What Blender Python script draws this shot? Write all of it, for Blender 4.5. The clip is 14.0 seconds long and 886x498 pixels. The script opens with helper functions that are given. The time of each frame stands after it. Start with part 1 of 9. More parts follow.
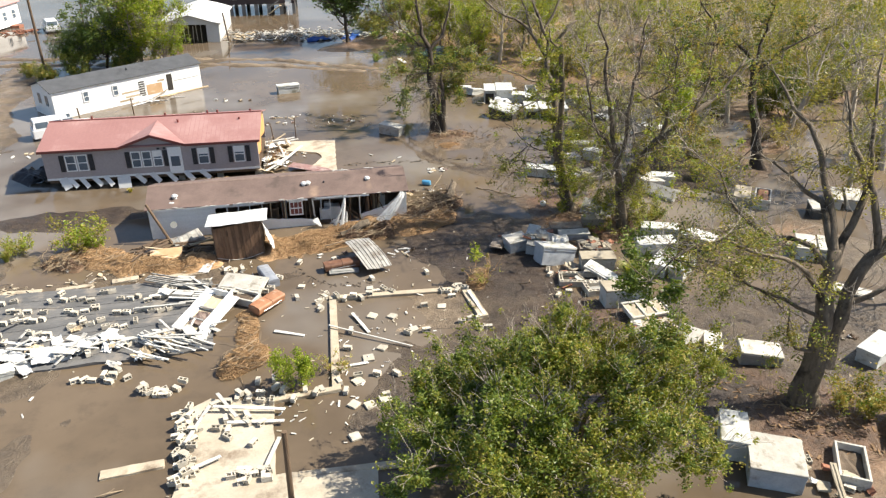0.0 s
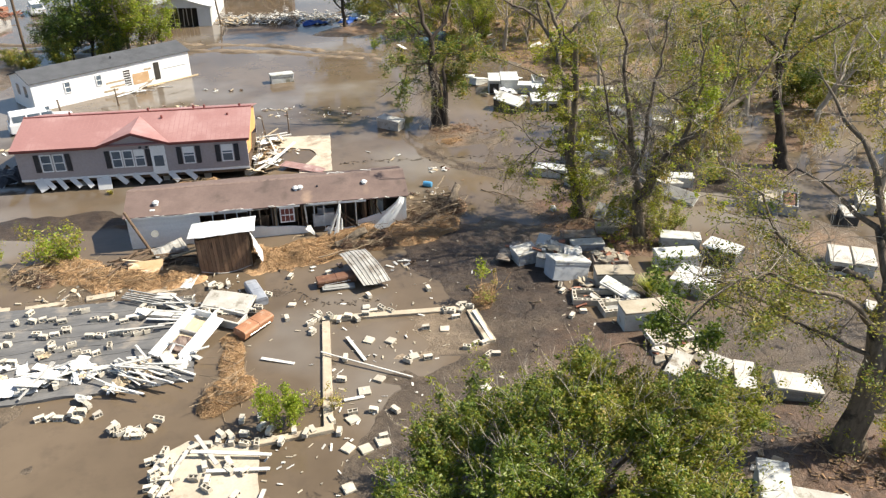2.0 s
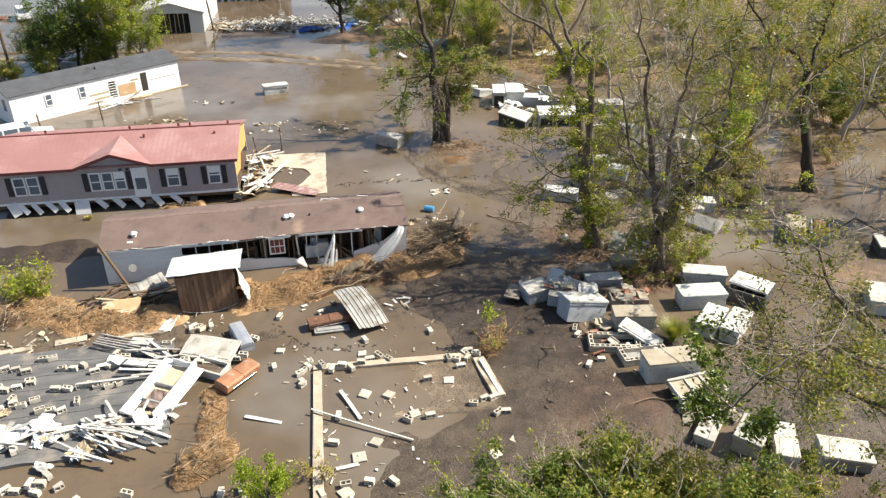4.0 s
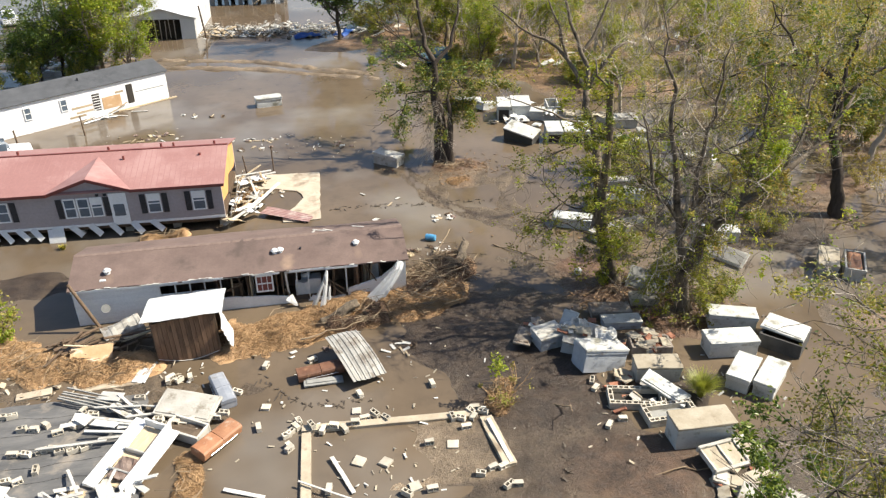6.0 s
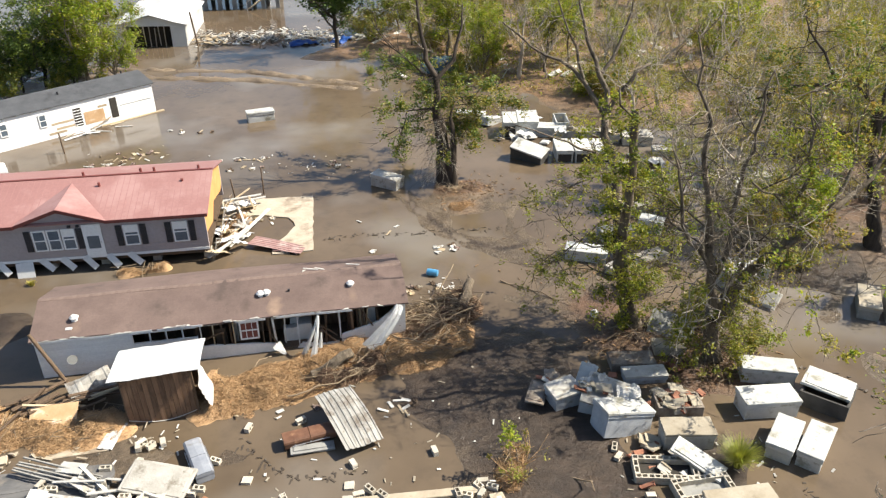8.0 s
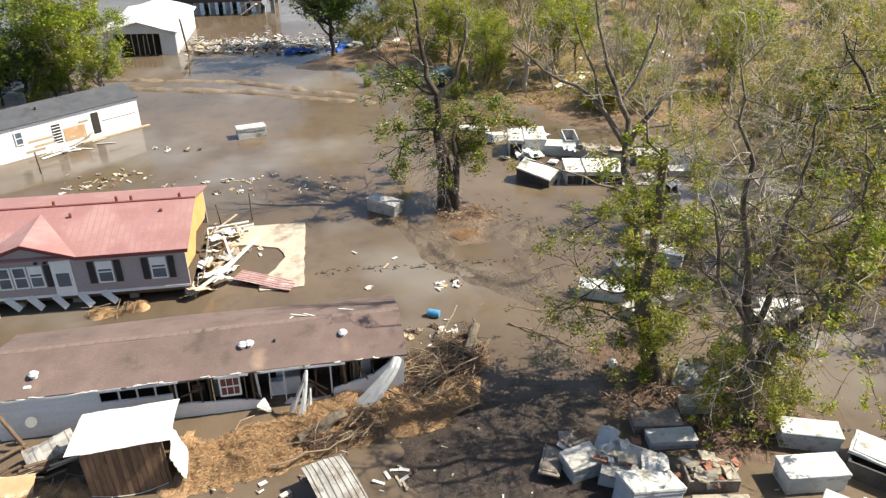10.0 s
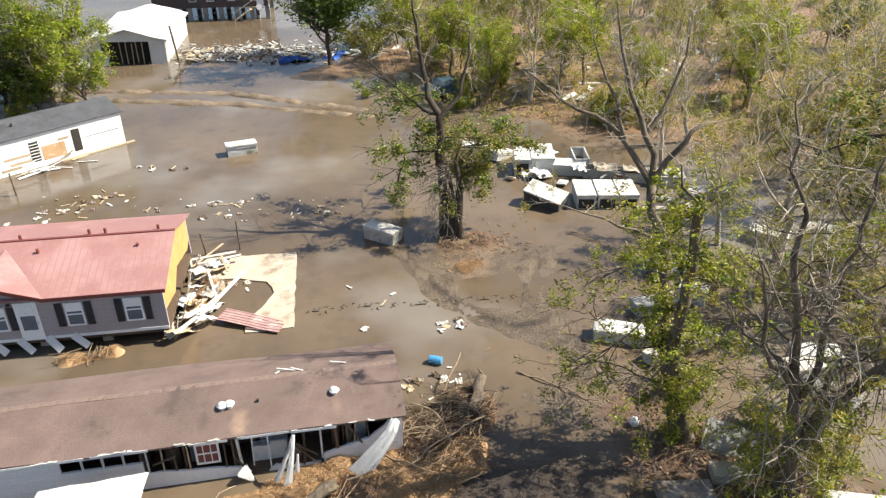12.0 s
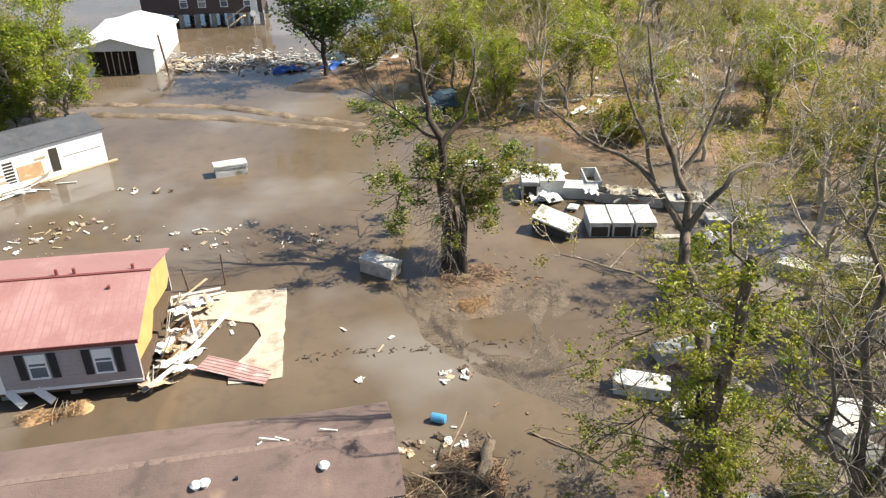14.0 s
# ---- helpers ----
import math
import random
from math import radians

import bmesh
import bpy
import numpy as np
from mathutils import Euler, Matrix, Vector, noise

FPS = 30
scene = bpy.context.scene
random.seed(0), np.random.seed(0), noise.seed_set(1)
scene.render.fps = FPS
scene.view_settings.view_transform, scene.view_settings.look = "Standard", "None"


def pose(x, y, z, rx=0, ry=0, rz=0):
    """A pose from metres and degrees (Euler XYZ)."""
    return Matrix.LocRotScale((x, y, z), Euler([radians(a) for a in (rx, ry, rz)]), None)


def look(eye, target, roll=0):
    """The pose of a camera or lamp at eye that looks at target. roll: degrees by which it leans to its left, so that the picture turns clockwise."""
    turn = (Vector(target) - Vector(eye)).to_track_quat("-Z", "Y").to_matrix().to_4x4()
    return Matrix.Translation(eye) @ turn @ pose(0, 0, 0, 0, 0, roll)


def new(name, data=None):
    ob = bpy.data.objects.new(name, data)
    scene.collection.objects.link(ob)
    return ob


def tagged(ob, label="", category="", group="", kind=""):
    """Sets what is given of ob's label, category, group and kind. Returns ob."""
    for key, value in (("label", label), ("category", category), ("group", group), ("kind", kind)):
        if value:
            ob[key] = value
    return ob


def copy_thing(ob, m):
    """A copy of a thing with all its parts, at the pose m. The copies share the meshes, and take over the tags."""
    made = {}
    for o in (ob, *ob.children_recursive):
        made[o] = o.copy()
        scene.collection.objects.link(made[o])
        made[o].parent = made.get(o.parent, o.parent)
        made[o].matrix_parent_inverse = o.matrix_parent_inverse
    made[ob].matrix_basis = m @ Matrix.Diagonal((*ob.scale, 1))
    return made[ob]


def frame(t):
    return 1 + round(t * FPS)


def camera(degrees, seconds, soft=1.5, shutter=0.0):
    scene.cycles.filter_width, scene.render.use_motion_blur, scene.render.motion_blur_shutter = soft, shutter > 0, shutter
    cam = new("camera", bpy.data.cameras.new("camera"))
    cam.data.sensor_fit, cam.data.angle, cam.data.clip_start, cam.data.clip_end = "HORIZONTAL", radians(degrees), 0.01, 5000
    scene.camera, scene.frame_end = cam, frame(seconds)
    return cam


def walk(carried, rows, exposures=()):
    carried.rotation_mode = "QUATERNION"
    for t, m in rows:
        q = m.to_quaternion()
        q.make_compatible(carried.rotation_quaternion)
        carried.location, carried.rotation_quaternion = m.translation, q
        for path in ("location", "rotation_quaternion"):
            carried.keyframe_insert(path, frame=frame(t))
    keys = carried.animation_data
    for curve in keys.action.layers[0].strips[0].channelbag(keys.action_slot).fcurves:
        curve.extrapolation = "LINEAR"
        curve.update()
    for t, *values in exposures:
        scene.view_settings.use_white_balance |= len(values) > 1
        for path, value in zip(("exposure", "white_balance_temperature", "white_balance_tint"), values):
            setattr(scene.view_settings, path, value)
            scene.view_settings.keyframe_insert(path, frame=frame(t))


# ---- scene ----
cam = camera(60.6, 14.0, soft=1.3)
METRES, EYE, TILT, LEAN, TURN = 26.15, 19.64, 1.16, 0.0, -8.4
ROWS = [
    (0.0, 0.0, 0.0, 0.0, -0.27, -28.21, 0.51),
    (0.5, -0.0014, 0.0363, 0.0002, -0.26, -29.08, 0.5),
    (1.0, -0.0022, 0.0704, -0.0003, -0.24, -29.5, 0.51),
    (1.5, -0.003, 0.1066, -0.0004, -0.22, -29.77, 0.51),
    (2.0, -0.0043, 0.1428, -0.0008, -0.23, -29.82, 0.5),
    (2.5, -0.0053, 0.179, -0.0013, -0.22, -29.85, 0.52),
    (3.0, -0.0069, 0.2152, -0.0022, -0.22, -29.87, 0.51),
    (5.5, -0.0132, 0.3936, -0.005, -0.21, -29.96, 0.45),
    (6.0, -0.0145, 0.4303, -0.0059, -0.2, -29.98, 0.44),
    (6.5, -0.0156, 0.4676, -0.0069, -0.19, -30.0, 0.45),
    (7.0, -0.0167, 0.505, -0.0077, -0.17, -30.03, 0.44),
    (7.5, -0.018, 0.542, -0.0083, -0.16, -30.04, 0.41),
    (8.0, -0.0191, 0.579, -0.009, -0.15, -30.05, 0.41),
    (10.5, -0.0234, 0.7573, -0.0117, -0.14, -30.16, 0.4),
    (11.0, -0.024, 0.7917, -0.0127, -0.14, -30.18, 0.41),
    (11.5, -0.0247, 0.8261, -0.0136, -0.13, -30.19, 0.43),
    (12.0, -0.0263, 0.8599, -0.014, -0.12, -30.2, 0.41),
    (12.5, -0.028, 0.8943, -0.0149, -0.11, -30.21, 0.41),
    (13.0, -0.0294, 0.9287, -0.0157, -0.11, -30.2, 0.43),
    (13.5, -0.0305, 0.9639, -0.0167, -0.1, -30.21, 0.44),
    (14.0, -0.0314, 0.9993, -0.0179, -0.15, -30.22, 0.44),
]
walk(cam, [(t, pose(0, 0, EYE, TILT, LEAN, TURN) @ pose(METRES * x, METRES * y, METRES * z, 90 + pitch, roll, yaw)) for t, x, y, z, yaw, pitch, roll in ROWS],
     exposures=[(0.0, 1.10), (5.5, 1.04), (8.0, 1.04), (11.0, 1.14), (14.0, 1.18)])

# ---- light ----
SUN_TO = Vector((0.93, 0.01, 1.0)).normalized()
world = bpy.data.worlds.new("world")
scene.world = world
world.use_nodes = True
wn = world.node_tree
sky = wn.nodes.new("ShaderNodeTexSky")
sky.sky_type, sky.sun_disc = "NISHITA", False
sky.sun_elevation, sky.sun_rotation = radians(47.1), radians(89.4)
sky.air_density, sky.dust_density = 1.0, 1.2
wn.links.new(sky.outputs[0], wn.nodes["Background"].inputs[0])
wn.nodes["Background"].inputs[1].default_value = 0.082
sun = new("sun", bpy.data.lights.new("sun", "SUN"))
sun.data.energy, sun.data.angle, sun.data.color = 5.0, radians(0.55), (1.0, 0.92, 0.78)
sun.matrix_world = look(SUN_TO * 60, (0, 0, 0))


# ---- materials ----
def ramp(nt, fac, stops):
    r = nt.nodes.new("ShaderNodeValToRGB")
    e = r.color_ramp.elements
    while len(e) < len(stops):
        e.new(0.5)
    for k, (p, c) in enumerate(stops):
        e[k].position, e[k].color = p, (c, c, c, 1) if isinstance(c, float) else (*c, 1)
    nt.links.new(fac, r.inputs[0])
    return r.outputs[0]


def noise_tex(nt, vec, scale, detail=6.0, rough=0.6, squash=None):
    if squash:
        m = nt.nodes.new("ShaderNodeMapping")
        m.inputs["Scale"].default_value = squash
        nt.links.new(vec, m.inputs[0])
        vec = m.outputs[0]
    n = nt.nodes.new("ShaderNodeTexNoise")
    n.inputs["Scale"].default_value, n.inputs["Detail"].default_value, n.inputs["Roughness"].default_value = scale, detail, rough
    nt.links.new(vec, n.inputs["Vector"])
    return n.outputs["Fac"]


def mixed(nt, fac, a, b, mode="MIX"):
    m = nt.nodes.new("ShaderNodeMix")
    m.data_type, m.blend_type = "RGBA", mode
    for sock, v in ((m.inputs[0], fac), (m.inputs[6], a), (m.inputs[7], b)):
        if isinstance(v, bpy.types.NodeSocket):
            nt.links.new(v, sock)
        elif isinstance(v, (int, float)):
            sock.default_value = v
        else:
            sock.default_value = (*v, 1)
    return m.outputs[2]


def surface(name, c1, c2, scale=2.0, rough=0.7, rough2=None, stain=None, stain_scale=0.7, stain_from=0.55, bump=0.3, bump_scale=None,
            metal=0.0, rand=0.0, squash=None, spec=0.4, island=0.0):
    """A weathered surface: two tones by noise, patches of a third, fine relief, and a tone of its own for each object."""
    mt = bpy.data.materials.new(name)
    mt.use_nodes = True
    nt = mt.node_tree
    b = nt.nodes["Principled BSDF"]
    co = nt.nodes.new("ShaderNodeTexCoord").outputs["Object"]
    if rand:
        info = nt.nodes.new("ShaderNodeObjectInfo")
        add = nt.nodes.new("ShaderNodeVectorMath")
        add.operation = "MULTIPLY_ADD"
        comb = nt.nodes.new("ShaderNodeCombineXYZ")
        for k in range(3):
            nt.links.new(info.outputs["Random"], comb.inputs[k])
        nt.links.new(comb.outputs[0], add.inputs[0])
        add.inputs[1].default_value = (37, 53, 71)
        nt.links.new(co, add.inputs[2])
        co = add.outputs[0]
    fac = ramp(nt, noise_tex(nt, co, scale, squash=squash), [(0.3, 0.0), (0.7, 1.0)])
    col = mixed(nt, fac, c1, c2)
    fine = noise_tex(nt, co, scale * 14, 4.0, squash=squash)
    col = mixed(nt, 0.35, col, ramp(nt, fine, [(0.25, 0.55), (0.75, 1.0)]), "MULTIPLY")
    if stain:
        blot = ramp(nt, noise_tex(nt, co, stain_scale, 8.0, 0.68), [(stain_from, 0.0), (min(stain_from + 0.13, 0.99), 1.0)])
        col = mixed(nt, blot, col, stain)
    if rand:
        col = mixed(nt, 1.0, col, ramp(nt, info.outputs["Random"], [(0.0, 1.0 - rand), (1.0, 1.0)]), "MULTIPLY")
    if island:
        geo = nt.nodes.new("ShaderNodeNewGeometry")
        col = mixed(nt, 1.0, col, ramp(nt, geo.outputs["Random Per Island"], [(0.0, 1.0 - island), (1.0, 1.0)]), "MULTIPLY")
    nt.links.new(col, b.inputs["Base Color"])
    nt.links.new(ramp(nt, fac, [(0.0, float(rough)), (1.0, float(rough2 if rough2 is not None else rough))]), b.inputs["Roughness"])
    b.inputs["Metallic"].default_value = metal
    b.inputs["Specular IOR Level"].default_value = spec
    if bump:
        bp = nt.nodes.new("ShaderNodeBump")
        bp.inputs["Strength"].default_value, bp.inputs["Distance"].default_value = bump, 0.03
        nt.links.new(noise_tex(nt, co, bump_scale or scale * 6, 6.0, squash=squash), bp.inputs["Height"])
        nt.links.new(bp.outputs[0], b.inputs["Normal"])
    return mt


def leaf_material(name, tones, glow=0.35):
    """Leaves: a tone for each leaf, matt, with light coming through."""
    mt = bpy.data.materials.new(name)
    mt.use_nodes = True
    nt = mt.node_tree
    b, out = nt.nodes["Principled BSDF"], nt.nodes["Material Output"]
    geo = nt.nodes.new("ShaderNodeNewGeometry")
    col = ramp(nt, geo.outputs["Random Per Island"], [(k / (len(tones) - 1), c) for k, c in enumerate(tones)])
    co = nt.nodes.new("ShaderNodeTexCoord").outputs["Object"]
    col = mixed(nt, 1.0, col, ramp(nt, noise_tex(nt, co, 0.6, 3.0), [(0.3, (0.75, 0.78, 0.68)), (0.7, (1.0, 1.0, 1.0))]), "MULTIPLY")
    info = nt.nodes.new("ShaderNodeObjectInfo")
    col = mixed(nt, 1.0, col, ramp(nt, info.outputs["Random"], [(0.0, (0.78, 0.86, 0.68)), (0.35, (1.0, 1.0, 0.92)), (0.75, (1.0, 1.0, 1.0)), (1.0, (1.0, 0.86, 0.72))]), "MULTIPLY")
    nt.links.new(col, b.inputs["Base Color"])
    b.inputs["Roughness"].default_value, b.inputs["Specular IOR Level"].default_value = 0.42, 0.45
    tr = nt.nodes.new("ShaderNodeBsdfTranslucent")
    nt.links.new(mixed(nt, 1.0, col, (1.0, 1.0, 0.55), "MULTIPLY"), tr.inputs[0])
    mx = nt.nodes.new("ShaderNodeMixShader")
    mx.inputs[0].default_value = glow
    nt.links.new(b.outputs[0], mx.inputs[1])
    nt.links.new(tr.outputs[0], mx.inputs[2])
    nt.links.new(mx.outputs[0], out.inputs[0])
    return mt


M_CONC = surface("pale_concrete", (0.40, 0.38, 0.33), (0.58, 0.56, 0.51), 1.9, 0.85, stain=(0.20, 0.17, 0.125), stain_scale=1.5, stain_from=0.55, rand=0.22, bump=0.4)
M_CONC_W = surface("whitewashed_concrete", (0.46, 0.465, 0.44), (0.62, 0.625, 0.60), 1.1, 0.7, stain=(0.235, 0.225, 0.175), stain_scale=1.3, stain_from=0.535, rand=0.15, bump=0.3)
M_CONC_B = surface("blue_grey_concrete", (0.33, 0.355, 0.385), (0.52, 0.54, 0.56), 1.6, 0.75, stain=(0.20, 0.17, 0.14), stain_scale=1.2, stain_from=0.56, rand=0.1, bump=0.3)
M_CONC_R = surface("brown_stained_concrete", (0.20, 0.165, 0.13), (0.34, 0.30, 0.255), 1.6, 0.85, stain=(0.12, 0.085, 0.06), stain_scale=1.3, stain_from=0.5, rand=0.15, bump=0.4)
M_SILT = surface("silt_and_leaves", (0.075, 0.055, 0.038), (0.15, 0.11, 0.075), 2.0, 0.8, stain=(0.26, 0.22, 0.17), stain_scale=1.6, stain_from=0.6, bump=0.7)
M_CONC_G = surface("grey_stained_concrete", (0.20, 0.20, 0.19), (0.36, 0.36, 0.34), 1.5, 0.85, stain=(0.16, 0.15, 0.12), stain_scale=1.5, stain_from=0.58, rand=0.2, bump=0.4)
M_CONC_T = surface("tan_concrete", (0.33, 0.28, 0.20), (0.48, 0.43, 0.34), 1.3, 0.85, stain=(0.24, 0.19, 0.13), stain_scale=1.4, stain_from=0.58, rand=0.2, bump=0.4)
M_SLAB = surface("floor_slab_concrete", (0.36, 0.31, 0.235), (0.52, 0.465, 0.375), 0.7, 0.85, stain=(0.185, 0.14, 0.10), stain_scale=0.5, stain_from=0.52, bump=0.3)
M_STRIP = surface("footing_concrete", (0.34, 0.285, 0.21), (0.49, 0.425, 0.325), 1.4, 0.9, stain=(0.19, 0.145, 0.10), stain_scale=0.9, stain_from=0.54, bump=0.4)
M_BLOCK = surface("block_concrete", (0.50, 0.45, 0.36), (0.68, 0.63, 0.54), 3.0, 0.9, stain=(0.23, 0.18, 0.13), stain_scale=3.0, stain_from=0.62, rand=0.35, bump=0.4)
# Near-black vault bodies: dark concrete with the shade of fronts and insides put in.
M_CONC_D = surface("shade_darkened_concrete", (0.05, 0.048, 0.045), (0.10, 0.096, 0.09), 1.5, 0.85, rand=0.2, bump=0.3)
# Near-black colour that stands for the shade inside openings and hollows.
M_DARK = surface("painted_hollow_shade", (0.030, 0.026, 0.022), (0.05, 0.044, 0.036), 2.0, 0.9, bump=0.2)
M_WHITE = surface("white_siding", (0.74, 0.755, 0.76), (0.83, 0.835, 0.82), 0.8, 0.5, stain=(0.52, 0.47, 0.40), stain_scale=0.9, stain_from=0.64, bump=0.05, rand=0.08)
M_BOARD = surface("white_painted_board", (0.56, 0.54, 0.49), (0.73, 0.72, 0.68), 2.5, 0.65, stain=(0.36, 0.29, 0.21), stain_scale=1.6, stain_from=0.58, rand=0.35, bump=0.2)
M_LUMBER = surface("raw_lumber", (0.46, 0.36, 0.23), (0.60, 0.49, 0.34), 2.0, 0.8, squash=(1, 6, 6), stain=(0.24, 0.17, 0.10), stain_scale=1.5, stain_from=0.6, rand=0.35, bump=0.3)
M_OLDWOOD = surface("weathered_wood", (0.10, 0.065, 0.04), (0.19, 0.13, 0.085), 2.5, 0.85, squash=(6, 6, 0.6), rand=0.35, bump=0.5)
M_REDWOOD = surface("brown_plank", (0.15, 0.08, 0.045), (0.33, 0.20, 0.12), 2.2, 0.8, squash=(5, 5, 0.5), stain=(0.075, 0.045, 0.03), stain_scale=1.2, stain_from=0.56, rand=0.5, bump=0.4)
M_CASKET = surface("rusted_casket", (0.30, 0.13, 0.065), (0.44, 0.23, 0.125), 2.0, 0.55, stain=(0.50, 0.42, 0.33), stain_scale=1.8, stain_from=0.58, bump=0.3, rand=0.2)
M_CASKET_D = surface("dark_rusted_casket", (0.13, 0.06, 0.035), (0.24, 0.12, 0.07), 2.0, 0.6, stain=(0.36, 0.20, 0.11), stain_scale=2.2, stain_from=0.6, bump=0.3, rand=0.2)
M_SILVER = surface("silver_casket", (0.21, 0.23, 0.27), (0.33, 0.35, 0.385), 2.0, 0.4, stain=(0.20, 0.19, 0.185), stain_scale=1.2, stain_from=0.58, bump=0.1)
M_BROWNROOF = surface("brown_shingle", (0.125, 0.088, 0.076), (0.185, 0.132, 0.113), 0.9, 0.9, stain=(0.078, 0.057, 0.049), stain_scale=0.45, stain_from=0.52, bump=0.5, bump_scale=22)
M_RUST = surface("worn_ridge_shingle", (0.17, 0.122, 0.103), (0.225, 0.165, 0.14), 1.5, 0.9, stain=(0.13, 0.09, 0.075), stain_scale=1.4, stain_from=0.5, bump=0.5, bump_scale=22)
M_GREYROOF = surface("grey_shingle", (0.055, 0.059, 0.066), (0.088, 0.092, 0.10), 1.2, 0.9, stain=(0.038, 0.04, 0.044), stain_scale=0.5, stain_from=0.57, bump=0.4, bump_scale=20)
M_WHITE_H = surface("fresh_white_siding", (0.82, 0.83, 0.83), (0.87, 0.87, 0.86), 0.8, 0.45, stain=(0.66, 0.62, 0.55), stain_scale=0.9, stain_from=0.68, bump=0.05)
M_BARK_M = surface("sunbleached_bark", (0.19, 0.155, 0.12), (0.34, 0.29, 0.23), 3.0, 0.95, squash=(3, 3, 0.8), stain=(0.06, 0.048, 0.036), stain_scale=1.1, stain_from=0.56, bump=0.8)
M_REDROOF = surface("red_metal_roof", (0.285, 0.146, 0.134), (0.325, 0.174, 0.16), 0.5, 0.5, rough2=0.6, stain=(0.345, 0.205, 0.19), stain_scale=0.35, stain_from=0.5, bump=0.05)
M_REDTRIM = surface("dark_red_trim", (0.15, 0.04, 0.035), (0.20, 0.06, 0.05), 2.0, 0.5, bump=0.05)
M_GREYWALL = surface("taupe_siding", (0.33, 0.29, 0.29), (0.37, 0.33, 0.33), 0.6, 0.65, stain=(0.30, 0.255, 0.235), stain_scale=0.6, stain_from=0.6, bump=0.08)
M_ORANGE = surface("orange_sheathing", (0.55, 0.27, 0.09), (0.66, 0.36, 0.14), 1.2, 0.8, stain=(0.62, 0.52, 0.38), stain_scale=0.9, stain_from=0.62, bump=0.2)
M_SHEATH = surface("tan_sheathing", (0.42, 0.26, 0.13), (0.56, 0.38, 0.22), 1.6, 0.8, stain=(0.66, 0.60, 0.50), stain_scale=1.3, stain_from=0.55, bump=0.2)
M_SHUTTER = surface("black_shutter", (0.02, 0.021, 0.026), (0.035, 0.036, 0.042), 4.0, 0.5, bump=0.1)
M_TIN = surface("corrugated_tin", (0.23, 0.22, 0.20), (0.40, 0.39, 0.36), 1.0, 0.6, rough2=0.75, squash=(5, 0.7, 5), stain=(0.15, 0.125, 0.10), stain_scale=1.4, stain_from=0.5, bump=0.2, metal=0.05)
M_TIN_W = surface("white_sheet_metal", (0.57, 0.575, 0.57), (0.68, 0.68, 0.665), 0.9, 0.5, stain=(0.42, 0.38, 0.32), stain_scale=0.8, stain_from=0.61, bump=0.06, rand=0.12)
M_TIN_R = surface("red_sheet_metal", (0.30, 0.17, 0.155), (0.42, 0.29, 0.27), 1.4, 0.5, stain=(0.48, 0.43, 0.38), stain_scale=1.5, stain_from=0.54, bump=0.1)
M_FELT = surface("black_roofing_felt", (0.085, 0.085, 0.086), (0.155, 0.152, 0.148), 0.9, 0.7, stain=(0.22, 0.195, 0.165), stain_scale=0.8, stain_from=0.53, bump=0.5, squash=(0.35, 1.6, 1))
M_BARK = surface("grey_brown_bark", (0.10, 0.078, 0.056), (0.21, 0.17, 0.125), 3.0, 0.95, squash=(3, 3, 0.8), stain=(0.035, 0.028, 0.02), stain_scale=1.1, stain_from=0.52, bump=0.9)
M_BARK_D = surface("dark_wet_bark", (0.035, 0.026, 0.02), (0.085, 0.065, 0.048), 3.0, 0.95, squash=(3, 3, 0.8), bump=0.9)
M_BARK_P = surface("bleached_bark", (0.32, 0.27, 0.21), (0.46, 0.41, 0.34), 2.5, 0.95, squash=(3, 3, 0.8), stain=(0.17, 0.135, 0.10), stain_scale=1.0, stain_from=0.6, bump=0.6)
M_STICK = surface("drift_stick", (0.24, 0.17, 0.11), (0.42, 0.33, 0.22), 2.0, 0.95, island=0.45, bump=0.3)
M_STRAW = surface("dry_marsh_straw", (0.42, 0.265, 0.135), (0.62, 0.41, 0.22), 2.0, 0.95, island=0.5, bump=0.2)
M_MAT = surface("matted_straw", (0.35, 0.215, 0.112), (0.53, 0.345, 0.185), 1.6, 0.95, stain=(0.22, 0.14, 0.08), stain_scale=1.1, stain_from=0.62, bump=1.0, bump_scale=18)
M_BRUSH = surface("dark_red_brushwood", (0.14, 0.085, 0.055), (0.30, 0.195, 0.13), 2.0, 0.95, island=0.55, bump=0.3)
M_GLASS = surface("dark_window_pane", (0.07, 0.095, 0.125), (0.14, 0.175, 0.21), 0.7, 0.08, bump=0.0, spec=0.6)
M_BLUE = surface("blue_plastic", (0.05, 0.22, 0.42), (0.09, 0.31, 0.52), 2.0, 0.35, bump=0.05)
M_TARP = surface("blue_tarp", (0.01, 0.05, 0.24), (0.02, 0.09, 0.34), 2.0, 0.45, bump=0.5)
M_CARW = surface("white_car_paint", (0.72, 0.73, 0.74), (0.80, 0.80, 0.80), 0.8, 0.25, bump=0.0, spec=0.5)
M_CARB = surface("blue_grey_car_paint", (0.05, 0.09, 0.12), (0.09, 0.14, 0.17), 0.8, 0.25, bump=0.0, spec=0.5)
M_RUBBER = surface("tyre_rubber", (0.02, 0.02, 0.02), (0.035, 0.034, 0.032), 3.0, 0.9, bump=0.2)
M_CHROME = surface("dull_steel", (0.45, 0.45, 0.45), (0.58, 0.58, 0.58), 3.0, 0.35, metal=0.9, bump=0.05)
M_BRICKRED = surface("rusty_rubble", (0.26, 0.10, 0.06), (0.40, 0.19, 0.12), 2.5, 0.9, rand=0.3, bump=0.4)
M_FABRIC = surface("muddy_cloth", (0.15, 0.09, 0.075), (0.42, 0.33, 0.28), 3.0, 0.95, rand=0.4, bump=0.5)
M_BRWALL = surface("brown_siding", (0.062, 0.045, 0.043), (0.085, 0.062, 0.058), 0.6, 0.7, bump=0.06)
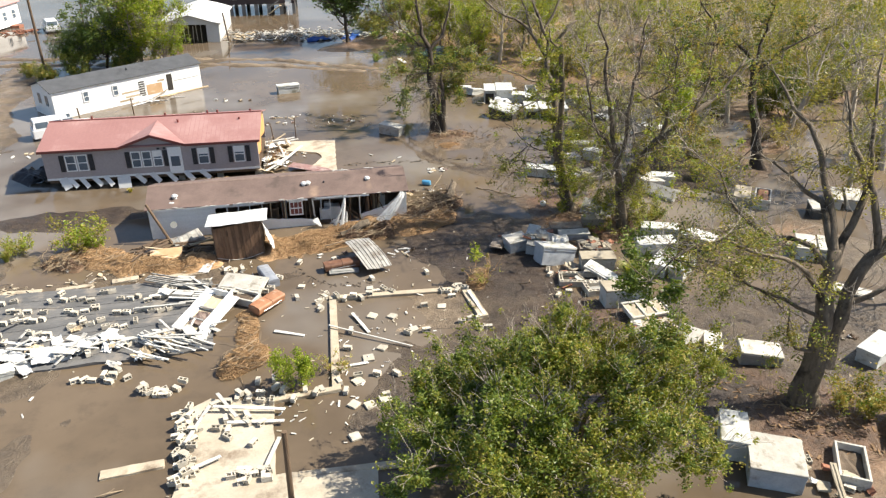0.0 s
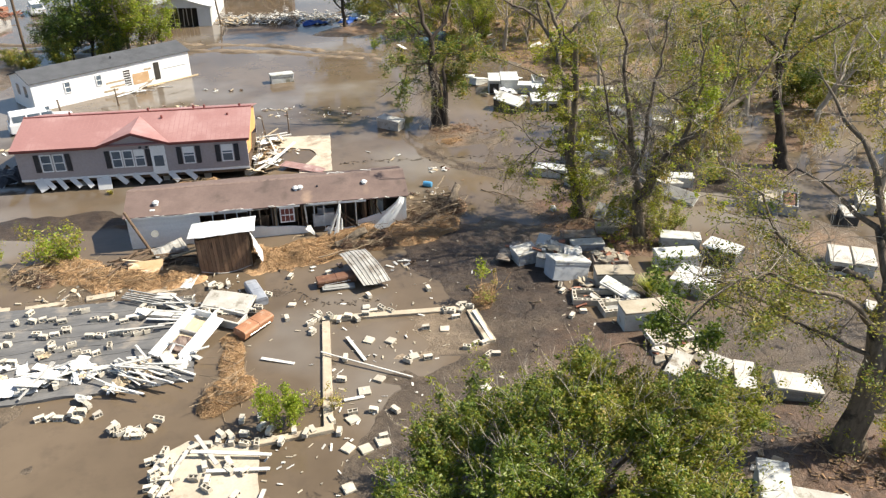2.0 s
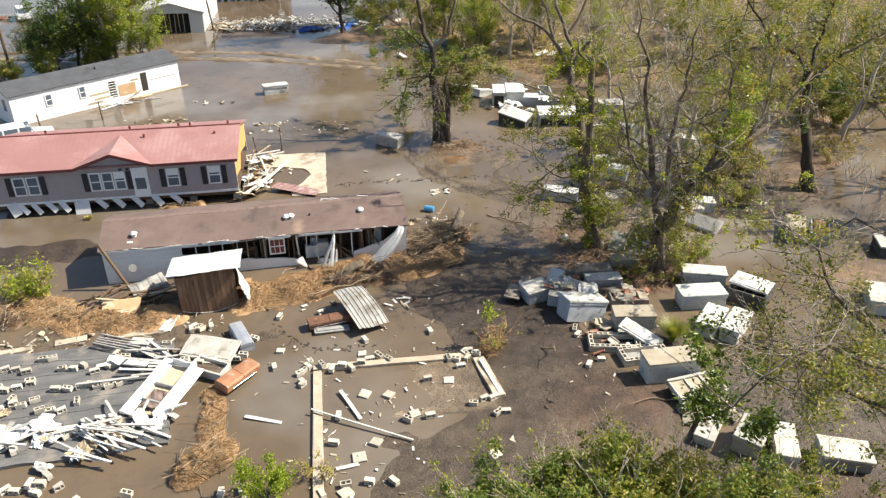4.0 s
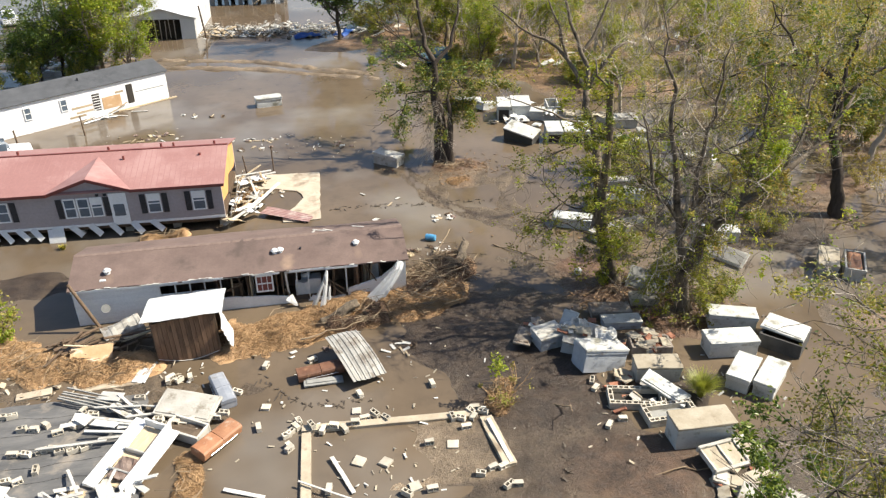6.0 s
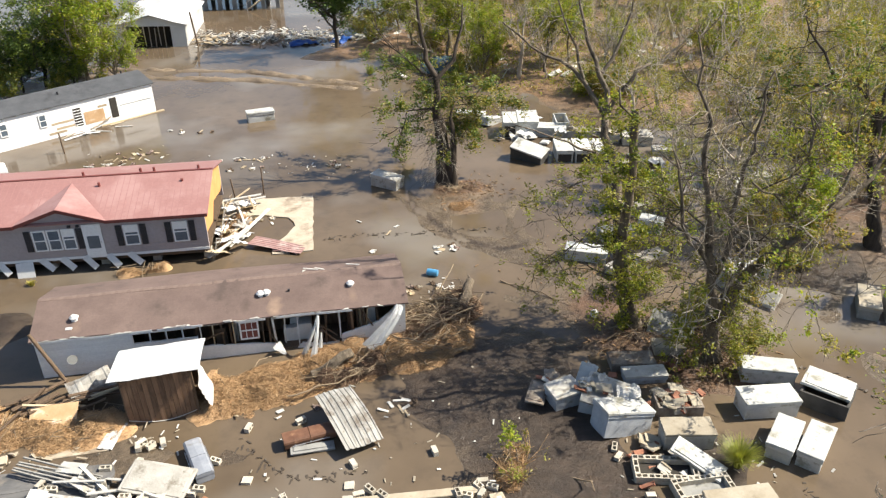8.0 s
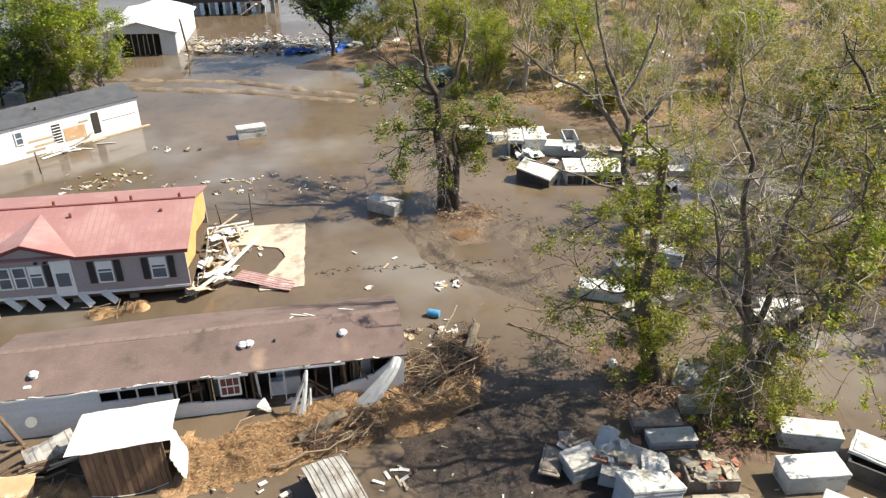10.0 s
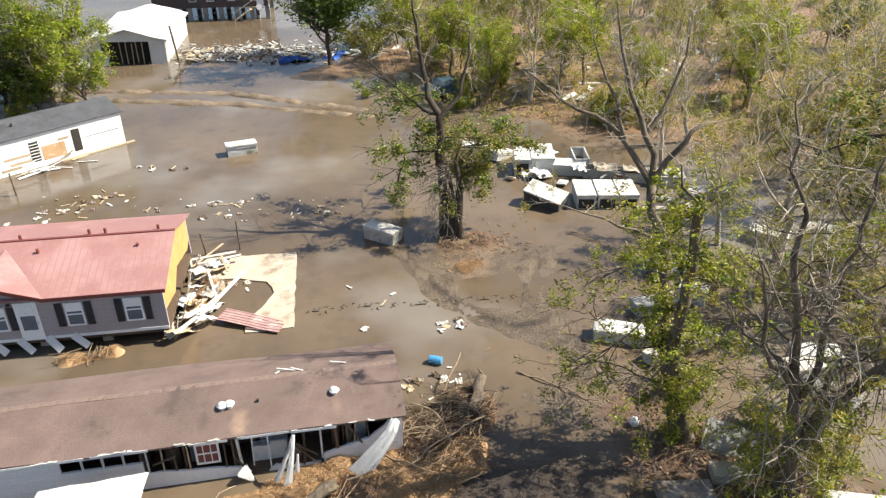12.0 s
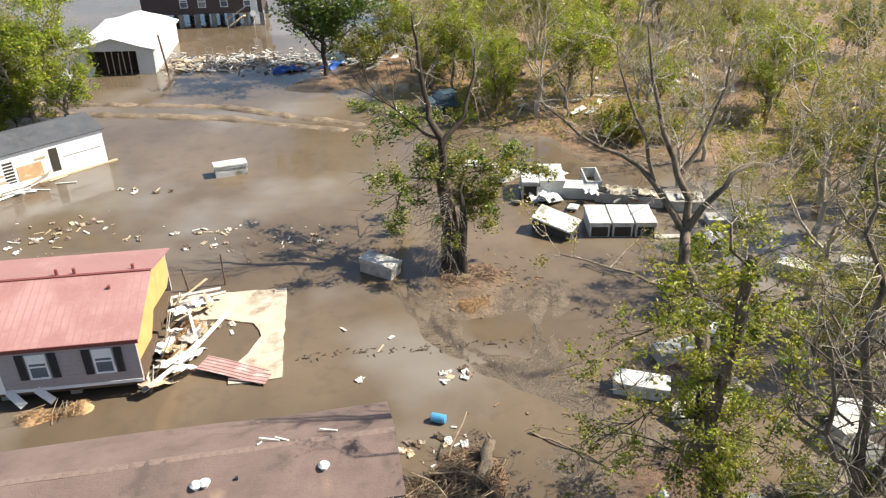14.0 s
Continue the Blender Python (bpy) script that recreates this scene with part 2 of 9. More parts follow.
M_PINK = surface("pinkish_roof_metal", (0.46, 0.24, 0.23), (0.54, 0.30, 0.28), 0.6, 0.55, bump=0.05)
L_DEEP = leaf_material("deep_green_leaf", [(0.065, 0.115, 0.018), (0.125, 0.185, 0.028), (0.19, 0.25, 0.038), (0.27, 0.295, 0.054)], 0.44)
L_DARK = leaf_material("dark_green_leaf", [(0.045, 0.09, 0.022), (0.08, 0.14, 0.03), (0.125, 0.185, 0.04), (0.18, 0.225, 0.055)], 0.42)
L_OLIVE = leaf_material("olive_leaf", [(0.25, 0.22, 0.05), (0.34, 0.30, 0.075), (0.425, 0.36, 0.105), (0.47, 0.36, 0.13)], 0.5)
L_BRIGHT = leaf_material("fresh_green_leaf", [(0.22, 0.30, 0.030), (0.32, 0.41, 0.042), (0.42, 0.48, 0.055), (0.52, 0.51, 0.085)], 0.54)
L_SCRUB = leaf_material("scrub_leaf", [(0.21, 0.22, 0.034), (0.31, 0.315, 0.05), (0.41, 0.385, 0.07), (0.47, 0.385, 0.10)], 0.5)
L_GRASS = leaf_material("yellow_green_grass", [(0.28, 0.32, 0.055), (0.46, 0.44, 0.11), (0.58, 0.48, 0.19)], 0.45)



def add_bloom(mt, spots, tone):
    """Rust-bleached blooms with soft, broken edges round given places (in the thing's own metres)."""
    nt = mt.node_tree
    b = nt.nodes["Principled BSDF"]
    col = b.inputs["Base Color"].links[0].from_socket
    co = nt.nodes.new("ShaderNodeTexCoord").outputs["Object"]
    for cx, cy, rx, ry, most in spots:
        m = nt.nodes.new("ShaderNodeMapping")
        m.inputs["Location"].default_value = (-cx / rx, -cy / ry, 0)
        m.inputs["Scale"].default_value = (1 / rx, 1 / ry, 0)
        nt.links.new(co, m.inputs[0])
        ln = nt.nodes.new("ShaderNodeVectorMath")
        ln.operation = "LENGTH"
        nt.links.new(m.outputs[0], ln.inputs[0])
        add = nt.nodes.new("ShaderNodeMath")
        add.operation = "MULTIPLY_ADD"
        add.inputs[1].default_value = 0.9
        nt.links.new(noise_tex(nt, co, 2.5, 6.0), add.inputs[0])
        nt.links.new(ln.outputs["Value"], add.inputs[2])
        col = mixed(nt, ramp(nt, add.outputs[0], [(0.45, most), (1.0, 0.0)]), col, tone)
    nt.links.new(col, b.inputs["Base Color"])


M_TRAILROOF = surface("stained_brown_shingle", (0.125, 0.088, 0.076), (0.185, 0.132, 0.113), 0.9, 0.9, stain=(0.09, 0.066, 0.057), stain_scale=0.45, stain_from=0.54, bump=0.5, bump_scale=22)
add_bloom(M_TRAILROOF, ((9.6, 0.35, 0.75, 1.1, 0.75), (9.55, 0.05, 0.4, 0.5, 0.6), (1.6, 0.3, 0.5, 0.7, 0.35), (12.9, 0.5, 0.4, 0.7, 0.3)), (0.30, 0.21, 0.15))
add_bloom(M_TRAILROOF, ((14.4, 2.9, 0.9, 0.7, 0.8), (12.8, 3.3, 0.8, 0.5, 0.5), (8.4, 0.6, 0.5, 0.9, 0.6), (14.8, 0.9, 0.4, 0.9, 0.6)), (0.065, 0.05, 0.043))


# ---- mesh helpers ----
def link_mesh(name, bm, material, smooth=False):
    me = bpy.data.meshes.new(name)
    bm.to_mesh(me)
    bm.free()
    me.materials.append(material)
    if smooth:
        for p in me.polygons:
            p.use_smooth = True
    return me


def part(name, bm, material, parent, label="", m=None, smooth=False):
    """One mesh object under a thing or a part."""
    ob = new(name, link_mesh(name, bm, material, smooth) if isinstance(bm, bmesh.types.BMesh) else bm)
    ob.parent = parent
    if m is not None:
        ob.matrix_basis = m
    return tagged(ob, label)


def thing(name, m, label, category, group="", kind=""):
    ob = new(name)
    ob.empty_display_size = 0.2
    ob.matrix_basis = m
    return tagged(ob, label, category, group, kind)


def raw_mesh(name, verts, faces, material, smooth=False):
    me = bpy.data.meshes.new(name)
    me.from_pydata([tuple(v) for v in verts], [], [tuple(f) for f in faces])
    me.materials.append(material)
    if smooth:
        for p in me.polygons:
            p.use_smooth = True
    me.update()
    return me


def add_box(bm, x0, y0, z0, x1, y1, z1, bevel=0.0, m=None):
    """A box with bevelled edges, added to bm."""
    got = bmesh.ops.create_cube(bm, size=1)["verts"]
    bmesh.ops.scale(bm, vec=(x1 - x0, y1 - y0, z1 - z0), verts=got)
    bmesh.ops.translate(bm, vec=((x0 + x1) / 2, (y0 + y1) / 2, (z0 + z1) / 2), verts=got)
    if m is not None:
        bmesh.ops.transform(bm, matrix=m, verts=got)
    if bevel:
        edges = list({e for v in got for e in v.link_edges})
        bmesh.ops.bevel(bm, geom=edges, offset=bevel, segments=1, affect="EDGES")
    return bm


def box(x0, y0, z0, x1, y1, z1, bevel=0.0, m=None):
    return add_box(bmesh.new(), x0, y0, z0, x1, y1, z1, bevel, m)


def worn_box(x0, y0, z0, x1, y1, z1, seed, wear=0.012, bevel=0.02):
    """A box with cut sides, chipped edges and a slightly uneven surface."""
    bm = box(x0, y0, z0, x1, y1, z1)
    bmesh.ops.subdivide_edges(bm, edges=[e for e in bm.edges if e.calc_length() > 0.5], cuts=3, use_grid_fill=True)
    bmesh.ops.bevel(bm, geom=[e for e in bm.edges if len(e.link_faces) == 2 and e.calc_face_angle() > 0.7], offset=bevel, segments=1, affect="EDGES")
    r = random.Random(seed)
    for v in bm.verts:
        v.co += Vector((r.uniform(-1, 1), r.uniform(-1, 1), r.uniform(-1, 1))) * wear
    return bm


def tube(bm, a, b, r0, r1=None, sides=8):
    """A round bar from a to b."""
    a, b = Vector(a), Vector(b)
    m = Matrix.Translation((a + b) / 2) @ (b - a).to_track_quat("Z", "Y").to_matrix().to_4x4()
    bmesh.ops.create_cone(bm, cap_ends=True, segments=sides, radius1=r0, radius2=r1 if r1 is not None else r0, depth=(b - a).length, matrix=m)
    return bm


def prism(bm, pts, y0, y1):
    """A polygon in x and z, drawn out from y0 to y1."""
    a = [bm.verts.new((x, y0, z)) for x, z in pts]
    b = [bm.verts.new((x, y1, z)) for x, z in pts]
    n = len(pts)
    bm.faces.new(a)
    bm.faces.new(b[::-1])
    for k in range(n):
        bm.faces.new((a[k], b[k], b[(k + 1) % n], a[(k + 1) % n]))
    bmesh.ops.recalc_face_normals(bm, faces=bm.faces)
    return bm


def ribbed(length, width, rib=0.22, height=0.03, thick=0.012, bend=0.0, seed=0, wear=0.0):
    """A ribbed metal sheet: ribs run along y, laid side by side in x, with its own thickness."""
    r = random.Random(seed)
    xs = []
    n = max(2, int(length / rib))
    for k in range(n):
        x = -length / 2 + k * length / n
        w = length / n
        xs += [(x, 0), (x + w * 0.55, 0), (x + w * 0.65, height), (x + w * 0.9, height)]
    xs.append((length / 2, 0))
    ny = 6
    verts, faces = [], []
    for lay in (0, 1):
        for j in range(ny + 1):
            v = j / ny - 0.5
            for x, z in xs:
                verts.append((x, v * width, z + bend * (0.25 - v * v) * 4 + thick * (1 - lay) + wear * noise.noise((x * 1.3 + seed, v * 3, 0.5))))
    w, lay = len(xs), len(xs) * (ny + 1)
    for j in range(ny):
        for i in range(w - 1):
            a = j * w + i
            faces.append((a, a + 1, a + w + 1, a + w))
            faces.append((lay + a, lay + a + w, lay + a + w + 1, lay + a + 1))
    for i in range(w - 1):
        faces.append((i, lay + i, lay + i + 1, i + 1))
        a = ny * w + i
        faces.append((a, a + 1, lay + a + 1, lay + a))
    for j in range(ny):
        for i in (0, w - 1):
            a = j * w + i
            faces.append((a, a + w, lay + a + w, lay + a))
    return verts, faces


def crumpled(L, W, amp, seed, n=9, thick=0.012):
    """A crumpled sheet: a grid bent by sharp folds, with its own thickness."""
    v, f = [], []
    for lay in (0, 1):
        for j in range(n + 1):
            for i in range(n + 1):
                x, y = (i / n - 0.5) * L, (j / n - 0.5) * W
                rag = 1 + 0.25 * noise.noise((x * 2.7 + seed, y * 2.7, 3.1))
                z = amp * (1.6 * abs(noise.noise((x * 1.4 / L * 3 + seed * 7, y * 1.4 / L * 3, 0.4))) + 0.7 * noise.noise((x * 5 + seed, y * 5, 1.4)))
                v.append((x * rag, y * rag, max(z, -0.02) + thick * (1 - lay)))
    w, q = n + 1, (n + 1) ** 2
    for j in range(n):
        for i in range(n):
            a = j * w + i
            f.append((a, a + 1, a + w + 1, a + w))
            f.append((q + a, q + a + w, q + a + w + 1, q + a + 1))
    for i in range(n):
        for a, b in ((i, i + 1), (n * w + i + 1, n * w + i), ((i + 1) * w, i * w), (i * w + n, (i + 1) * w + n)):
            f.append((b, a, q + a, q + b))
    return v, f


# ---- ground and water ----
def near_line(x, y, pts):
    """Distance from (x, y), arrays, to a polyline."""
    best = np.full(x.shape, 1e9)
    for (ax, ay), (bx, by) in zip(pts, pts[1:]):
        dx, dy = bx - ax, by - ay
        k = np.clip(((x - ax) * dx + (y - ay) * dy) / (dx * dx + dy * dy), 0, 1)
        best = np.minimum(best, np.hypot(x - ax - k * dx, y - ay - k * dy))
    return best


def hump(x, y, cx, cy, r):
    return np.exp(-((x - cx) ** 2 + (y - cy) ** 2) / (r * r))


TABLES = {}


def lattice(x, y, cell, seed):
    """Smooth value noise on arrays."""
    if seed not in TABLES:
        TABLES[seed] = np.random.RandomState(seed).rand(256, 256)
    tab = TABLES[seed]
    u, v = x / cell, y / cell
    i, j = np.floor(u).astype(int), np.floor(v).astype(int)
    fu, fv = u - i, v - j
    fu, fv = fu * fu * (3 - 2 * fu), fv * fv * (3 - 2 * fv)
    a, b = tab[i % 256, j % 256], tab[(i + 1) % 256, j % 256]
    c, d = tab[i % 256, (j + 1) % 256], tab[(i + 1) % 256, (j + 1) % 256]
    return (a * (1 - fu) + b * fu) * (1 - fv) + (c * (1 - fu) + d * fu) * fv - 0.5


WOOD_EDGE = [(11.5, 88), (14, 78.5), (19, 75.5), (24, 71.5), (29, 70), (36, 66), (48, 58), (70, 50)]
RUTS = [[(5.4, 58.2), (5.9, 56.1), (6.5, 54.5), (7.25, 52.6), (8.2, 51.2), (9.3, 50.3), (9.9, 49.85), (11.2, 49.9)], [(13.0, 56.5), (11.8, 53.7), (11.1, 51.5), (11.3, 50.0), (11.8, 48.8)],
        [(9.5, 45.5), (11.5, 43.6), (12.2, 43)], [(8.3, 33.4), (8.1, 30.5), (7.6, 28)]]
TRACK_A = [(-60, 96), (-30, 92.5), (-15, 89.6), (-6, 87.4), (3.2, 82.3), (5, 81)]
TRACK_B = [(-60, 93), (-30, 89.5), (-14.4, 86.8), (-5.5, 84.6), (3.2, 80.4), (5.5, 79.5)]


def ground_height(x, y):
    """Height of the mud, and how far it is leaf litter or dry sand, at arrays x and y."""
    h = -0.035 - 0.03 / (1 + np.exp(-(y - 45) / 1.5)) + 0.10 * lattice(x, y, 7.0, 1) + 0.07 * lattice(x, y, 2.3, 2) + 0.035 * lattice(x, y, 0.8, 3)
    edge = np.interp(x, [p[0] for p in WOOD_EDGE], [p[1] for p in WOOD_EDGE], left=200)
    edge = np.where(x < 11.5, 300, edge) + 5.0 * lattice(x, y, 5.0, 4)
    wood = 1 / (1 + np.exp(-(y - edge) / 1.2))
    litter = wood.copy()
    humus = 0 * x
    h = h + wood * (0.30 + 0.35 * lattice(x, y, 3.0, 5))
    sand = 0 * x
    for cx, cy, r, up, s in ((9.4, 57.8, 1.9, 0.14, 0.45), (8.9, 55.4, 1.2, 0.09, 0.55), (14.2, 41.2, 1.9, 0.16, 1.0), (16.6, 39.0, 2.2, 0.2, 1.0),
                             (13.2, 43.2, 1.4, 0.1, 0.7), (17.8, 20.6, 2.4, 0.2, 1.0), (16, 23, 1.7, 0.1, 0.8), (32.5, 51, 2.5, 0.12, 0.6),
                             (37, 58, 4, 0.2, 0.7), (28.4, 47.2, 2.6, 0.2, 0.6), (3.0, 92.8, 2.4, 0.2, 1.0), (26, 36.5, 2.6, 0.06, 0.5), (11.2, 29.5, 2.0, 0.07, 0.5),
                             (7.5, 38.5, 2.0, 0.05, 0.0), (-9, 76, 3, 0.03, 0.4), (10, 97, 6, 0.2, 1.0), (-22, 84, 5, 0.2, 0.5), (20, 19, 3, 0.1, 0.9), (9.8, 28.0, 2.6, 0.08, 0.5)):
        b = hump(x, y, cx, cy, r)
        h = h + up * b
        litter = np.maximum(litter, s * b * 1.2)
    for cx, cy, rx, ry in ((14.0, 41.4, 2.2, 1.5), (16.4, 38.8, 2.4, 2.0), (13.4, 43.6, 1.7, 1.3), (14.4, 36.6, 1.8, 1.4), (17.8, 20.8, 2.8, 2.4), (16.2, 23.2, 2.0, 1.6), (20.5, 47.5, 4.5, 4.0), (16, 49, 3, 2), (26, 57, 4, 4), (31, 54, 4, 4), (10.8, 29.6, 2.4, 1.8), (7.4, 34.2, 1.6, 1.6), (9.1, 58.3, 1.7, 1.2), (20.5, 67.5, 5, 1.6)):
        humus = np.maximum(humus, 1.3 * np.exp(-((x - cx) / rx) ** 2 - ((y - cy) / ry) ** 2))
    inside = ((x > -0.8) & (x < 6.2) & (y > 29.8) & (y < 33.2)).astype(float)
    h = h + inside * 0.05
    sand = np.maximum(sand, inside * (0.7 + 1.0 * lattice(x, y, 1.5, 6)))
    h = h - 0.09 * np.exp(-((x + 8) / 13) ** 4 - ((y - 75) / 9.5) ** 4)
    for line in RUTS:
        d = near_line(x, y, line)
        h = h + 0.07 * np.exp(-(d / 0.8) ** 2) - 0.05 * np.exp(-(d / 0.2) ** 2)
    for line in (TRACK_A, TRACK_B):
        d = near_line(x, y + 0.5 * lattice(x, y, 4.0, 7), line)
        h = h + 0.165 * np.exp(-(d / 0.62) ** 4) * (1 + 0.8 * lattice(x, y, 2.5, 8) + 1.6 * lattice(x, y, 0.8, 12)) - 0.09 * np.exp(-((d - 0.75) / 0.22) ** 2)
        sand = np.maximum(sand, 0.52 * np.exp(-(d / 1.0) ** 2) * (1 + 0.9 * lattice(x, y, 1.3, 13)))
    d = near_line(x, y, [(-33, 90), (-31, 75), (-28.5, 67), (-27, 58), (-27, 40)])
    h = h + 0.10 * np.exp(-(d / 2.2) ** 2)
    sand = np.maximum(sand, 0.45 * np.exp(-(d / 2.0) ** 2))
    field = 1 / (1 + np.exp(-(x - 58 + 3 * lattice(x, y, 4.0, 9)) / 2.0)) / (1 + np.exp(-(y - 92) / 3.0))
    sand = np.maximum(sand, field)
    # Darkening mask: wet mud, plus ridge and tree shade put into the ground colour.
    wet_and_shade = np.zeros_like(x)
    for line in (TRACK_A, TRACK_B):
        d = near_line(x, y + 0.5 * lattice(x, y, 4.0, 7), line)
        wet_and_shade = np.maximum(wet_and_shade, 0.8 * np.exp(-((d - 0.7) / 0.2) ** 2))
    for line in RUTS:
        wet_and_shade = np.maximum(wet_and_shade, (0.85 if line is RUTS[0] else 0.6) * np.exp(-(near_line(x, y, line) / (0.26 if line is RUTS[0] else 0.14)) ** 2))
    # Dark ellipses: wet mud, and tree shadows painted in as colour.
    for cx, cy, rx, ry in ((6.8, 38.8, 5.6, 3.6), (10.3, 33.8, 2.6, 2.8), (13.5, 33.5, 3, 2), (9.0, 34.8, 4.2, 4.0), (3.5, 61, 6, 1.6), (24, 46, 5, 3.5), (-17, 46, 5, 2), (1.0, 90.5, 2.5, 2.0), (14, 23.5, 3, 2)):
        wet_and_shade = np.maximum(wet_and_shade, 1.25 * np.exp(-((x - cx) / rx) ** 2 - ((y - cy) / ry) ** 2))
    # Weaker zones: damp mud darkened further for the shade of branches.
    for cx, cy, rx, ry, s in ((3, 24, 5, 5, 0.5), (1.5, 27.4, 6, 2.6, 0.5), (5.8, 27, 3.5, 4, 0.52), (1, 35.6, 6, 3, 0.56), (9.5, 31.5, 4, 5, 0.6), (19, 29, 8, 8, 0.52), (-2, 31, 3, 3, 0.4)):
        wet_and_shade = np.maximum(wet_and_shade, s * np.exp(-((x - cx) / rx) ** 4 - ((y - cy) / ry) ** 4))
    h = h + 0.10 * np.clip(wet_and_shade - 0.25, 0, 1) * (y < 50) + 0.035 * np.clip(wet_and_shade - 0.2, 0, 0.3) / 0.3 * (y < 31)
    return h, np.clip(litter, 0, 1), np.clip(sand, 0, 1), np.clip(wet_and_shade, 0, 1), np.clip(humus, 0, 1)


def stretched(lo, hi, step, far, n):
    core = np.arange(lo, hi + step / 2, step)
    out = (np.geomspace(1, far, n) - 1)
    return np.concatenate([lo - step - out[::-1], core, hi + step + out])


def make_ground():
    gx = np.concatenate([stretched(-24, 31, 0.26, 2000, 60)])
    gy = np.concatenate([-1800 + 0 * np.arange(0), stretched(17, 70, 0.26, 2000, 60)])
    add = np.arange(31.5, 75, 0.7)
    gx = np.unique(np.concatenate([gx, add, np.arange(-45, -24, 0.7)]))
    gy = np.unique(np.concatenate([gy, np.arange(70.5, 78, 0.5), np.arange(78, 93, 0.22), np.arange(93, 125, 0.6)]))
    X, Y = np.meshgrid(gx, gy)
    H, lit, sand, wet_and_shade, humus = ground_height(X, Y)
    away = np.hypot(X - 5, Y - 60)
    H = np.where(away > 200, 0.05, H)
    nx, ny = len(gx), len(gy)
    verts = np.stack([X.ravel(), Y.ravel(), H.ravel()], 1)
    k = np.arange(nx * ny).reshape(ny, nx)
    faces = np.stack([k[:-1, :-1].ravel(), k[:-1, 1:].ravel(), k[1:, 1:].ravel(), k[1:, :-1].ravel()], 1)
    me = bpy.data.meshes.new("ground")
    me.from_pydata(verts.tolist(), [], faces.tolist())
    for nm, arr in (("litter", lit), ("sand", sand), ("wet_and_shade", wet_and_shade), ("humus", humus)):
        at = me.attributes.new(nm, "FLOAT", "POINT")
        at.data.foreach_set("value", arr.ravel().astype(np.float32))
    for p in me.polygons:
        p.use_smooth = True
    mt = bpy.data.materials.new("flood_mud")
    mt.use_nodes = True
    nt = mt.node_tree
    b = nt.nodes["Principled BSDF"]
    co = nt.nodes.new("ShaderNodeTexCoord").outputs["Object"]
    big = ramp(nt, noise_tex(nt, co, 0.16, 6.0, 0.65), [(0.35, 0.0), (0.65, 1.0)])
    col = mixed(nt, big, (0.122, 0.092, 0.062), (0.180, 0.137, 0.093))
    mid = ramp(nt, noise_tex(nt, co, 1.3, 8.0, 0.7), [(0.46, 0.0), (0.60, 1.0)])
    col = mixed(nt, mid, col, (0.088, 0.066, 0.045))
    # The last tone is near black, for wet mud and painted shade alike.
    for nm, tone_a, tone_b, sc in (("sand", (0.36, 0.275, 0.185), (0.22, 0.165, 0.11), 1.2), ("litter", (0.33, 0.205, 0.118), (0.19, 0.122, 0.072), 1.6), ("humus", (0.17, 0.098, 0.06), (0.085, 0.052, 0.034), 1.7), ("wet_and_shade", (0.070, 0.049, 0.034), (0.038, 0.027, 0.020), 0.9)):
        at = nt.nodes.new("ShaderNodeAttribute")
        at.attribute_name = nm
        tone = mixed(nt, ramp(nt, noise_tex(nt, co, sc, 8.0, 0.7), [(0.4, 0.0), (0.6, 1.0)]), tone_a, tone_b)
        mask = nt.nodes.new("ShaderNodeMath")
        mask.operation = "MULTIPLY_ADD"
        mask.inputs[1].default_value, mask.inputs[2].default_value = 0.9, -0.45
        nt.links.new(noise_tex(nt, co, 0.9, 8.0, 0.7), mask.inputs[0])
        plus = nt.nodes.new("ShaderNodeMath")
        nt.links.new(at.outputs["Fac"], plus.inputs[0])
        nt.links.new(mask.outputs[0], plus.inputs[1])
        col = mixed(nt, ramp(nt, plus.outputs[0], [(0.18, 0.0), (0.78, 1.0)]), col, tone)
    speck = ramp(nt, noise_tex(nt, co, 9.0, 5.0, 0.7), [(0.32, 0.45), (0.66, 1.0)])
    col = mixed(nt, 0.7, col, speck, "MULTIPLY")
    clod = ramp(nt, noise_tex(nt, co, 2.6, 9.0, 0.72), [(0.38, 0.7), (0.5, 0.97), (0.64, 1.1)])
    col = mixed(nt, 0.5, col, clod, "MULTIPLY")
    nt.links.new(col, b.inputs["Base Color"])
    nt.links.new(ramp(nt, noise_tex(nt, co, 0.5, 7.0, 0.7), [(0.4, 0.3), (0.62, 0.75)]), b.inputs["Roughness"])
    b.inputs["Specular IOR Level"].default_value = 0.4
    bp = nt.nodes.new("ShaderNodeBump")
    bp.inputs["Strength"].default_value, bp.inputs["Distance"].default_value = 1.0, 0.09
    nt.links.new(noise_tex(nt, co, 4.0, 10.0, 0.75), bp.inputs["Height"])
    nt.links.new(bp.outputs[0], b.inputs["Normal"])
    me.materials.append(mt)
    return tagged(new("ground", me), "brown flood mud with leaf litter and wheel ruts", "ground", kind="structure")


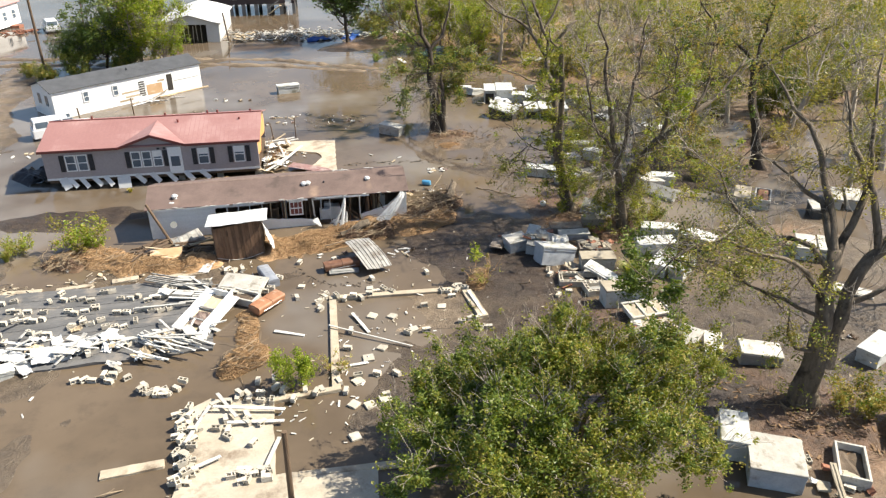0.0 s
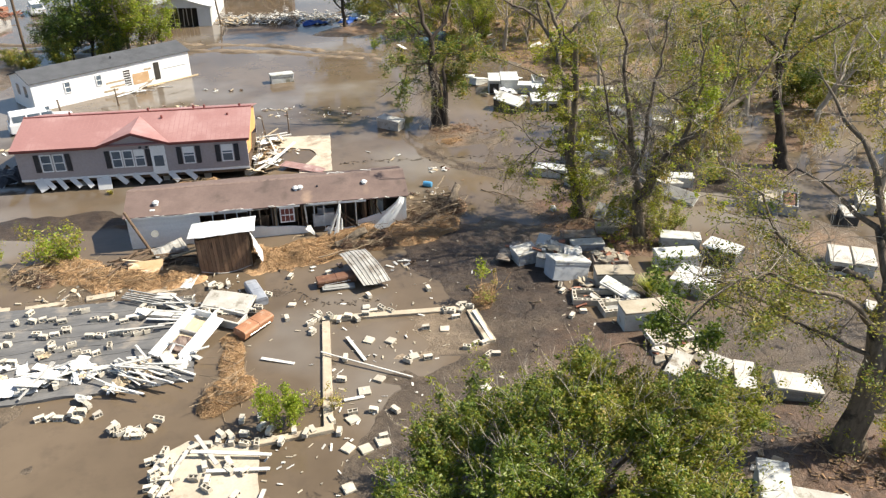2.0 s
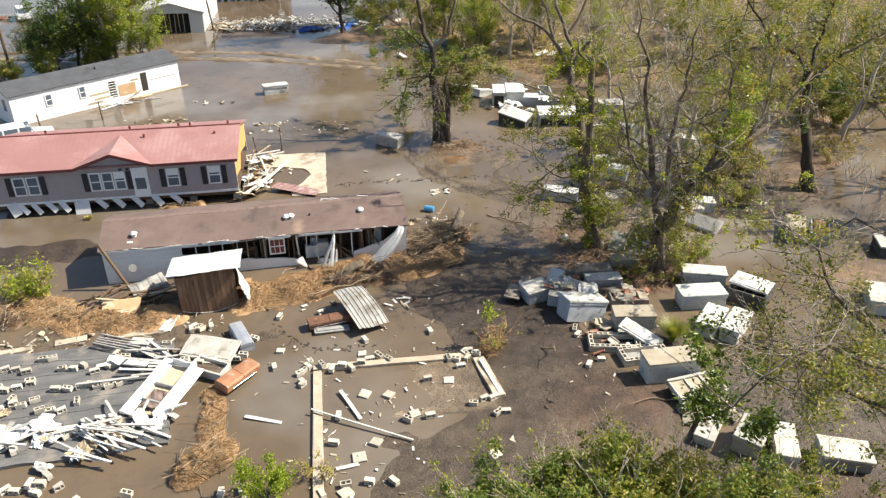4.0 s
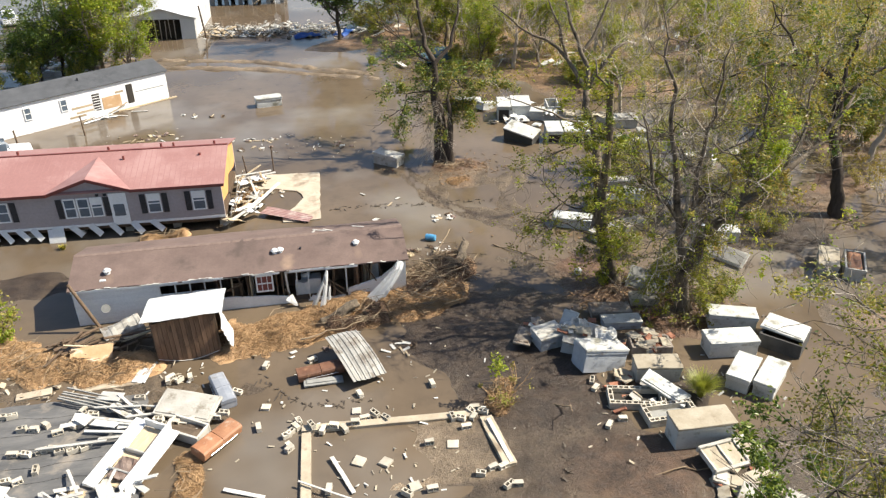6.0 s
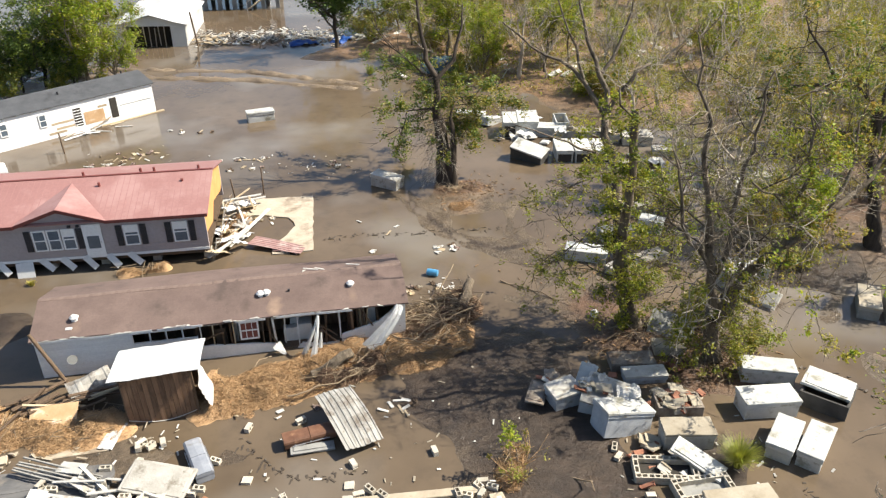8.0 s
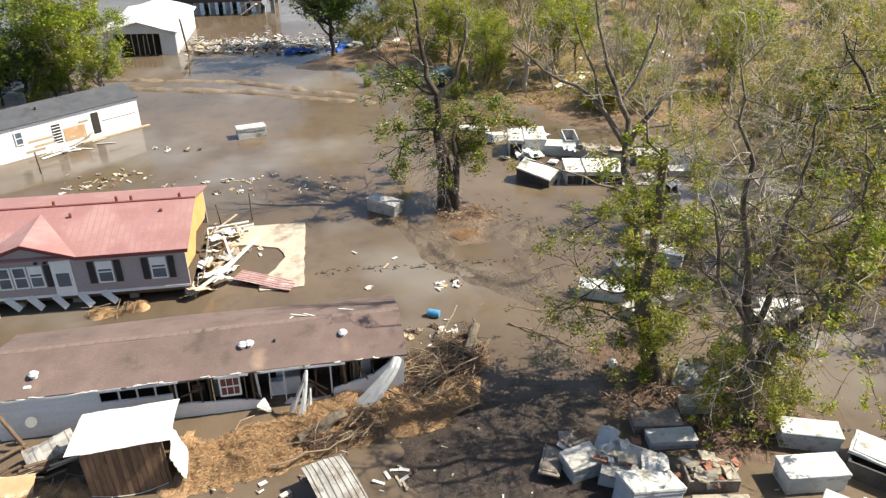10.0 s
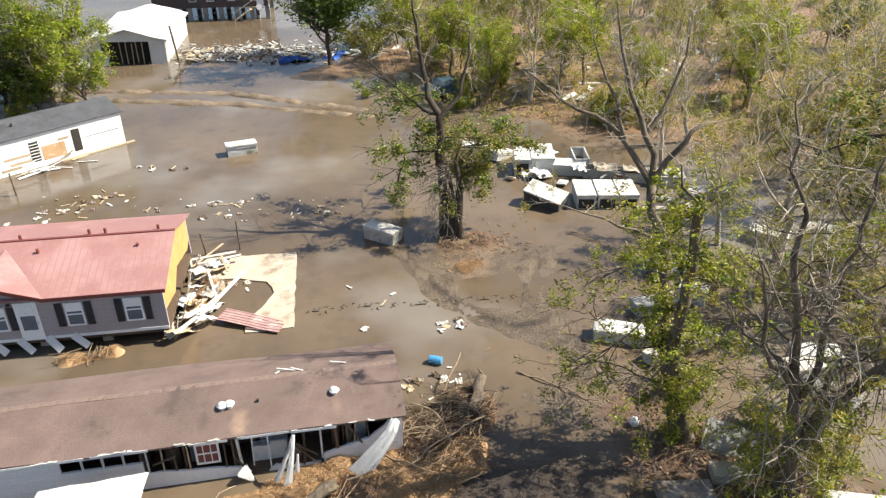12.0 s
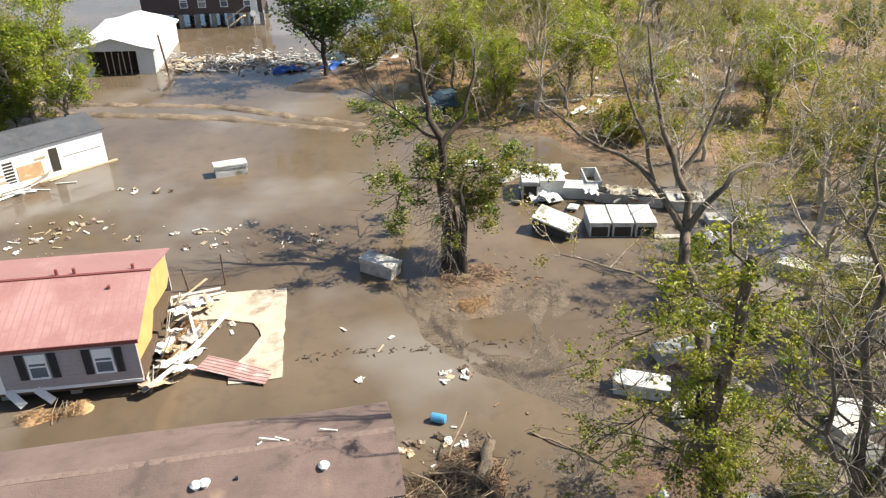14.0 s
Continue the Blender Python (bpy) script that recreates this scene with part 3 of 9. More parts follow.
def make_water():
    mt = bpy.data.materials.new("muddy_water")
    mt.use_nodes = True
    nt = mt.node_tree
    b = nt.nodes["Principled BSDF"]
    co = nt.nodes.new("ShaderNodeTexCoord").outputs["Object"]
    col = mixed(nt, ramp(nt, noise_tex(nt, co, 0.09, 5.0, 0.6), [(0.35, 0.0), (0.65, 1.0)]), (0.088, 0.066, 0.044), (0.143, 0.108, 0.073))
    col = mixed(nt, ramp(nt, noise_tex(nt, co, 0.8, 8.0, 0.7), [(0.5, 0.0), (0.7, 0.5)]), col, (0.075, 0.058, 0.042))
    # Paler grey patches put the sky's reflection into the base colour.
    col = mixed(nt, ramp(nt, noise_tex(nt, co, 0.055, 4.0, 0.55), [(0.52, 0.0), (0.62, 0.55)]), col, (0.215, 0.20, 0.18))
    nt.links.new(col, b.inputs["Base Color"])
    nt.links.new(ramp(nt, noise_tex(nt, co, 0.22, 7.0, 0.65), [(0.45, 0.04), (0.66, 0.24)]), b.inputs["Roughness"])
    b.inputs["IOR"].default_value = 1.33
    bp = nt.nodes.new("ShaderNodeBump")
    bp.inputs["Strength"].default_value, bp.inputs["Distance"].default_value = 0.12, 0.02
    nt.links.new(noise_tex(nt, co, 2.2, 4.0, 0.5), bp.inputs["Height"])
    nt.links.new(bp.outputs[0], b.inputs["Normal"])
    me = raw_mesh("water", [(-700, -700, 0), (700, -700, 0), (700, 700, 0), (-700, 700, 0)], [(0, 1, 2, 3)], mt)
    return tagged(new("water", me), "shallow brown flood water lying over the mud", "water", kind="structure")


make_ground()
make_water()


def lie(x, y):
    """Height of what one stands on at (x, y): the mud or the water."""
    return max(0.0, float(ground_height(np.array([[x]], float), np.array([[y]], float))[0][0, 0]))


# ---- buildings ----
def window(parent, x0, z0, w, h, y, panes=2, glass=M_GLASS, trim=M_WHITE):
    """A sash window set into a wall that faces -y: frame, glass panes and a meeting rail."""
    bm = bmesh.new()
    t = 0.07
    add_box(bm, x0, y - 0.05, z0, x0 + w, y + 0.03, z0 + t)
    add_box(bm, x0, y - 0.05, z0 + h - t, x0 + w, y + 0.03, z0 + h)
    add_box(bm, x0, y - 0.048, z0 + t, x0 + t, y + 0.03, z0 + h - t)
    add_box(bm, x0 + w - t, y - 0.048, z0 + t, x0 + w, y + 0.03, z0 + h - t)
    add_box(bm, x0 + t, y - 0.044, z0 + h / 2 - 0.03, x0 + w - t, y + 0.02, z0 + h / 2 + 0.03)
    wn_ = part("window", bm, trim, parent)
    for k in range(2):
        zb = z0 + t if k == 0 else z0 + h / 2 + 0.03
        part("pane", box(x0 + t, y - 0.022, zb, x0 + w - t, y - 0.012, zb + h / 2 - t - 0.03), glass, wn_)
    part("blind", box(x0 + t, y - 0.03, z0 + h * 0.62, x0 + w - t, y - 0.0225, z0 + h - t), M_WHITE if int(abs(x0) * 10) % 3 == 0 else glass, wn_)
    return wn_


def shutter(parent, x0, z0, h, y):
    bm = box(x0, y - 0.05, z0, x0 + 0.30, y - 0.005, z0 + h, 0.01)
    for k in range(10):
        zz = z0 + 0.06 + k * (h - 0.12) / 10
        add_box(bm, x0 + 0.04, y - 0.064, zz, x0 + 0.26, y - 0.05, zz + 0.06)
    part("shutter", bm, M_SHUTTER, parent, "black louvred shutter")


def gable_roof(length, depth, eave, ridge, over, thick, nx=24, sag=0.0, seed=0):
    """Two roof slopes over x 0..length, y 0..depth: thick sheets. Returns a bmesh for the front and one for the back."""
    out = []
    for side in (0, 1):
        bm = bmesh.new()
        ye = -over if side == 0 else depth + over
        yr = depth / 2
        ze = eave - over * (ridge - eave) / (depth / 2)
        top, bot = [], []
        for i in range(nx + 1):
            x = -over + (length + 2 * over) * i / nx
            row_t, row_b = [], []
            for j in range(7):
                f = j / 6
                y, z = ye + (yr - ye) * f, ze + (ridge - ze) * f
                z += sag * noise.noise((x * 0.22 + seed, y * 0.5, 0.3))
                row_t.append(bm.verts.new((x, y, z + thick)))
                row_b.append(bm.verts.new((x, y, z)))
            top.append(row_t)
            bot.append(row_b)
        for i in range(nx):
            for j in range(6):
                bm.faces.new((top[i][j], top[i + 1][j], top[i + 1][j + 1], top[i][j + 1]))
                bm.faces.new((bot[i][j], bot[i][j + 1], bot[i + 1][j + 1], bot[i + 1][j]))
            bm.faces.new((top[i][0], bot[i][0], bot[i + 1][0], top[i + 1][0]))
        for i in (0, nx):
            for j in range(6):
                bm.faces.new((top[i][j], top[i][j + 1], bot[i][j + 1], bot[i][j]))
        bmesh.ops.recalc_face_normals(bm, faces=bm.faces)
        out.append(bm)
    return out


def roof_ribs(roof, length, depth, eave, ridge, over, thick, step, tone, side):
    """Raised ribs on one roof slope, each a part of it."""
    ye, yr = (-over if side == 0 else depth + over), depth / 2
    ze = eave - over * (ridge - eave) / (depth / 2)
    sl, ang = math.hypot(yr - ye, ridge - ze), math.atan2(ridge - ze, abs(yr - ye))
    me = link_mesh("rib", box(-0.02, 0.01, 0.0, 0.02, sl - 0.05, 0.0025), tone)
    n = int((length + 2 * over) / step)
    for i in range(1, n):
        x = -over + i * (length + 2 * over) / n
        part("rib", me, None, roof, m=Matrix.Translation((x, ye, ze + thick)) @ Matrix.Rotation(0 if side == 0 else math.pi, 4, "Z") @ Matrix.Rotation(ang, 4, "X"))


def make_house():
    """Taupe one-storey house on piers with a red metal roof and a small front gable."""
    X0, X1, YF, YB, Z0, ZE, ZR = -19.35, -5.3, 51.15, 58.0, 0.72, 2.82, 3.72
    h = thing("house", pose(0, 0, 0), "taupe house with red metal roof on piers, torn at one end", "house")
    wall = part("wall", box(X0, YF, Z0, X1, YF + 0.15, ZE), M_GREYWALL, h)
    bm = box(X0, YF - 0.03, Z0 - 0.02, X1, YF - 0.003, Z0 + 0.12)
    part("skirt_board", bm, M_WHITE, h, "white skirting board under the siding")
    for k in range(9):
        zz = Z0 + 0.14 + k * 0.222
        part("siding_board", box(X0, YF - 0.008, zz, X1, YF - 0.002, zz + 0.218), M_GREYWALL, wall)
    part("wall", box(X0, YB - 0.15, Z0, X1, YB, ZE), M_GREYWALL, h)
    bm = prism(bmesh.new(), [(YF + 0.15, Z0), (YB - 0.15, Z0), (YB - 0.15, ZE), ((YF + YB) / 2, ZR - 0.06), (YF + 0.15, ZE)], 0, 0.15)
    part("gable_wall", bm, M_GREYWALL, h, m=pose(X0 + 0.15, 0, 0, 0, 0, 90))
    bm = prism(bmesh.new(), [(YF + 0.15, Z0 + 0.9), (YF + 2.2, Z0 + 0.5), (YF + 3.3, Z0 + 1.2), (YB - 0.8, Z0 + 0.6), (YB - 0.15, Z0 + 0.8), (YB - 0.15, ZE), ((YF + YB) / 2, ZR - 0.06), (YF + 0.15, ZE)], 0, 0.1)
    part("gable_wall", bm, M_ORANGE, h, "bare orange sheathing on the torn gable end", m=pose(X1, 0, 0, 0, 0, 90))
    part("floor_deck", box(X0 + 0.05, YF + 0.16, Z0 - 0.28, X1 - 0.05, YB - 0.16, Z0 - 0.02), M_OLDWOOD, h)
    part("inner_wall", box(X1 - 3.2, YF + 0.2, Z0, X1 - 3.1, YB - 0.2, ZE), M_BOARD, h)
    fr, bk = gable_roof(X1 - X0, YB - YF, ZE, ZR, 0.22, 0.05)
    at = pose(X0, YF, 0)
    roof = part("roof", fr, M_REDROOF, h, m=at)
    roof2 = part("roof", bk, M_REDROOF, h, m=at)
    roof_ribs(roof, X1 - X0, YB - YF, ZE, ZR, 0.22, 0.05, 0.30, M_REDROOF, 0)
    roof_ribs(roof2, X1 - X0, YB - YF, ZE, ZR, 0.22, 0.05, 0.30, M_REDROOF, 1)
    part("ridge_cap", box(-0.22, (YB - YF) / 2 - 0.07, ZR + 0.035, X1 - X0 + 0.22, (YB - YF) / 2 + 0.07, ZR + 0.085), M_REDTRIM, roof, "darker ridge cap")
    part("fascia", box(X0 - 0.2, YF - 0.27, ZE - 0.14, -14.4, YF - 0.235, ZE + 0.03), M_REDTRIM, h)
    part("fascia", box(-10.1, YF - 0.27, ZE - 0.14, X1 + 0.2, YF - 0.235, ZE + 0.03), M_REDTRIM, h)
    # front gable
    cx, hw, zp = -12.25, 2.15, 3.5
    part("front_gable", prism(bmesh.new(), [(cx - hw, ZE - 0.06), (cx + hw, ZE - 0.06), (cx, zp)], YF - 0.02, YF + 0.1), M_GREYWALL, h)
    back = YF + (zp + 0.08 - ZE) / (ZR - ZE) * (YB - YF) / 2 + 0.2
    for s in (-1, 1):
        bm = bmesh.new()
        eave_y = YF - 0.2
        vs = []
        for dz in (0.03, 0.09):
            a = bm.verts.new((cx + s * (hw + 0.12), eave_y, ZE - 0.10 + dz))
            b_ = bm.verts.new((cx, eave_y, zp + dz))
            c = bm.verts.new((cx, back, zp + dz + 0.06))
            d = bm.verts.new((cx + s * (hw + 0.12), YF + 0.12, ZE - 0.02 + dz))
            vs.append((a, b_, c, d))
        lo, hi = vs
        bm.faces.new(hi)
        bm.faces.new(lo[::-1])
        for k in range(4):
            bm.faces.new((lo[k], lo[(k + 1) % 4], hi[(k + 1) % 4], hi[k]))
        bmesh.ops.recalc_face_normals(bm, faces=bm.faces)
        part("gable_roof", bm, M_REDROOF, h)
        L = math.hypot(hw + 0.12, zp - ZE + 0.10)
        m = Matrix.Translation((cx, eave_y - 0.035, zp + 0.02)) @ Matrix.Rotation(s * math.atan2(zp - ZE + 0.10, hw + 0.12), 4, "Y")
        part("fascia", box(0 if s > 0 else -L, 0, -0.1, L if s > 0 else 0, 0.035, 0.07, 0, m), M_REDTRIM, h)
    for xs, w in (((-17.95, -17.2), 0.68), ((-13.72, -13.02, -12.32), 0.64), ((-9.35,), 0.74), ((-6.95,), 0.74)):
        for x in xs:
            window(h, x, 1.28, w, 1.15, YF - 0.02)
        shutter(h, xs[0] - 0.37, 1.28, 1.15, YF - 0.02)
        shutter(h, xs[-1] + w + 0.07, 1.28, 1.15, YF - 0.02)
    door = part("front_door", box(-11.32, YF - 0.055, 0.74, -10.40, YF - 0.02, 2.6, 0.008), M_WHITE, h, "white front door with a large pane")
    part("pane", box(-11.15, YF - 0.07, 1.25, -10.57, YF - 0.058, 1.95), M_GLASS, door)
    part("pane", box(-11.15, YF - 0.07, 2.02, -10.57, YF - 0.058, 2.45), M_WHITE, door)
    part("handle", tube(bmesh.new(), (-10.5, YF - 0.11, 1.6), (-10.5, YF - 0.055, 1.6), 0.03), M_CHROME, door)
    for x in (-11.95, -11.55):
        part("porch_lamp", box(x, YF - 0.13, 2.5, x + 0.16, YF - 0.02, 2.62, 0.02), M_SHUTTER, h)
    r = random.Random(4)
    for k in range(6):
        x = X0 + 0.6 + k * 2.6
        for y in (YF + 0.5, YB - 0.6):
            part("pier", worn_box(x, y, -0.1, x + 0.42, y + 0.42, Z0 - 0.29, k), M_BLOCK, h)
    for x, wd, tilt in ((-18.6, 0.55, -30), (-18.05, 0.3, -45), (-17.3, 0.3, -40), (-16.5, 0.3, -48), (-15.75, 0.32, -42), (-14.85, 0.85, -4), (-13.7, 0.32, -50), (-12.7, 0.34, -48), (-11.6, 0.32, -45), (-10.45, 0.34, -44), (-9.4, 0.32, -52)):
        m = pose(x, YF - 0.08, Z0 - 0.02, -20 + r.uniform(-6, 6), 0, 0) @ pose(0, 0, 0, 0, tilt * 0.9, 0)
        part("skirting_panel", box(0, -0.02, -0.8, wd, 0.0, 0, 0, m), M_TIN_W, h, "white skirting panel hanging askew")
    for x, y, hh in ((-16.8, 54.9, 0.3), (-11.8, 54.75, 0.28), (-10.8, 53.7, 0.25), (-8.9, 54.9, 0.3), (-8.2, 54.9, 0.3), (-5.9, 55.0, 0.26), (-6.6, 53.7, 0.18)):
        zz = ZR - abs(y - (YF + YB) / 2) * (ZR - ZE) / ((YB - YF) / 2)
        part("vent_pipe", tube(bmesh.new(), (x, y, zz), (x, y, zz + hh), 0.07), M_REDTRIM, h)
    for k in range(9):
        y = YF + 0.3 + k * 0.72
        m = pose(X1 + 0.12, y, 0.05, r.uniform(-14, 14), r.uniform(8, 30), 0)
        part("torn_board", box(0, -r.uniform(0.04, 0.12), 0, 0.03, 0.08, r.uniform(0.8, 1.9), 0, m), r.choice((M_BOARD, M_BOARD, M_LUMBER, M_WHITE)), h)
    for k in range(15):
        v, f = crumpled(r.uniform(0.9, 2.2), r.uniform(0.3, 0.7), 0.14, k, 8)
        part("torn_sheet", raw_mesh("torn_sheet", v, f, r.choice((M_WHITE, M_BOARD, M_TIN, M_LUMBER, M_WHITE))), None, h, m=pose(X1 + 0.5 + r.uniform(-0.2, 1.1), YF + r.uniform(0.2, 6.2), r.uniform(0.05, 0.5), r.uniform(-15, 15), r.uniform(5, 30), r.uniform(35, 75)))
    return h


def make_trailer():
    """Long single-wide home with a brown shingle roof; the upper front wall is torn away and shows studs and rooms."""
    L, D, ZE, ZR = 15.1, 4.1, 1.90, 2.55
    base = pose(-11.02, 42.10, 0.0, 0, 0.25, 2.6)
    t = thing("mobile_home", base, "collapsed mobile home with brown roof and torn open white wall", "mobile home")
    fr, bk = gable_roof(L, D, ZE, ZR, 0.14, 0.07, nx=40, sag=0.10, seed=3)
    part("roof", fr, M_TRAILROOF, t)
    part("roof", bk, M_TRAILROOF, t)
    for k in range(30):
        x = -0.12 + k * (L + 0.24) / 30
        z = ZR + 0.10 * noise.noise((x * 0.22 + 3, D / 2 * 0.5, 0.3)) + 0.058
        z -= 0.058
        part("ridge_cap", prism(bmesh.new(), [(-0.13, z + 0.015), (0.13, z + 0.015), (0.13, z + 0.036), (0, z + 0.078), (-0.13, z + 0.036)], -(L + 0.24) / 30 + 0.006, 0), M_RUST, t, m=pose(x, D / 2, 0, 0, 0, 90))
    part("wall", box(0, 0, -0.1, 3.75, 0.1, ZE), M_WHITE, t, "white metal siding wall")
    part("wall", box(3.75, 0, -0.1, 6.3, 0.1, 1.2), M_WHITE, t)
    part("wall", box(3.75, 0, 1.66, 6.3, 0.1, ZE), M_WHITE, t)
    part("wall", prism(bmesh.new(), [(6.3, -0.08), (7.2, -0.1), (8.4, -0.02), (9.3, 0.02), (9.75, 0.12), (9.4, 0.42), (8.6, 0.55), (7.4, 0.62), (6.9, 0.7), (6.3, 0.66)], 0, 0.09), M_WHITE, t)
    part("wall", prism(bmesh.new(), [(12.25, -0.1), (15.1, -0.1), (15.1, ZE), (14.8, ZE - 0.05), (14.5, 1.45), (13.9, 0.98), (13.0, 0.72), (12.3, 0.52)], -0.02, 0.08), M_WHITE, t)
    part("wall", prism(bmesh.new(), [(10.2, -0.1), (12.2, -0.1), (12.15, 0.16), (11.3, 0.1), (10.6, 0.3)], 0.02, 0.1), M_WHITE, t)
    for x in (4.4, 5.05, 5.7):
        part("mullion", box(x, -0.005, 1.2, x + 0.05, 0.09, 1.66), M_WHITE, t)
    for k in range(13):
        zz = 0.02 + k * 0.145
        part("siding_board", box(0.0, -0.008, zz, 3.74 if 1.06 < zz < 1.66 else 6.28, -0.002, zz + 0.142), M_WHITE, t)
    part("wall", box(0, D - 0.1, -0.1, L, D, ZE), M_WHITE, t)
    part("end_wall", prism(bmesh.new(), [(0.1, -0.1), (D - 0.1, -0.1), (D - 0.1, ZE), (D / 2, ZR - 0.03), (0.1, ZE)], 0, 0.1), M_WHITE, t, m=pose(0.1, 0, 0, 0, 0, 90))
    part("end_wall", prism(bmesh.new(), [(0.1, -0.1), (D - 0.1, -0.1), (D - 0.1, ZE), (D / 2, ZR - 0.03), (0.1, ZE)], 0, 0.1), M_WHITE, t, m=pose(L, 0, 0, 0, 0, 90))
    part("floor_deck", box(0.1, 0.1, 0.02, L - 0.1, D - 0.1, 0.12), M_OLDWOOD, t)
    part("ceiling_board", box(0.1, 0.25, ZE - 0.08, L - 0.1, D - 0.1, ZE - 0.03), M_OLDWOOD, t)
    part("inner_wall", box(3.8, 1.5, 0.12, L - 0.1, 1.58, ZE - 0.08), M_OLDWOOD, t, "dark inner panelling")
    for x, w, h, y, tone in ((6.9, 0.5, 0.9, 0.7, M_OLDWOOD), (7.5, 0.35, 1.3, 0.9, M_BOARD), (9.8, 0.7, 0.7, 0.5, M_TIN_W), (10.1, 0.45, 0.95, 0.9, M_CONC_B), (11.0, 0.5, 0.5, 0.4, M_FABRIC), (12.6, 0.3, 1.2, 0.6, M_REDWOOD), (13.1, 0.25, 1.35, 0.45, M_LUMBER), (13.5, 0.35, 1.25, 0.7, M_BOARD)):
        part("furniture", worn_box(x, y, 0.12, x + w, y + 0.3, 0.12 + h, int(x * 10), 0.02), tone, t)
    for x in (6.2, 7.6, 9.2, 11.6, 13.2):
        part("inner_wall", box(x, 0.15, 0.12, x + 0.07, 1.5, ZE - 0.08), M_OLDWOOD, t)
    r = random.Random(8)
    for x, w, z0, z1, lean, tone in ((6.42, 0.05, 0.6, 1.85, 0, M_BOARD), (6.9, 0.05, 0.6, 1.8, 1, M_LUMBER), (7.3, 0.06, 0.55, 1.85, -2, M_OLDWOOD), (7.75, 0.05, 0.5, 1.85, 0, M_LUMBER), (8.95, 0.05, 0.4, 1.85, 0, M_OLDWOOD), (9.45, 0.09, 0.2, 1.9, -3, M_BOARD),
                              (9.85, 0.05, 0.4, 1.75, 2, M_BOARD), (10.42, 0.05, 0.1, 1.8, 0, M_TIN_W), (11.55, 0.06, 0.1, 1.75, 4, M_OLDWOOD), (12.2, 0.07, 0.3, 1.85, 0, M_TIN_W), (12.75, 0.09, 0.6, 1.8, -3, M_REDWOOD), (13.35, 0.05, 0.7, 1.85, 5, M_LUMBER), (13.9, 0.05, 0.9, 1.85, -6, M_OLDWOOD)):
        part("stud", box(0, 0.02, 0, w, 0.08, z1 - z0, 0, pose(x, 0, z0, 0, lean, 0)), tone, t)
    for x, z, ll, ang in ((11.6, 0.95, 1.2, 38), (11.7, 0.6, 0.9, 50), (9.5, 0.5, 0.8, 60), (7.0, 1.2, 0.9, -25), (13.4, 1.3, 1.1, 62)):
        part("broken_stud", box(-ll / 2, -0.03, -0.03, ll / 2, 0.02, 0.03, 0, pose(x, 0.0, z, 0, ang, -8)), M_OLDWOOD, t)
    for x0, x1, zz, ang in ((0.0, 3.1, 0.0, 0.4), (3.15, 4.6, -0.01, -0.6), (4.8, 6.6, 0.0, 0.3), (7.9, 9.15, -0.01, 0.5), (9.6, 11.2, 0.0, -0.5), (11.25, 12.8, -0.03, 0.8)):
        part("eave_strip", box(0, -0.15, -0.10, x1 - x0, -0.125, 0.0, 0, pose(x0, 0, ZE + zz, 0, ang, 0)), M_WHITE, t, "white drip edge, bent and broken")
    part("wall_plate", box(9.4, -0.01, ZE - 0.22, 12.2, 0.06, ZE - 0.1), M_BOARD, t)
    part("curtain_rail_board", box(6.1, -0.02, ZE - 0.42, 7.5, 0.02, ZE - 0.3, 0, pose(0, 0, 0, 0, -2, 0)), M_BOARD, t)
    win = window(t, 8.02, 0.82, 0.80, 0.90, 0.02, glass=M_REDTRIM)
    for x in (8.28, 8.53):
        part("muntin", box(x, -0.03, 0.89, x + 0.03, 0.0, 1.65), M_WHITE, win)
    part("washer", box(10.45, 0.5, 0.12, 11.05, 1.1, 0.95, 0.03), M_TIN_W, t)
    part("door_leaf", box(13.0, 0.4, 0.12, 13.05, 1.2, ZE - 0.1), M_REDWOOD, t)
    for x0, z1, x1, y1, w0, w1 in ((11.32, 1.70, 10.55, -0.75, 0.05, 0.14), (11.34, 1.68, 10.95, -1.2, 0.06, 0.18), (11.4, 0.8, 11.3, -0.5, 0.05, 0.14), (14.78, 1.78, 12.92, -1.05, 0.10, 0.26), (14.92, 1.74, 13.36, -1.15, 0.12, 0.24), (9.5, 0.5, 9.85, -0.35, 0.3, 0.05), (13.9, 0.08, 14.7, -0.55, 0.12, 0.1)):
        bm = bmesh.new()
        n = 9
        rows = []
        for k in range(n + 1):
            f = k / n
            w = w0 + (w1 - w0) * f
            c = Vector((x0 + (x1 - x0) * f, -0.2 + (y1 + 0.2) * f ** 0.45, z1 * (1 - f) + 0.05))
            crease = 0.05 * noise.noise((x0 * 3, k * 0.8, 0.3))
            d_ = Vector((x1 - x0, y1 + 0.16, -z1)).normalized()
            wd = d_.cross(Vector((0.35, -0.35, 0.85)))
            wd = (wd if wd.x > 0 else -wd).normalized() * w
            rows.append([bm.verts.new(c - wd + Vector((0, 0, crease))), bm.verts.new(c + Vector((crease * 0.5, -0.03, 0.05))), bm.verts.new(c + wd * 0.8 + Vector((0, 0, -crease)))])
        for a, b_ in zip(rows, rows[1:]):
            for q in (0, 1):
                bm.faces.new((a[q], a[q + 1], b_[q + 1], b_[q]))
        bmesh.ops.solidify(bm, geom=bm.faces[:], thickness=0.012)
        part("torn_siding", bm, M_WHITE, t, "strip of white siding hanging loose")
    for k in range(26):
        x = r.uniform(0.3, L - 0.3)
        part("torn_trim", raw_mesh("torn_trim", *crumpled(r.uniform(0.08, 0.42), 0.06, 0.04, k, 3, 0.02), M_BOARD), None, t, m=pose(x, -0.15, ZE + 0.0 + r.uniform(-0.03, 0.03), 0, r.uniform(-6, 6), 0))
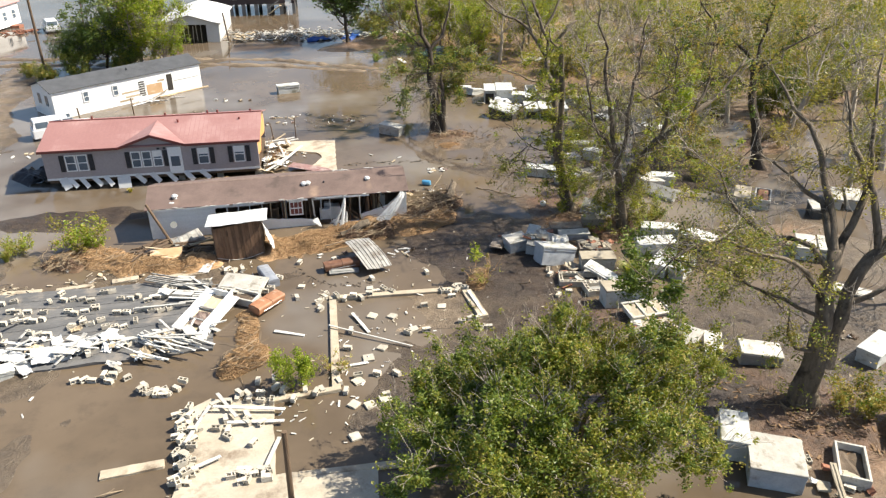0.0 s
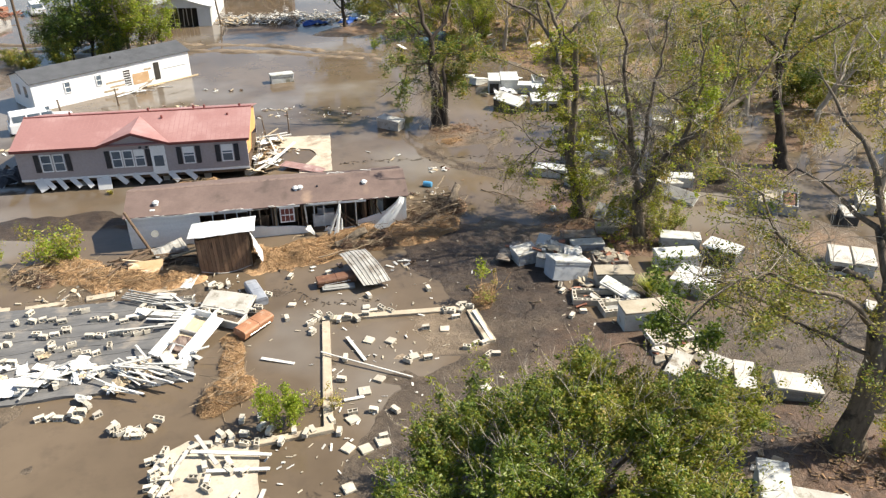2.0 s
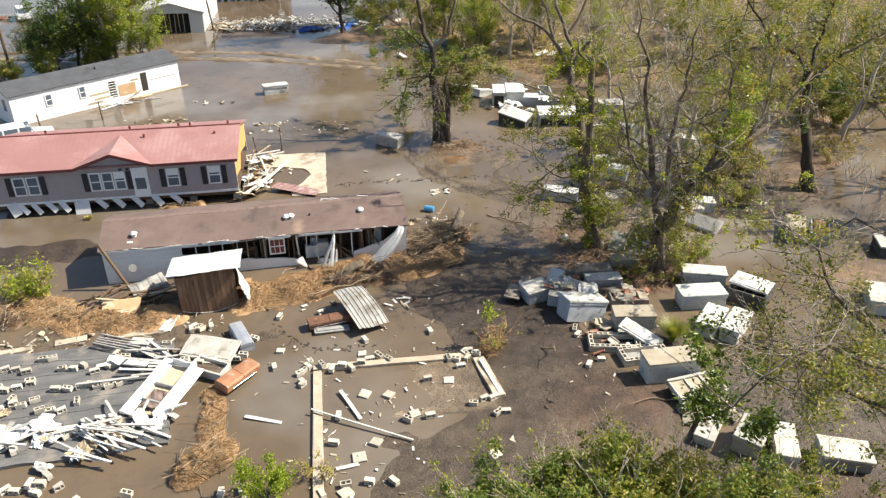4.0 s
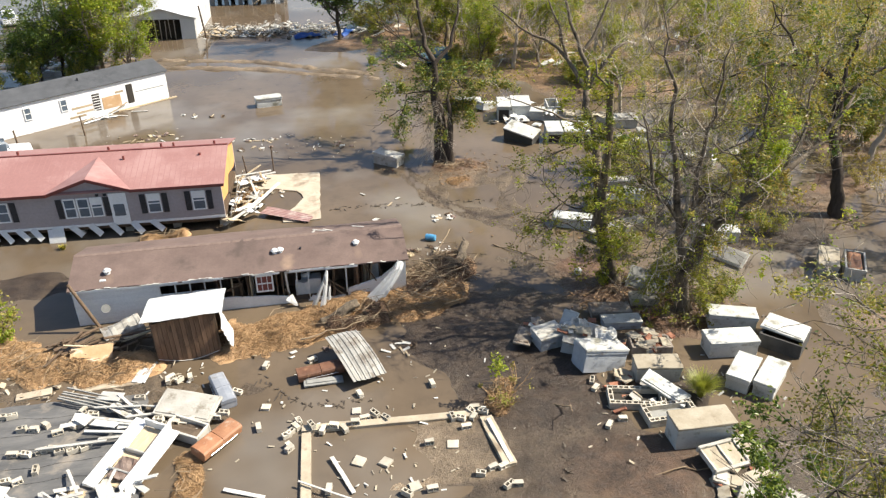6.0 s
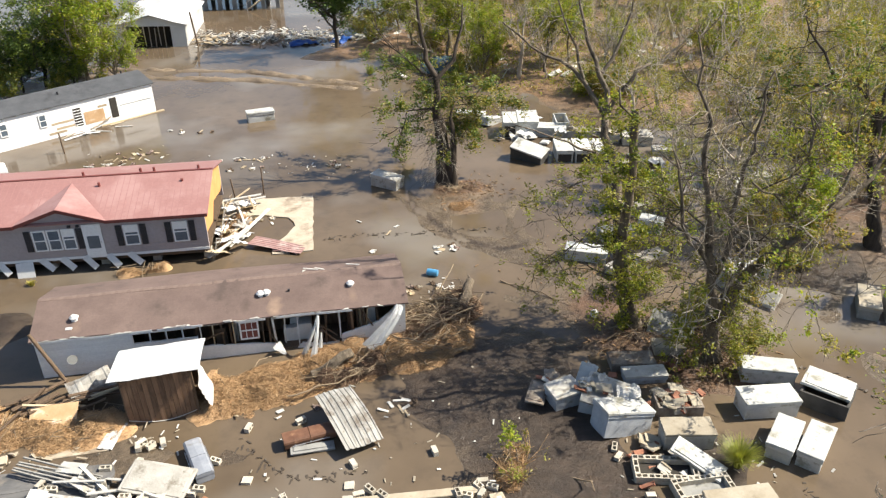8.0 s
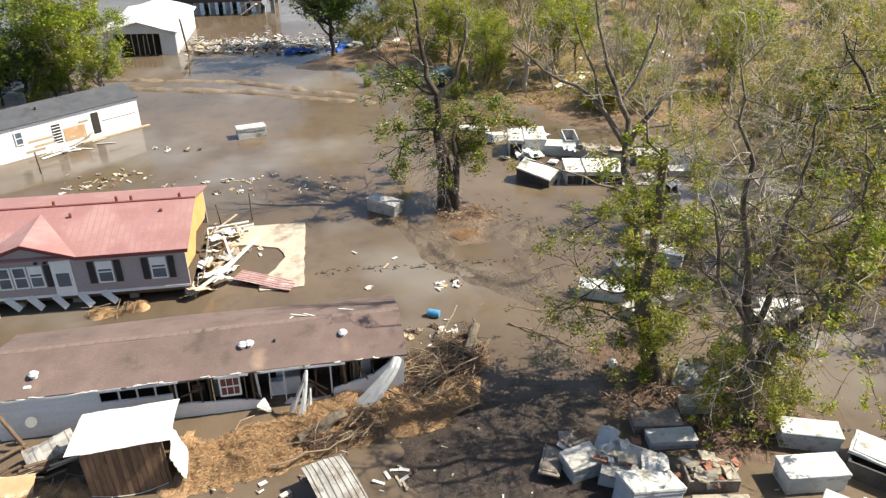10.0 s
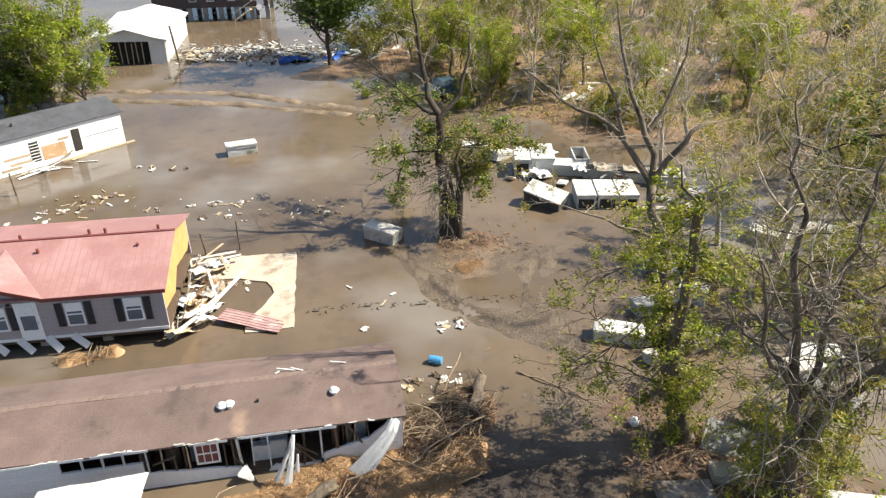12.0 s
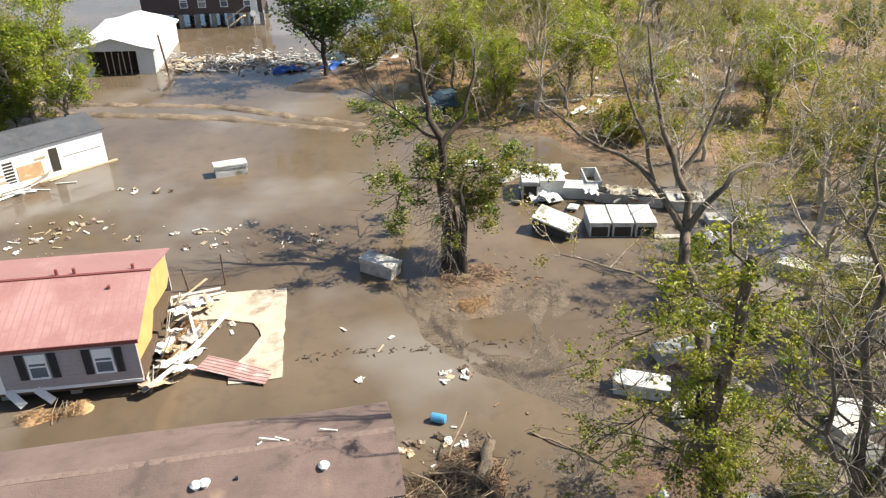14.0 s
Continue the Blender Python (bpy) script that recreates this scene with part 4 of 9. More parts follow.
    for x, y, kind in ((1.5, 0.75, 0), (9.0, 1.0, 1), (9.25, 1.03, 0), (12.85, 1.05, 0), (1.2, 0.25, 2)):
        zz = ZE + (ZR - ZE) * y / (D / 2) + 0.05
        if kind == 2:
            part("roof_vent", box(x, y, zz, x + 0.28, y + 0.2, zz + 0.08, 0.02), M_TIN_W, t)
            continue
        bm = tube(bmesh.new(), (x, y, zz), (x, y, zz + 0.16), 0.13, 0.12, 14)
        tube(bm, (x, y, zz + 0.16), (x, y, zz + 0.25), 0.19, 0.10, 14)
        part("roof_vent", bm, M_TIN_W, t, "white roof vent with a cap")
    part("pipe", tube(bmesh.new(), (10.2, 1.05, ZE + 0.3), (10.2, 1.05, ZE + 0.55), 0.05), M_SHUTTER, t)
    for x, y, ll, a in ((11.2, 2.4, 0.7, -20), (11.6, 2.3, 0.5, -30), (13.1, 2.5, 0.6, -18), (10.9, 2.2, 0.2, 40)):
        part("loose_batten", box(-ll / 2, -0.03, 0, ll / 2, 0.03, 0.03, 0, pose(x, y, ZR + 0.08 - abs(y - D / 2) * 0.3 + 0.03, 0, 0, a)), M_BOARD, t)
    bm = tube(bmesh.new(), (1.15, -0.75, 0.0), (0.02, -0.22, 2.35), 0.085, 0.075)
    part("service_mast", bm, M_OLDWOOD, t, "leaning wooden mast")
    bm = bmesh.new()
    bmesh.ops.create_cone(bm, cap_ends=True, segments=16, radius1=0.04, radius2=0.20, depth=0.10, matrix=pose(1.35, -0.25, 0.95, 60, 20, 0))
    tube(bm, (1.35, -0.2, 0.92), (1.3, 0.0, 0.8), 0.02)
    part("satellite_dish", bm, M_CONC_G, t, "small dark grey satellite dish")
    return t


def make_white_home():
    """White single-wide home with a grey shingle roof, pushed askew, with a torn patch of sheathing."""
    L, D, ZE, ZR = 14.25, 4.2, 2.35, 2.95
    t = thing("mobile_home", pose(-23.67, 67.95, 0, 0, 0, 38.8), "white mobile home with grey shingle roof, pushed askew in mud", "mobile home")
    wall = part("wall", box(0, 0, -0.1, L, 0.1, ZE), M_WHITE_H, t)
    for k in range(10):
        zz = 0.05 + k * 0.225
        part("siding_board", box(0, -0.008, zz, L, -0.002, zz + 0.22), M_WHITE_H, wall)
    part("wall", box(0, D - 0.1, -0.1, L, D, ZE), M_WHITE_H, t)
    for x in (0.1, L):
        part("end_wall", prism(bmesh.new(), [(0.1, -0.1), (D - 0.1, -0.1), (D - 0.1, ZE), (D / 2, ZR - 0.03), (0.1, ZE)], 0, 0.1), M_WHITE_H, t, m=pose(x, 0, 0, 0, 0, 90))
    fr, bk = gable_roof(L, D, ZE, ZR, 0.16, 0.07, nx=24, sag=0.03, seed=9)
    part("roof", fr, M_GREYROOF, t)
    part("roof", bk, M_GREYROOF, t)
    for x in (2.6, 5.3):
        window(t, x, 1.0, 0.55, 0.95, -0.02)
    # The wall is solid here: a dark panel paints the shade of the opening.
    slot = part("torn_opening", box(7.8, -0.03, 0.45, 8.4, -0.014, 1.8), M_DARK, t, "dark panel for the shade of a torn opening, with laths")
    for k in range(6):
        part("lath", box(7.77, -0.045, 0.55 + 0.21 * k, 8.43, -0.032, 0.6 + 0.21 * k), M_WHITE_H, slot)
    part("sheathing_patch", box(8.55, -0.03, 0.4, 10.1, -0.014, 1.35), M_SHEATH, t, "bare tan sheathing where siding is torn off")
    for k, (xa, xb, z) in enumerate(((6.1, 7.75, 0.95), (6.4, 7.75, 0.55), (5.8, 7.1, 0.28), (9.7, 10.4, 1.45))):
        part("sheathing_patch", box(xa, -0.028, z, xb, -0.014, z + 0.16), M_LUMBER, t)
    # Another dark panel on the solid wall, for the doorway's shade.
    part("doorway", box(10.65, -0.03, 0.4, 11.2, -0.014, 1.95), M_DARK, t, "flat dark panel for the shade of an open doorway")
    part("siding_gap", box(11.4, -0.03, 1.2, 14.0, -0.014, 1.24), M_CONC_G, t)
    part("pane", box(-0.035, 1.0, 1.0, -0.003, 1.55, 1.9), M_GLASS, t)
    part("pane", box(-0.035, 2.5, 1.0, -0.003, 3.05, 1.9), M_GLASS, t)
    r = random.Random(21)
    for k in range(14):
        x = r.uniform(6.0, 10.5)
        m = pose(x, r.uniform(-1.5, -0.15), 0.05, r.uniform(-5, 5), r.uniform(-25, 3), r.uniform(-50, 30))
        part("torn_board", box(0, 0, 0, r.uniform(0.7, 2.0), r.uniform(0.1, 0.22), 0.03, 0, m), r.choice((M_BOARD, M_LUMBER, M_WHITE_H)), t)
    part("sill_strip", box(9.6, -0.25, -0.05, L + 0.6, -0.02, 0.07), M_LUMBER, t)
    for x, y in ((13.2, 2.6), (0.6, 2.2), (7.5, 1.2)):
        zz = ZR - abs(y - D / 2) * (ZR - ZE) / (D / 2) + 0.05
        part("vent_pipe", tube(bmesh.new(), (x, y, zz), (x, y, zz + 0.22), 0.07), M_SHUTTER, t)
    return t


def make_shed():
    """Small leaning shed: white sheet-metal roof, front of brown upright boards, side sheet torn loose."""
    s = thing("shed", pose(-6.95, 38.62, -0.12, -3, -2.0, 3.5), "small leaning shed, brown boards under a white sheet roof", "shed")
    for k in range(13):
        x = 0.06 + k * 0.192
        part("board", box(x, -0.02, 0.12, x + 0.18, 0.02, 2.05 + 0.012 * k, 0.004), M_REDWOOD, s)
    for x in (0.0, 2.55):
        for y in (0.03, 1.9):
            part("post", box(x, y, 0, x + 0.09, y + 0.09, 2.1), M_OLDWOOD, s)
    part("back_wall", box(0, 1.95, 0.1, 2.6, 2.0, 2.1), M_OLDWOOD, s)
    part("side_wall", box(0, 0.1, 0.1, 0.04, 1.95, 2.1), M_OLDWOOD, s)
    part("sill", box(0, -0.03, 0.0, 2.62, 0.06, 0.12), M_OLDWOOD, s)
    part("floor", box(0.05, 0.05, 0.02, 2.55, 1.95, 0.08), M_OLDWOOD, s)
    v, f = ribbed(3.3, 2.6, 0.5, 0.006, 0.015, 0.06, 3, 0.05)
    part("roof", raw_mesh("roof", v, f, M_TIN_W), None, s, "white sheet roof with a torn edge", m=pose(1.38, 0.92, 2.22, -6, 0, 0))
    v, f = ribbed(1.1, 2.0, 0.25, 0.03, 0.012, 0.1, 5, 0.10)
    part("side_sheet", raw_mesh("side_sheet", v, f, M_TIN_W), None, s, "white sheet hanging off the side", m=pose(2.85, 0.75, 1.0, 0, 72, 8))
    bm = bmesh.new()
    for k in range(8):
        a, b_ = k / 8, (k + 1) / 8
        tube(bm, (0.05 + 2.5 * a, -0.06, 0.35 - 0.25 * math.sin(math.pi * a)), (0.05 + 2.5 * b_, -0.06, 0.35 - 0.25 * math.sin(math.pi * b_)), 0.018, sides=5)
    part("cable", bm, M_BOARD, s)
    return s


def make_far_shed():
    """A white metal garage, ridge running away from the front gable."""
    W, D, ZE, ZR = 6.8, 12.0, 2.5, 3.35
    h = thing("garage", pose(-19.9, 98.6, 0, 0, 1.2, -1), "leaning white metal garage with an open front", "garage")
    fr, bk = gable_roof(D, W, ZE, ZR, 0.3, 0.06, nx=16, sag=0.16, seed=4)
    turn_ = pose(W, 0, 0, 0, 0, 90)
    part("roof", fr, M_TIN_W, h, m=turn_)
    part("roof", bk, M_TIN_W, h, m=turn_)
    part("wall", box(W - 0.1, 0, 0, W, D, ZE), M_TIN_W, h)
    part("wall", box(0, 0, 0, 0.1, D, ZE), M_TIN_W, h)
    part("wall", box(0.1, D - 0.1, 0, W - 0.1, D, ZE), M_TIN_W, h)
    part("gable_front", prism(bmesh.new(), [(0.1, ZE - 0.25), (W - 0.1, ZE - 0.25), (W - 0.1, ZE), (W / 2, ZR - 0.05), (0.1, ZE)], 0.0, 0.08), M_TIN_W, h)
    part("front_wall", box(W - 1.5, 0, 0, W - 0.1, 0.08, ZE - 0.26), M_TIN_W, h)
    part("front_wall", box(0.1, 0, 0, 0.9, 0.08, ZE - 0.26), M_TIN_W, h)
    # Near-black sheet added behind the open front to darken the inside like shade.
    part("interior_shade_sheet", box(0.9, 1.6, 0, W - 1.5, 1.7, ZE - 0.2), M_DARK, h)
    for k in range(5):
        part("slat", box(2.6 + 0.5 * k, 0.02, 0.1, 2.68 + 0.5 * k, 0.08, ZE - 0.3, 0, pose(0, 0, 0, 0, 2 * (k % 3 - 1), 0)), M_CHROME, h)
    part("door_leaf", box(0, 0, 0, 2.6, 0.05, 1.9, 0, pose(-1.4, -0.9, 0, -25, 20, 10)), M_TIN_W, h)
    part("post", tube(bmesh.new(), (W + 1.0, 0.4, 0), (W + 0.6, 0.3, 3.6), 0.09), M_OLDWOOD, h)


def make_stilt_house():
    h = thing("house", pose(-17.5, 117.0, 0, 0, 0, -1), "brown house raised on concrete piers above flood water", "house")
    part("wall", box(0, 0, 1.5, 13.2, 8, 4.4), M_BRWALL, h)
    fr, bk = gable_roof(13.2, 8, 4.4, 5.9, 0.3, 0.08, nx=10)
    part("roof", fr, M_BROWNROOF, h)
    part("roof", bk, M_BROWNROOF, h)
    for k in range(8):
        x = 0.2 + k * 1.8
        part("pier", box(x, 0.1, -0.1, x + 0.5, 0.6, 1.5), M_CONC_G, h)
        part("pier", box(x, 6.5, -0.1, x + 0.5, 7.0, 1.5), M_CONC_G, h)
    for x in (4.2, 6.2, 8.6, 11.2):
        window(h, x, 2.2, 0.85, 1.3, -0.02)
    st = part("stair", box(10.2, -0.1, 1.36, 11.9, 0.0, 1.48), M_LUMBER, h, "wooden outside stair with a rail")
    for k in range(8):
        part("tread", box(9.2 + 0.26 * k, -0.9, 0.05 + 0.17 * k, 9.5 + 0.26 * k, -0.1, 0.1 + 0.17 * k), M_LUMBER, st)
    part("rail", tube(bmesh.new(), (9.2, -0.9, 0.9), (11.4, -0.9, 2.3), 0.04), M_BOARD, st)
    part("rail", tube(bmesh.new(), (9.3, -0.9, 0.0), (9.3, -0.9, 1.0), 0.04), M_BOARD, st)
    part("door", box(11.9, -0.05, 1.55, 12.7, -0.005, 3.6), M_WHITE, h)
    bm = bmesh.new()
    bmesh.ops.create_cone(bm, cap_ends=True, segments=14, radius1=0.05, radius2=0.35, depth=0.14, matrix=pose(12.2, -0.6, 1.5, 75, 0, 0))
    tube(bm, (12.2, -0.55, 0), (12.2, -0.55, 1.4), 0.04)
    part("satellite_dish", bm, M_TIN_W, h)


def make_pink_house():
    h = thing("house", pose(-43.6, 106.8, 0, 0, 0, 79), "far white house with a pinkish metal roof", "house")
    part("wall", box(0, 0, 0.3, 9.3, 7, 3.2), M_WHITE, h)
    fr, bk = gable_roof(9.3, 7, 3.2, 4.6, 0.3, 0.06, nx=8)
    part("roof", fr, M_PINK, h)
    part("roof", bk, M_PINK, h)
    for x in (5.2, 7.4):
        window(h, x, 1.1, 0.9, 1.2, -0.02)
    part("step", box(6.4, -1.2, 0, 7.6, 0, 0.35), M_BRICKRED, h)


make_house()
make_trailer()
make_white_home()
make_shed()
make_far_shed()
make_stilt_house()
make_pink_house()


# ---- footings and slabs ----
def strip(x0, y0, x1, y1, width, height, label, seed):
    d = math.hypot(x1 - x0, y1 - y0)
    bm = worn_box(0, -width / 2, -0.1, d, width / 2, height, seed, 0.015, 0.02)
    ob = new("footing", link_mesh("footing", bm, M_STRIP))
    ob.matrix_basis = pose(x0, y0, 0, 0, 0, math.degrees(math.atan2(y1 - y0, x1 - x0)))
    return tagged(ob, label, "footing")


for k, s in enumerate(((-0.72, 26.0, -0.72, 33.2, 0.36, 0.14), (-0.9, 33.45, 5.75, 33.3, 0.34, 0.15), (6.05, 33.0, 6.42, 30.4, 0.5, 0.2), (-3.6, 25.55, -0.55, 25.95, 0.3, 0.16),
                       (-18.4, 36.75, -15.6, 36.7, 0.4, 0.09), (-14.9, 36.72, -13.1, 36.95, 0.34, 0.07), (-12.2, 37.1, -10.9, 37.35, 0.42, 0.1), (-9.6, 37.3, -7.4, 37.45, 0.34, 0.06), (-9.3, 22.25, -7.1, 22.55, 0.45, 0.1), (-2.2, 21.15, 1.6, 21.15, 0.3, 0.12))):
    strip(*s, "broken strip of concrete house footing in the mud", k)


def slab(pts, z0, z1, label, material, seed):
    """A flat slab with a ragged outline."""
    r = random.Random(seed)
    bm = bmesh.new()
    out = []
    for (ax, ay), (bx, by) in zip(pts, pts[1:] + pts[:1]):
        n = max(2, int(math.hypot(bx - ax, by - ay) / 0.5))
        for k in range(n):
            f = k / n
            out.append((ax + (bx - ax) * f + r.uniform(-0.05, 0.05), ay + (by - ay) * f + r.uniform(-0.05, 0.05)))
    lo = [bm.verts.new((x, y, z0)) for x, y in out]
    hi = [bm.verts.new((x, y, z1)) for x, y in out]
    bm.faces.new(hi)
    for k in range(len(out)):
        j = (k + 1) % len(out)
        bm.faces.new((lo[k], lo[j], hi[j], hi[k]))
    bmesh.ops.recalc_face_normals(bm, faces=bm.faces)
    ob = new("concrete_slab", link_mesh("concrete_slab", bm, material))
    return tagged(ob, label, "slab")


slab([(-5.2, 58.4), (-5.2, 56.3), (-2.8, 56.0), (-1.4, 55.5), (-1.0, 54.4), (-1.5, 53.2), (-2.2, 52.2), (-2.2, 51.2), (-0.05, 51.3), (0.0, 58.3)], -0.2, 0.07, "muddy pale concrete slab beside the taupe house", M_SLAB, 1)
slab([(-6.6, 25.6), (-5.9, 26.1), (-3.3, 25.5), (-3.0, 21.3), (0.6, 21.1), (0.5, 14), (-6.4, 14)], -0.2, 0.09, "pale concrete house slab strewn with loose blocks", M_SLAB, 2)


# ---- burial vaults ----
def hollow_body(L, W, H, t, floor=0.08, z0=-0.12):
    bm = box(-L / 2, -W / 2, z0, L / 2, -W / 2 + t, H, 0.012)
    add_box(bm, -L / 2, W / 2 - t, z0, L / 2, W / 2, H, 0.012)
    add_box(bm, -L / 2, -W / 2 + t, z0, -L / 2 + t, W / 2 - t, H - 0.002, 0.008)
    add_box(bm, L / 2 - t, -W / 2 + t, z0, L / 2, W / 2 - t, H - 0.002, 0.008)
    add_box(bm, -L / 2 + t, -W / 2 + t, z0, L / 2 - t, W / 2 - t, floor)
    return bm


def vault(x, y, L, W, H, yaw, tone=M_CONC_W, lid_tone=None, tilt=(0, 0), kind="closed", z=0.0, seed=0, label=""):
    """A concrete burial vault. kind: closed; open (no lid); ajar (lid shifted); plate (a lid alone); face (dark panel
    for the shade in the end opening).
    """
    lid_tone = lid_tone or tone
    words = {"closed": "pale concrete burial vault with flat lid, washed up on mud", "open": "open concrete burial vault without its lid",
             "ajar": "concrete burial vault with its lid knocked aside", "plate": "loose pale concrete grave slab lying in mud",
             "face": "white concrete burial vault with a dark panel for end shade"}[kind]
    v = thing("grave_slab" if kind == "plate" else "burial_vault", pose(x, y, z, tilt[0], tilt[1], yaw), label or words, "grave slab" if kind == "plate" else "burial vault", "burial vaults washed out of their graves")
    r = random.Random(seed + int(x * 31 + y * 17))
    sd = r.randint(0, 9999)
    if kind == "plate":
        part("lid", worn_box(-L / 2, -W / 2, 0, L / 2, W / 2, H, sd, 0.012, 0.02), tone, v)
        part("lid_panel", worn_box(-L / 2 + 0.12, -W / 2 + 0.1, H, L / 2 - 0.12, W / 2 - 0.1, H + 0.035, sd + 1, 0.005, 0.01), tone, v)
        return v
    if kind == "open":
        part("body", hollow_body(L, W, H, 0.09), tone, v)
        part("mud_fill", worn_box(-L / 2 + 0.1, -W / 2 + 0.1, 0.0, L / 2 - 0.1, W / 2 - 0.1, min(0.28, H * 0.4), sd, 0.05, 0.02), M_SILT, v, "silt and leaves inside the vault")
        return v
    part("body", worn_box(-L / 2 + 0.03, -W / 2 + 0.03, -0.12, L / 2 - 0.03, W / 2 - 0.03, H - 0.12, sd, 0.008, 0.015), tone, v)
    part("rim", worn_box(-L / 2, -W / 2, H - 0.24, L / 2, W / 2, H - 0.118, sd + 2, 0.006, 0.012), tone, v)
    lm = pose(0, 0, H - 0.115) if kind != "ajar" else pose(r.uniform(-0.15, 0.15), 0.12, H - 0.10, 2.5, 1.5, r.uniform(-9, 9))
    lid = part("lid", worn_box(-L / 2 - 0.02, -W / 2 - 0.02, 0, L / 2 + 0.02, W / 2 + 0.02, 0.11, sd + 1, 0.008, 0.02), lid_tone, v, m=lm)
    if kind == "face":
        # No hole is cut: a dark panel on the end paints the opening's shade.
        part("end_shade_panel", box(-L / 2 - 0.004, -W / 2 + 0.12, 0.05, -L / 2 + 0.029, W / 2 - 0.12, H - 0.3), M_DARK, v, "dark panel for the shade in the end opening")
    return v


W_, G_, T_, P_ = M_CONC_W, M_CONC_G, M_CONC_T, M_CONC
for row in (
    # middle cluster
    (18.22, 37.41, 2.1, 0.9, 0.8, -18, W_), (17.27, 35.67, 2.15, 1.05, 0.8, -4, W_), (16.87, 33.72, 1.86, 0.92, 0.7, 47, W_), (17.77, 33.2, 2.0, 0.86, 0.7, 45, W_),
    (13.57, 30.70, 2.25, 1.0, 1.1, 0, W_, T_), (13.47, 34.47, 1.85, 0.92, 0.8, -8, P_, T_), (11.39, 35.62, 2.0, 1.15, 0.95, 8, M_CONC_B, W_, (-9, 11)),
    (9.7, 37.35, 1.2, 0.95, 0.8, 14, M_CONC_B, P_, (3, -4)), (13.15, 39.15, 1.85, 0.85, 0.42, -6, M_CONC_R, M_CONC_R), (13.35, 38.2, 1.75, 0.7, 0.42, -4, M_CONC_B, P_), (15.0, 39.7, 1.3, 0.7, 0.55, -9, T_),
    (10.75, 36.75, 1.2, 0.85, 0.7, -25, M_CONC_B, P_, (6, 8)),
    # south rows
    (13.72, 27.3, 1.7, 0.72, 0.4, 49, P_), (14.85, 26.45, 1.35, 1.0, 0.85, 46, T_, P_, (4, -5)), (15.9, 25.95, 1.8, 0.78, 0.6, 66, P_), (17.6, 25.1, 1.75, 1.05, 0.7, -17, G_, P_, (3, 4)),
    (13.85, 20.2, 1.8, 1.0, 0.95, 66, W_, M_CONC_W), (14.62, 18.65, 1.95, 1.85, 0.9, 66, M_CONC_B, P_),
    # right-hand side
    (25.4, 34.2, 1.9, 1.0, 0.75, 62, W_, P_), (26.45, 33.75, 1.9, 1.0, 0.75, 62, W_, P_), (25.55, 41.5, 2.1, 0.95, 0.7, 58, G_, T_), (29.1, 38.9, 1.5, 0.85, 0.65, 70, M_CONC_D, P_), (31.1, 40.3, 2.1, 0.95, 0.7, 60, P_), (32.2, 39.9, 2.1, 0.95, 0.7, 62, P_),
    (22.9, 24.5, 2.1, 1.0, 0.75, 30, W_), (20.6, 19.6, 2.2, 1.0, 0.8, 60, W_), (28.4, 55.3, 2.0, 0.9, 0.7, -30, P_), (25.2, 55.5, 2.0, 1.0, 0.7, -40, W_),
    # under the middle trees
    (14.15, 48.25, 2.15, 0.95, 0.62, -24, W_), (15.5, 46.6, 1.7, 0.9, 0.5, 30, P_), (17.3, 47.2, 1.6, 0.9, 0.55, 20, T_), (18.7, 50.7, 1.3, 0.9, 0.75, -35, W_), (20.5, 44.5, 1.7, 0.9, 0.75, 15, P_, P_, (0, 10)),
    (16.5, 50.2, 2.0, 0.9, 0.6, 10, P_), (21.6, 45.3, 1.9, 0.9, 0.7, -15, W_), (18.6, 52.8, 1.8, 0.9, 0.6, -10, P_),
    # north cluster
    (14.6, 62.1, 2.4, 1.2, 1.0, -42, M_CONC_D, W_, (16, 8)), (15.8, 67.6, 2.6, 1.5, 1.15, 80, W_), (17.35, 66.4, 2.1, 1.2, 0.75, -16, W_), (22.9, 63.8, 2.1, 1.4, 0.7, -14, P_), (24.6, 61.5, 2.7, 0.95, 0.42, -9, P_), (13.6, 69.6, 2.2, 0.8, 0.5, 40, W_, W_, (0, 14)),
    # singles standing in the open water
    (4.62, 59.2, 1.95, 0.95, 0.78, -38, P_, P_, (0, 3)), (-4.07, 73.4, 2.1, 0.95, 0.78, 14, W_)):
    vault(*row)
for k in range(3):
    vault(16.95 + 1.24 * k, 62.1 - 0.19 * k, 2.25, 1.14, 0.9, 81, W_, W_, kind="face")
vault(14.4, 67.4, 2.4, 1.0, 1.2, 80, W_, W_, kind="face")
for row in ((13.9, 36.2, 1.75, 0.95, 0.5, -8, M_CONC_R), (26.65, 40.95, 2.1, 0.98, 0.65, 58, P_), (17.4, 18.25, 1.9, 1.05, 0.5, 62, P_),
            (18.35, 67.4, 2.2, 0.98, 0.9, 82, W_), (19.1, 65.5, 2.0, 1.1, 0.6, -22, P_), (20.95, 64.75, 2.0, 1.1, 0.6, -24, P_), (22.1, 58.8, 1.9, 1.15, 0.4, 72, P_), (19.85, 35.75, 1.75, 1.65, 0.66, -45, M_CONC_D)):
    vault(*row, kind="open")
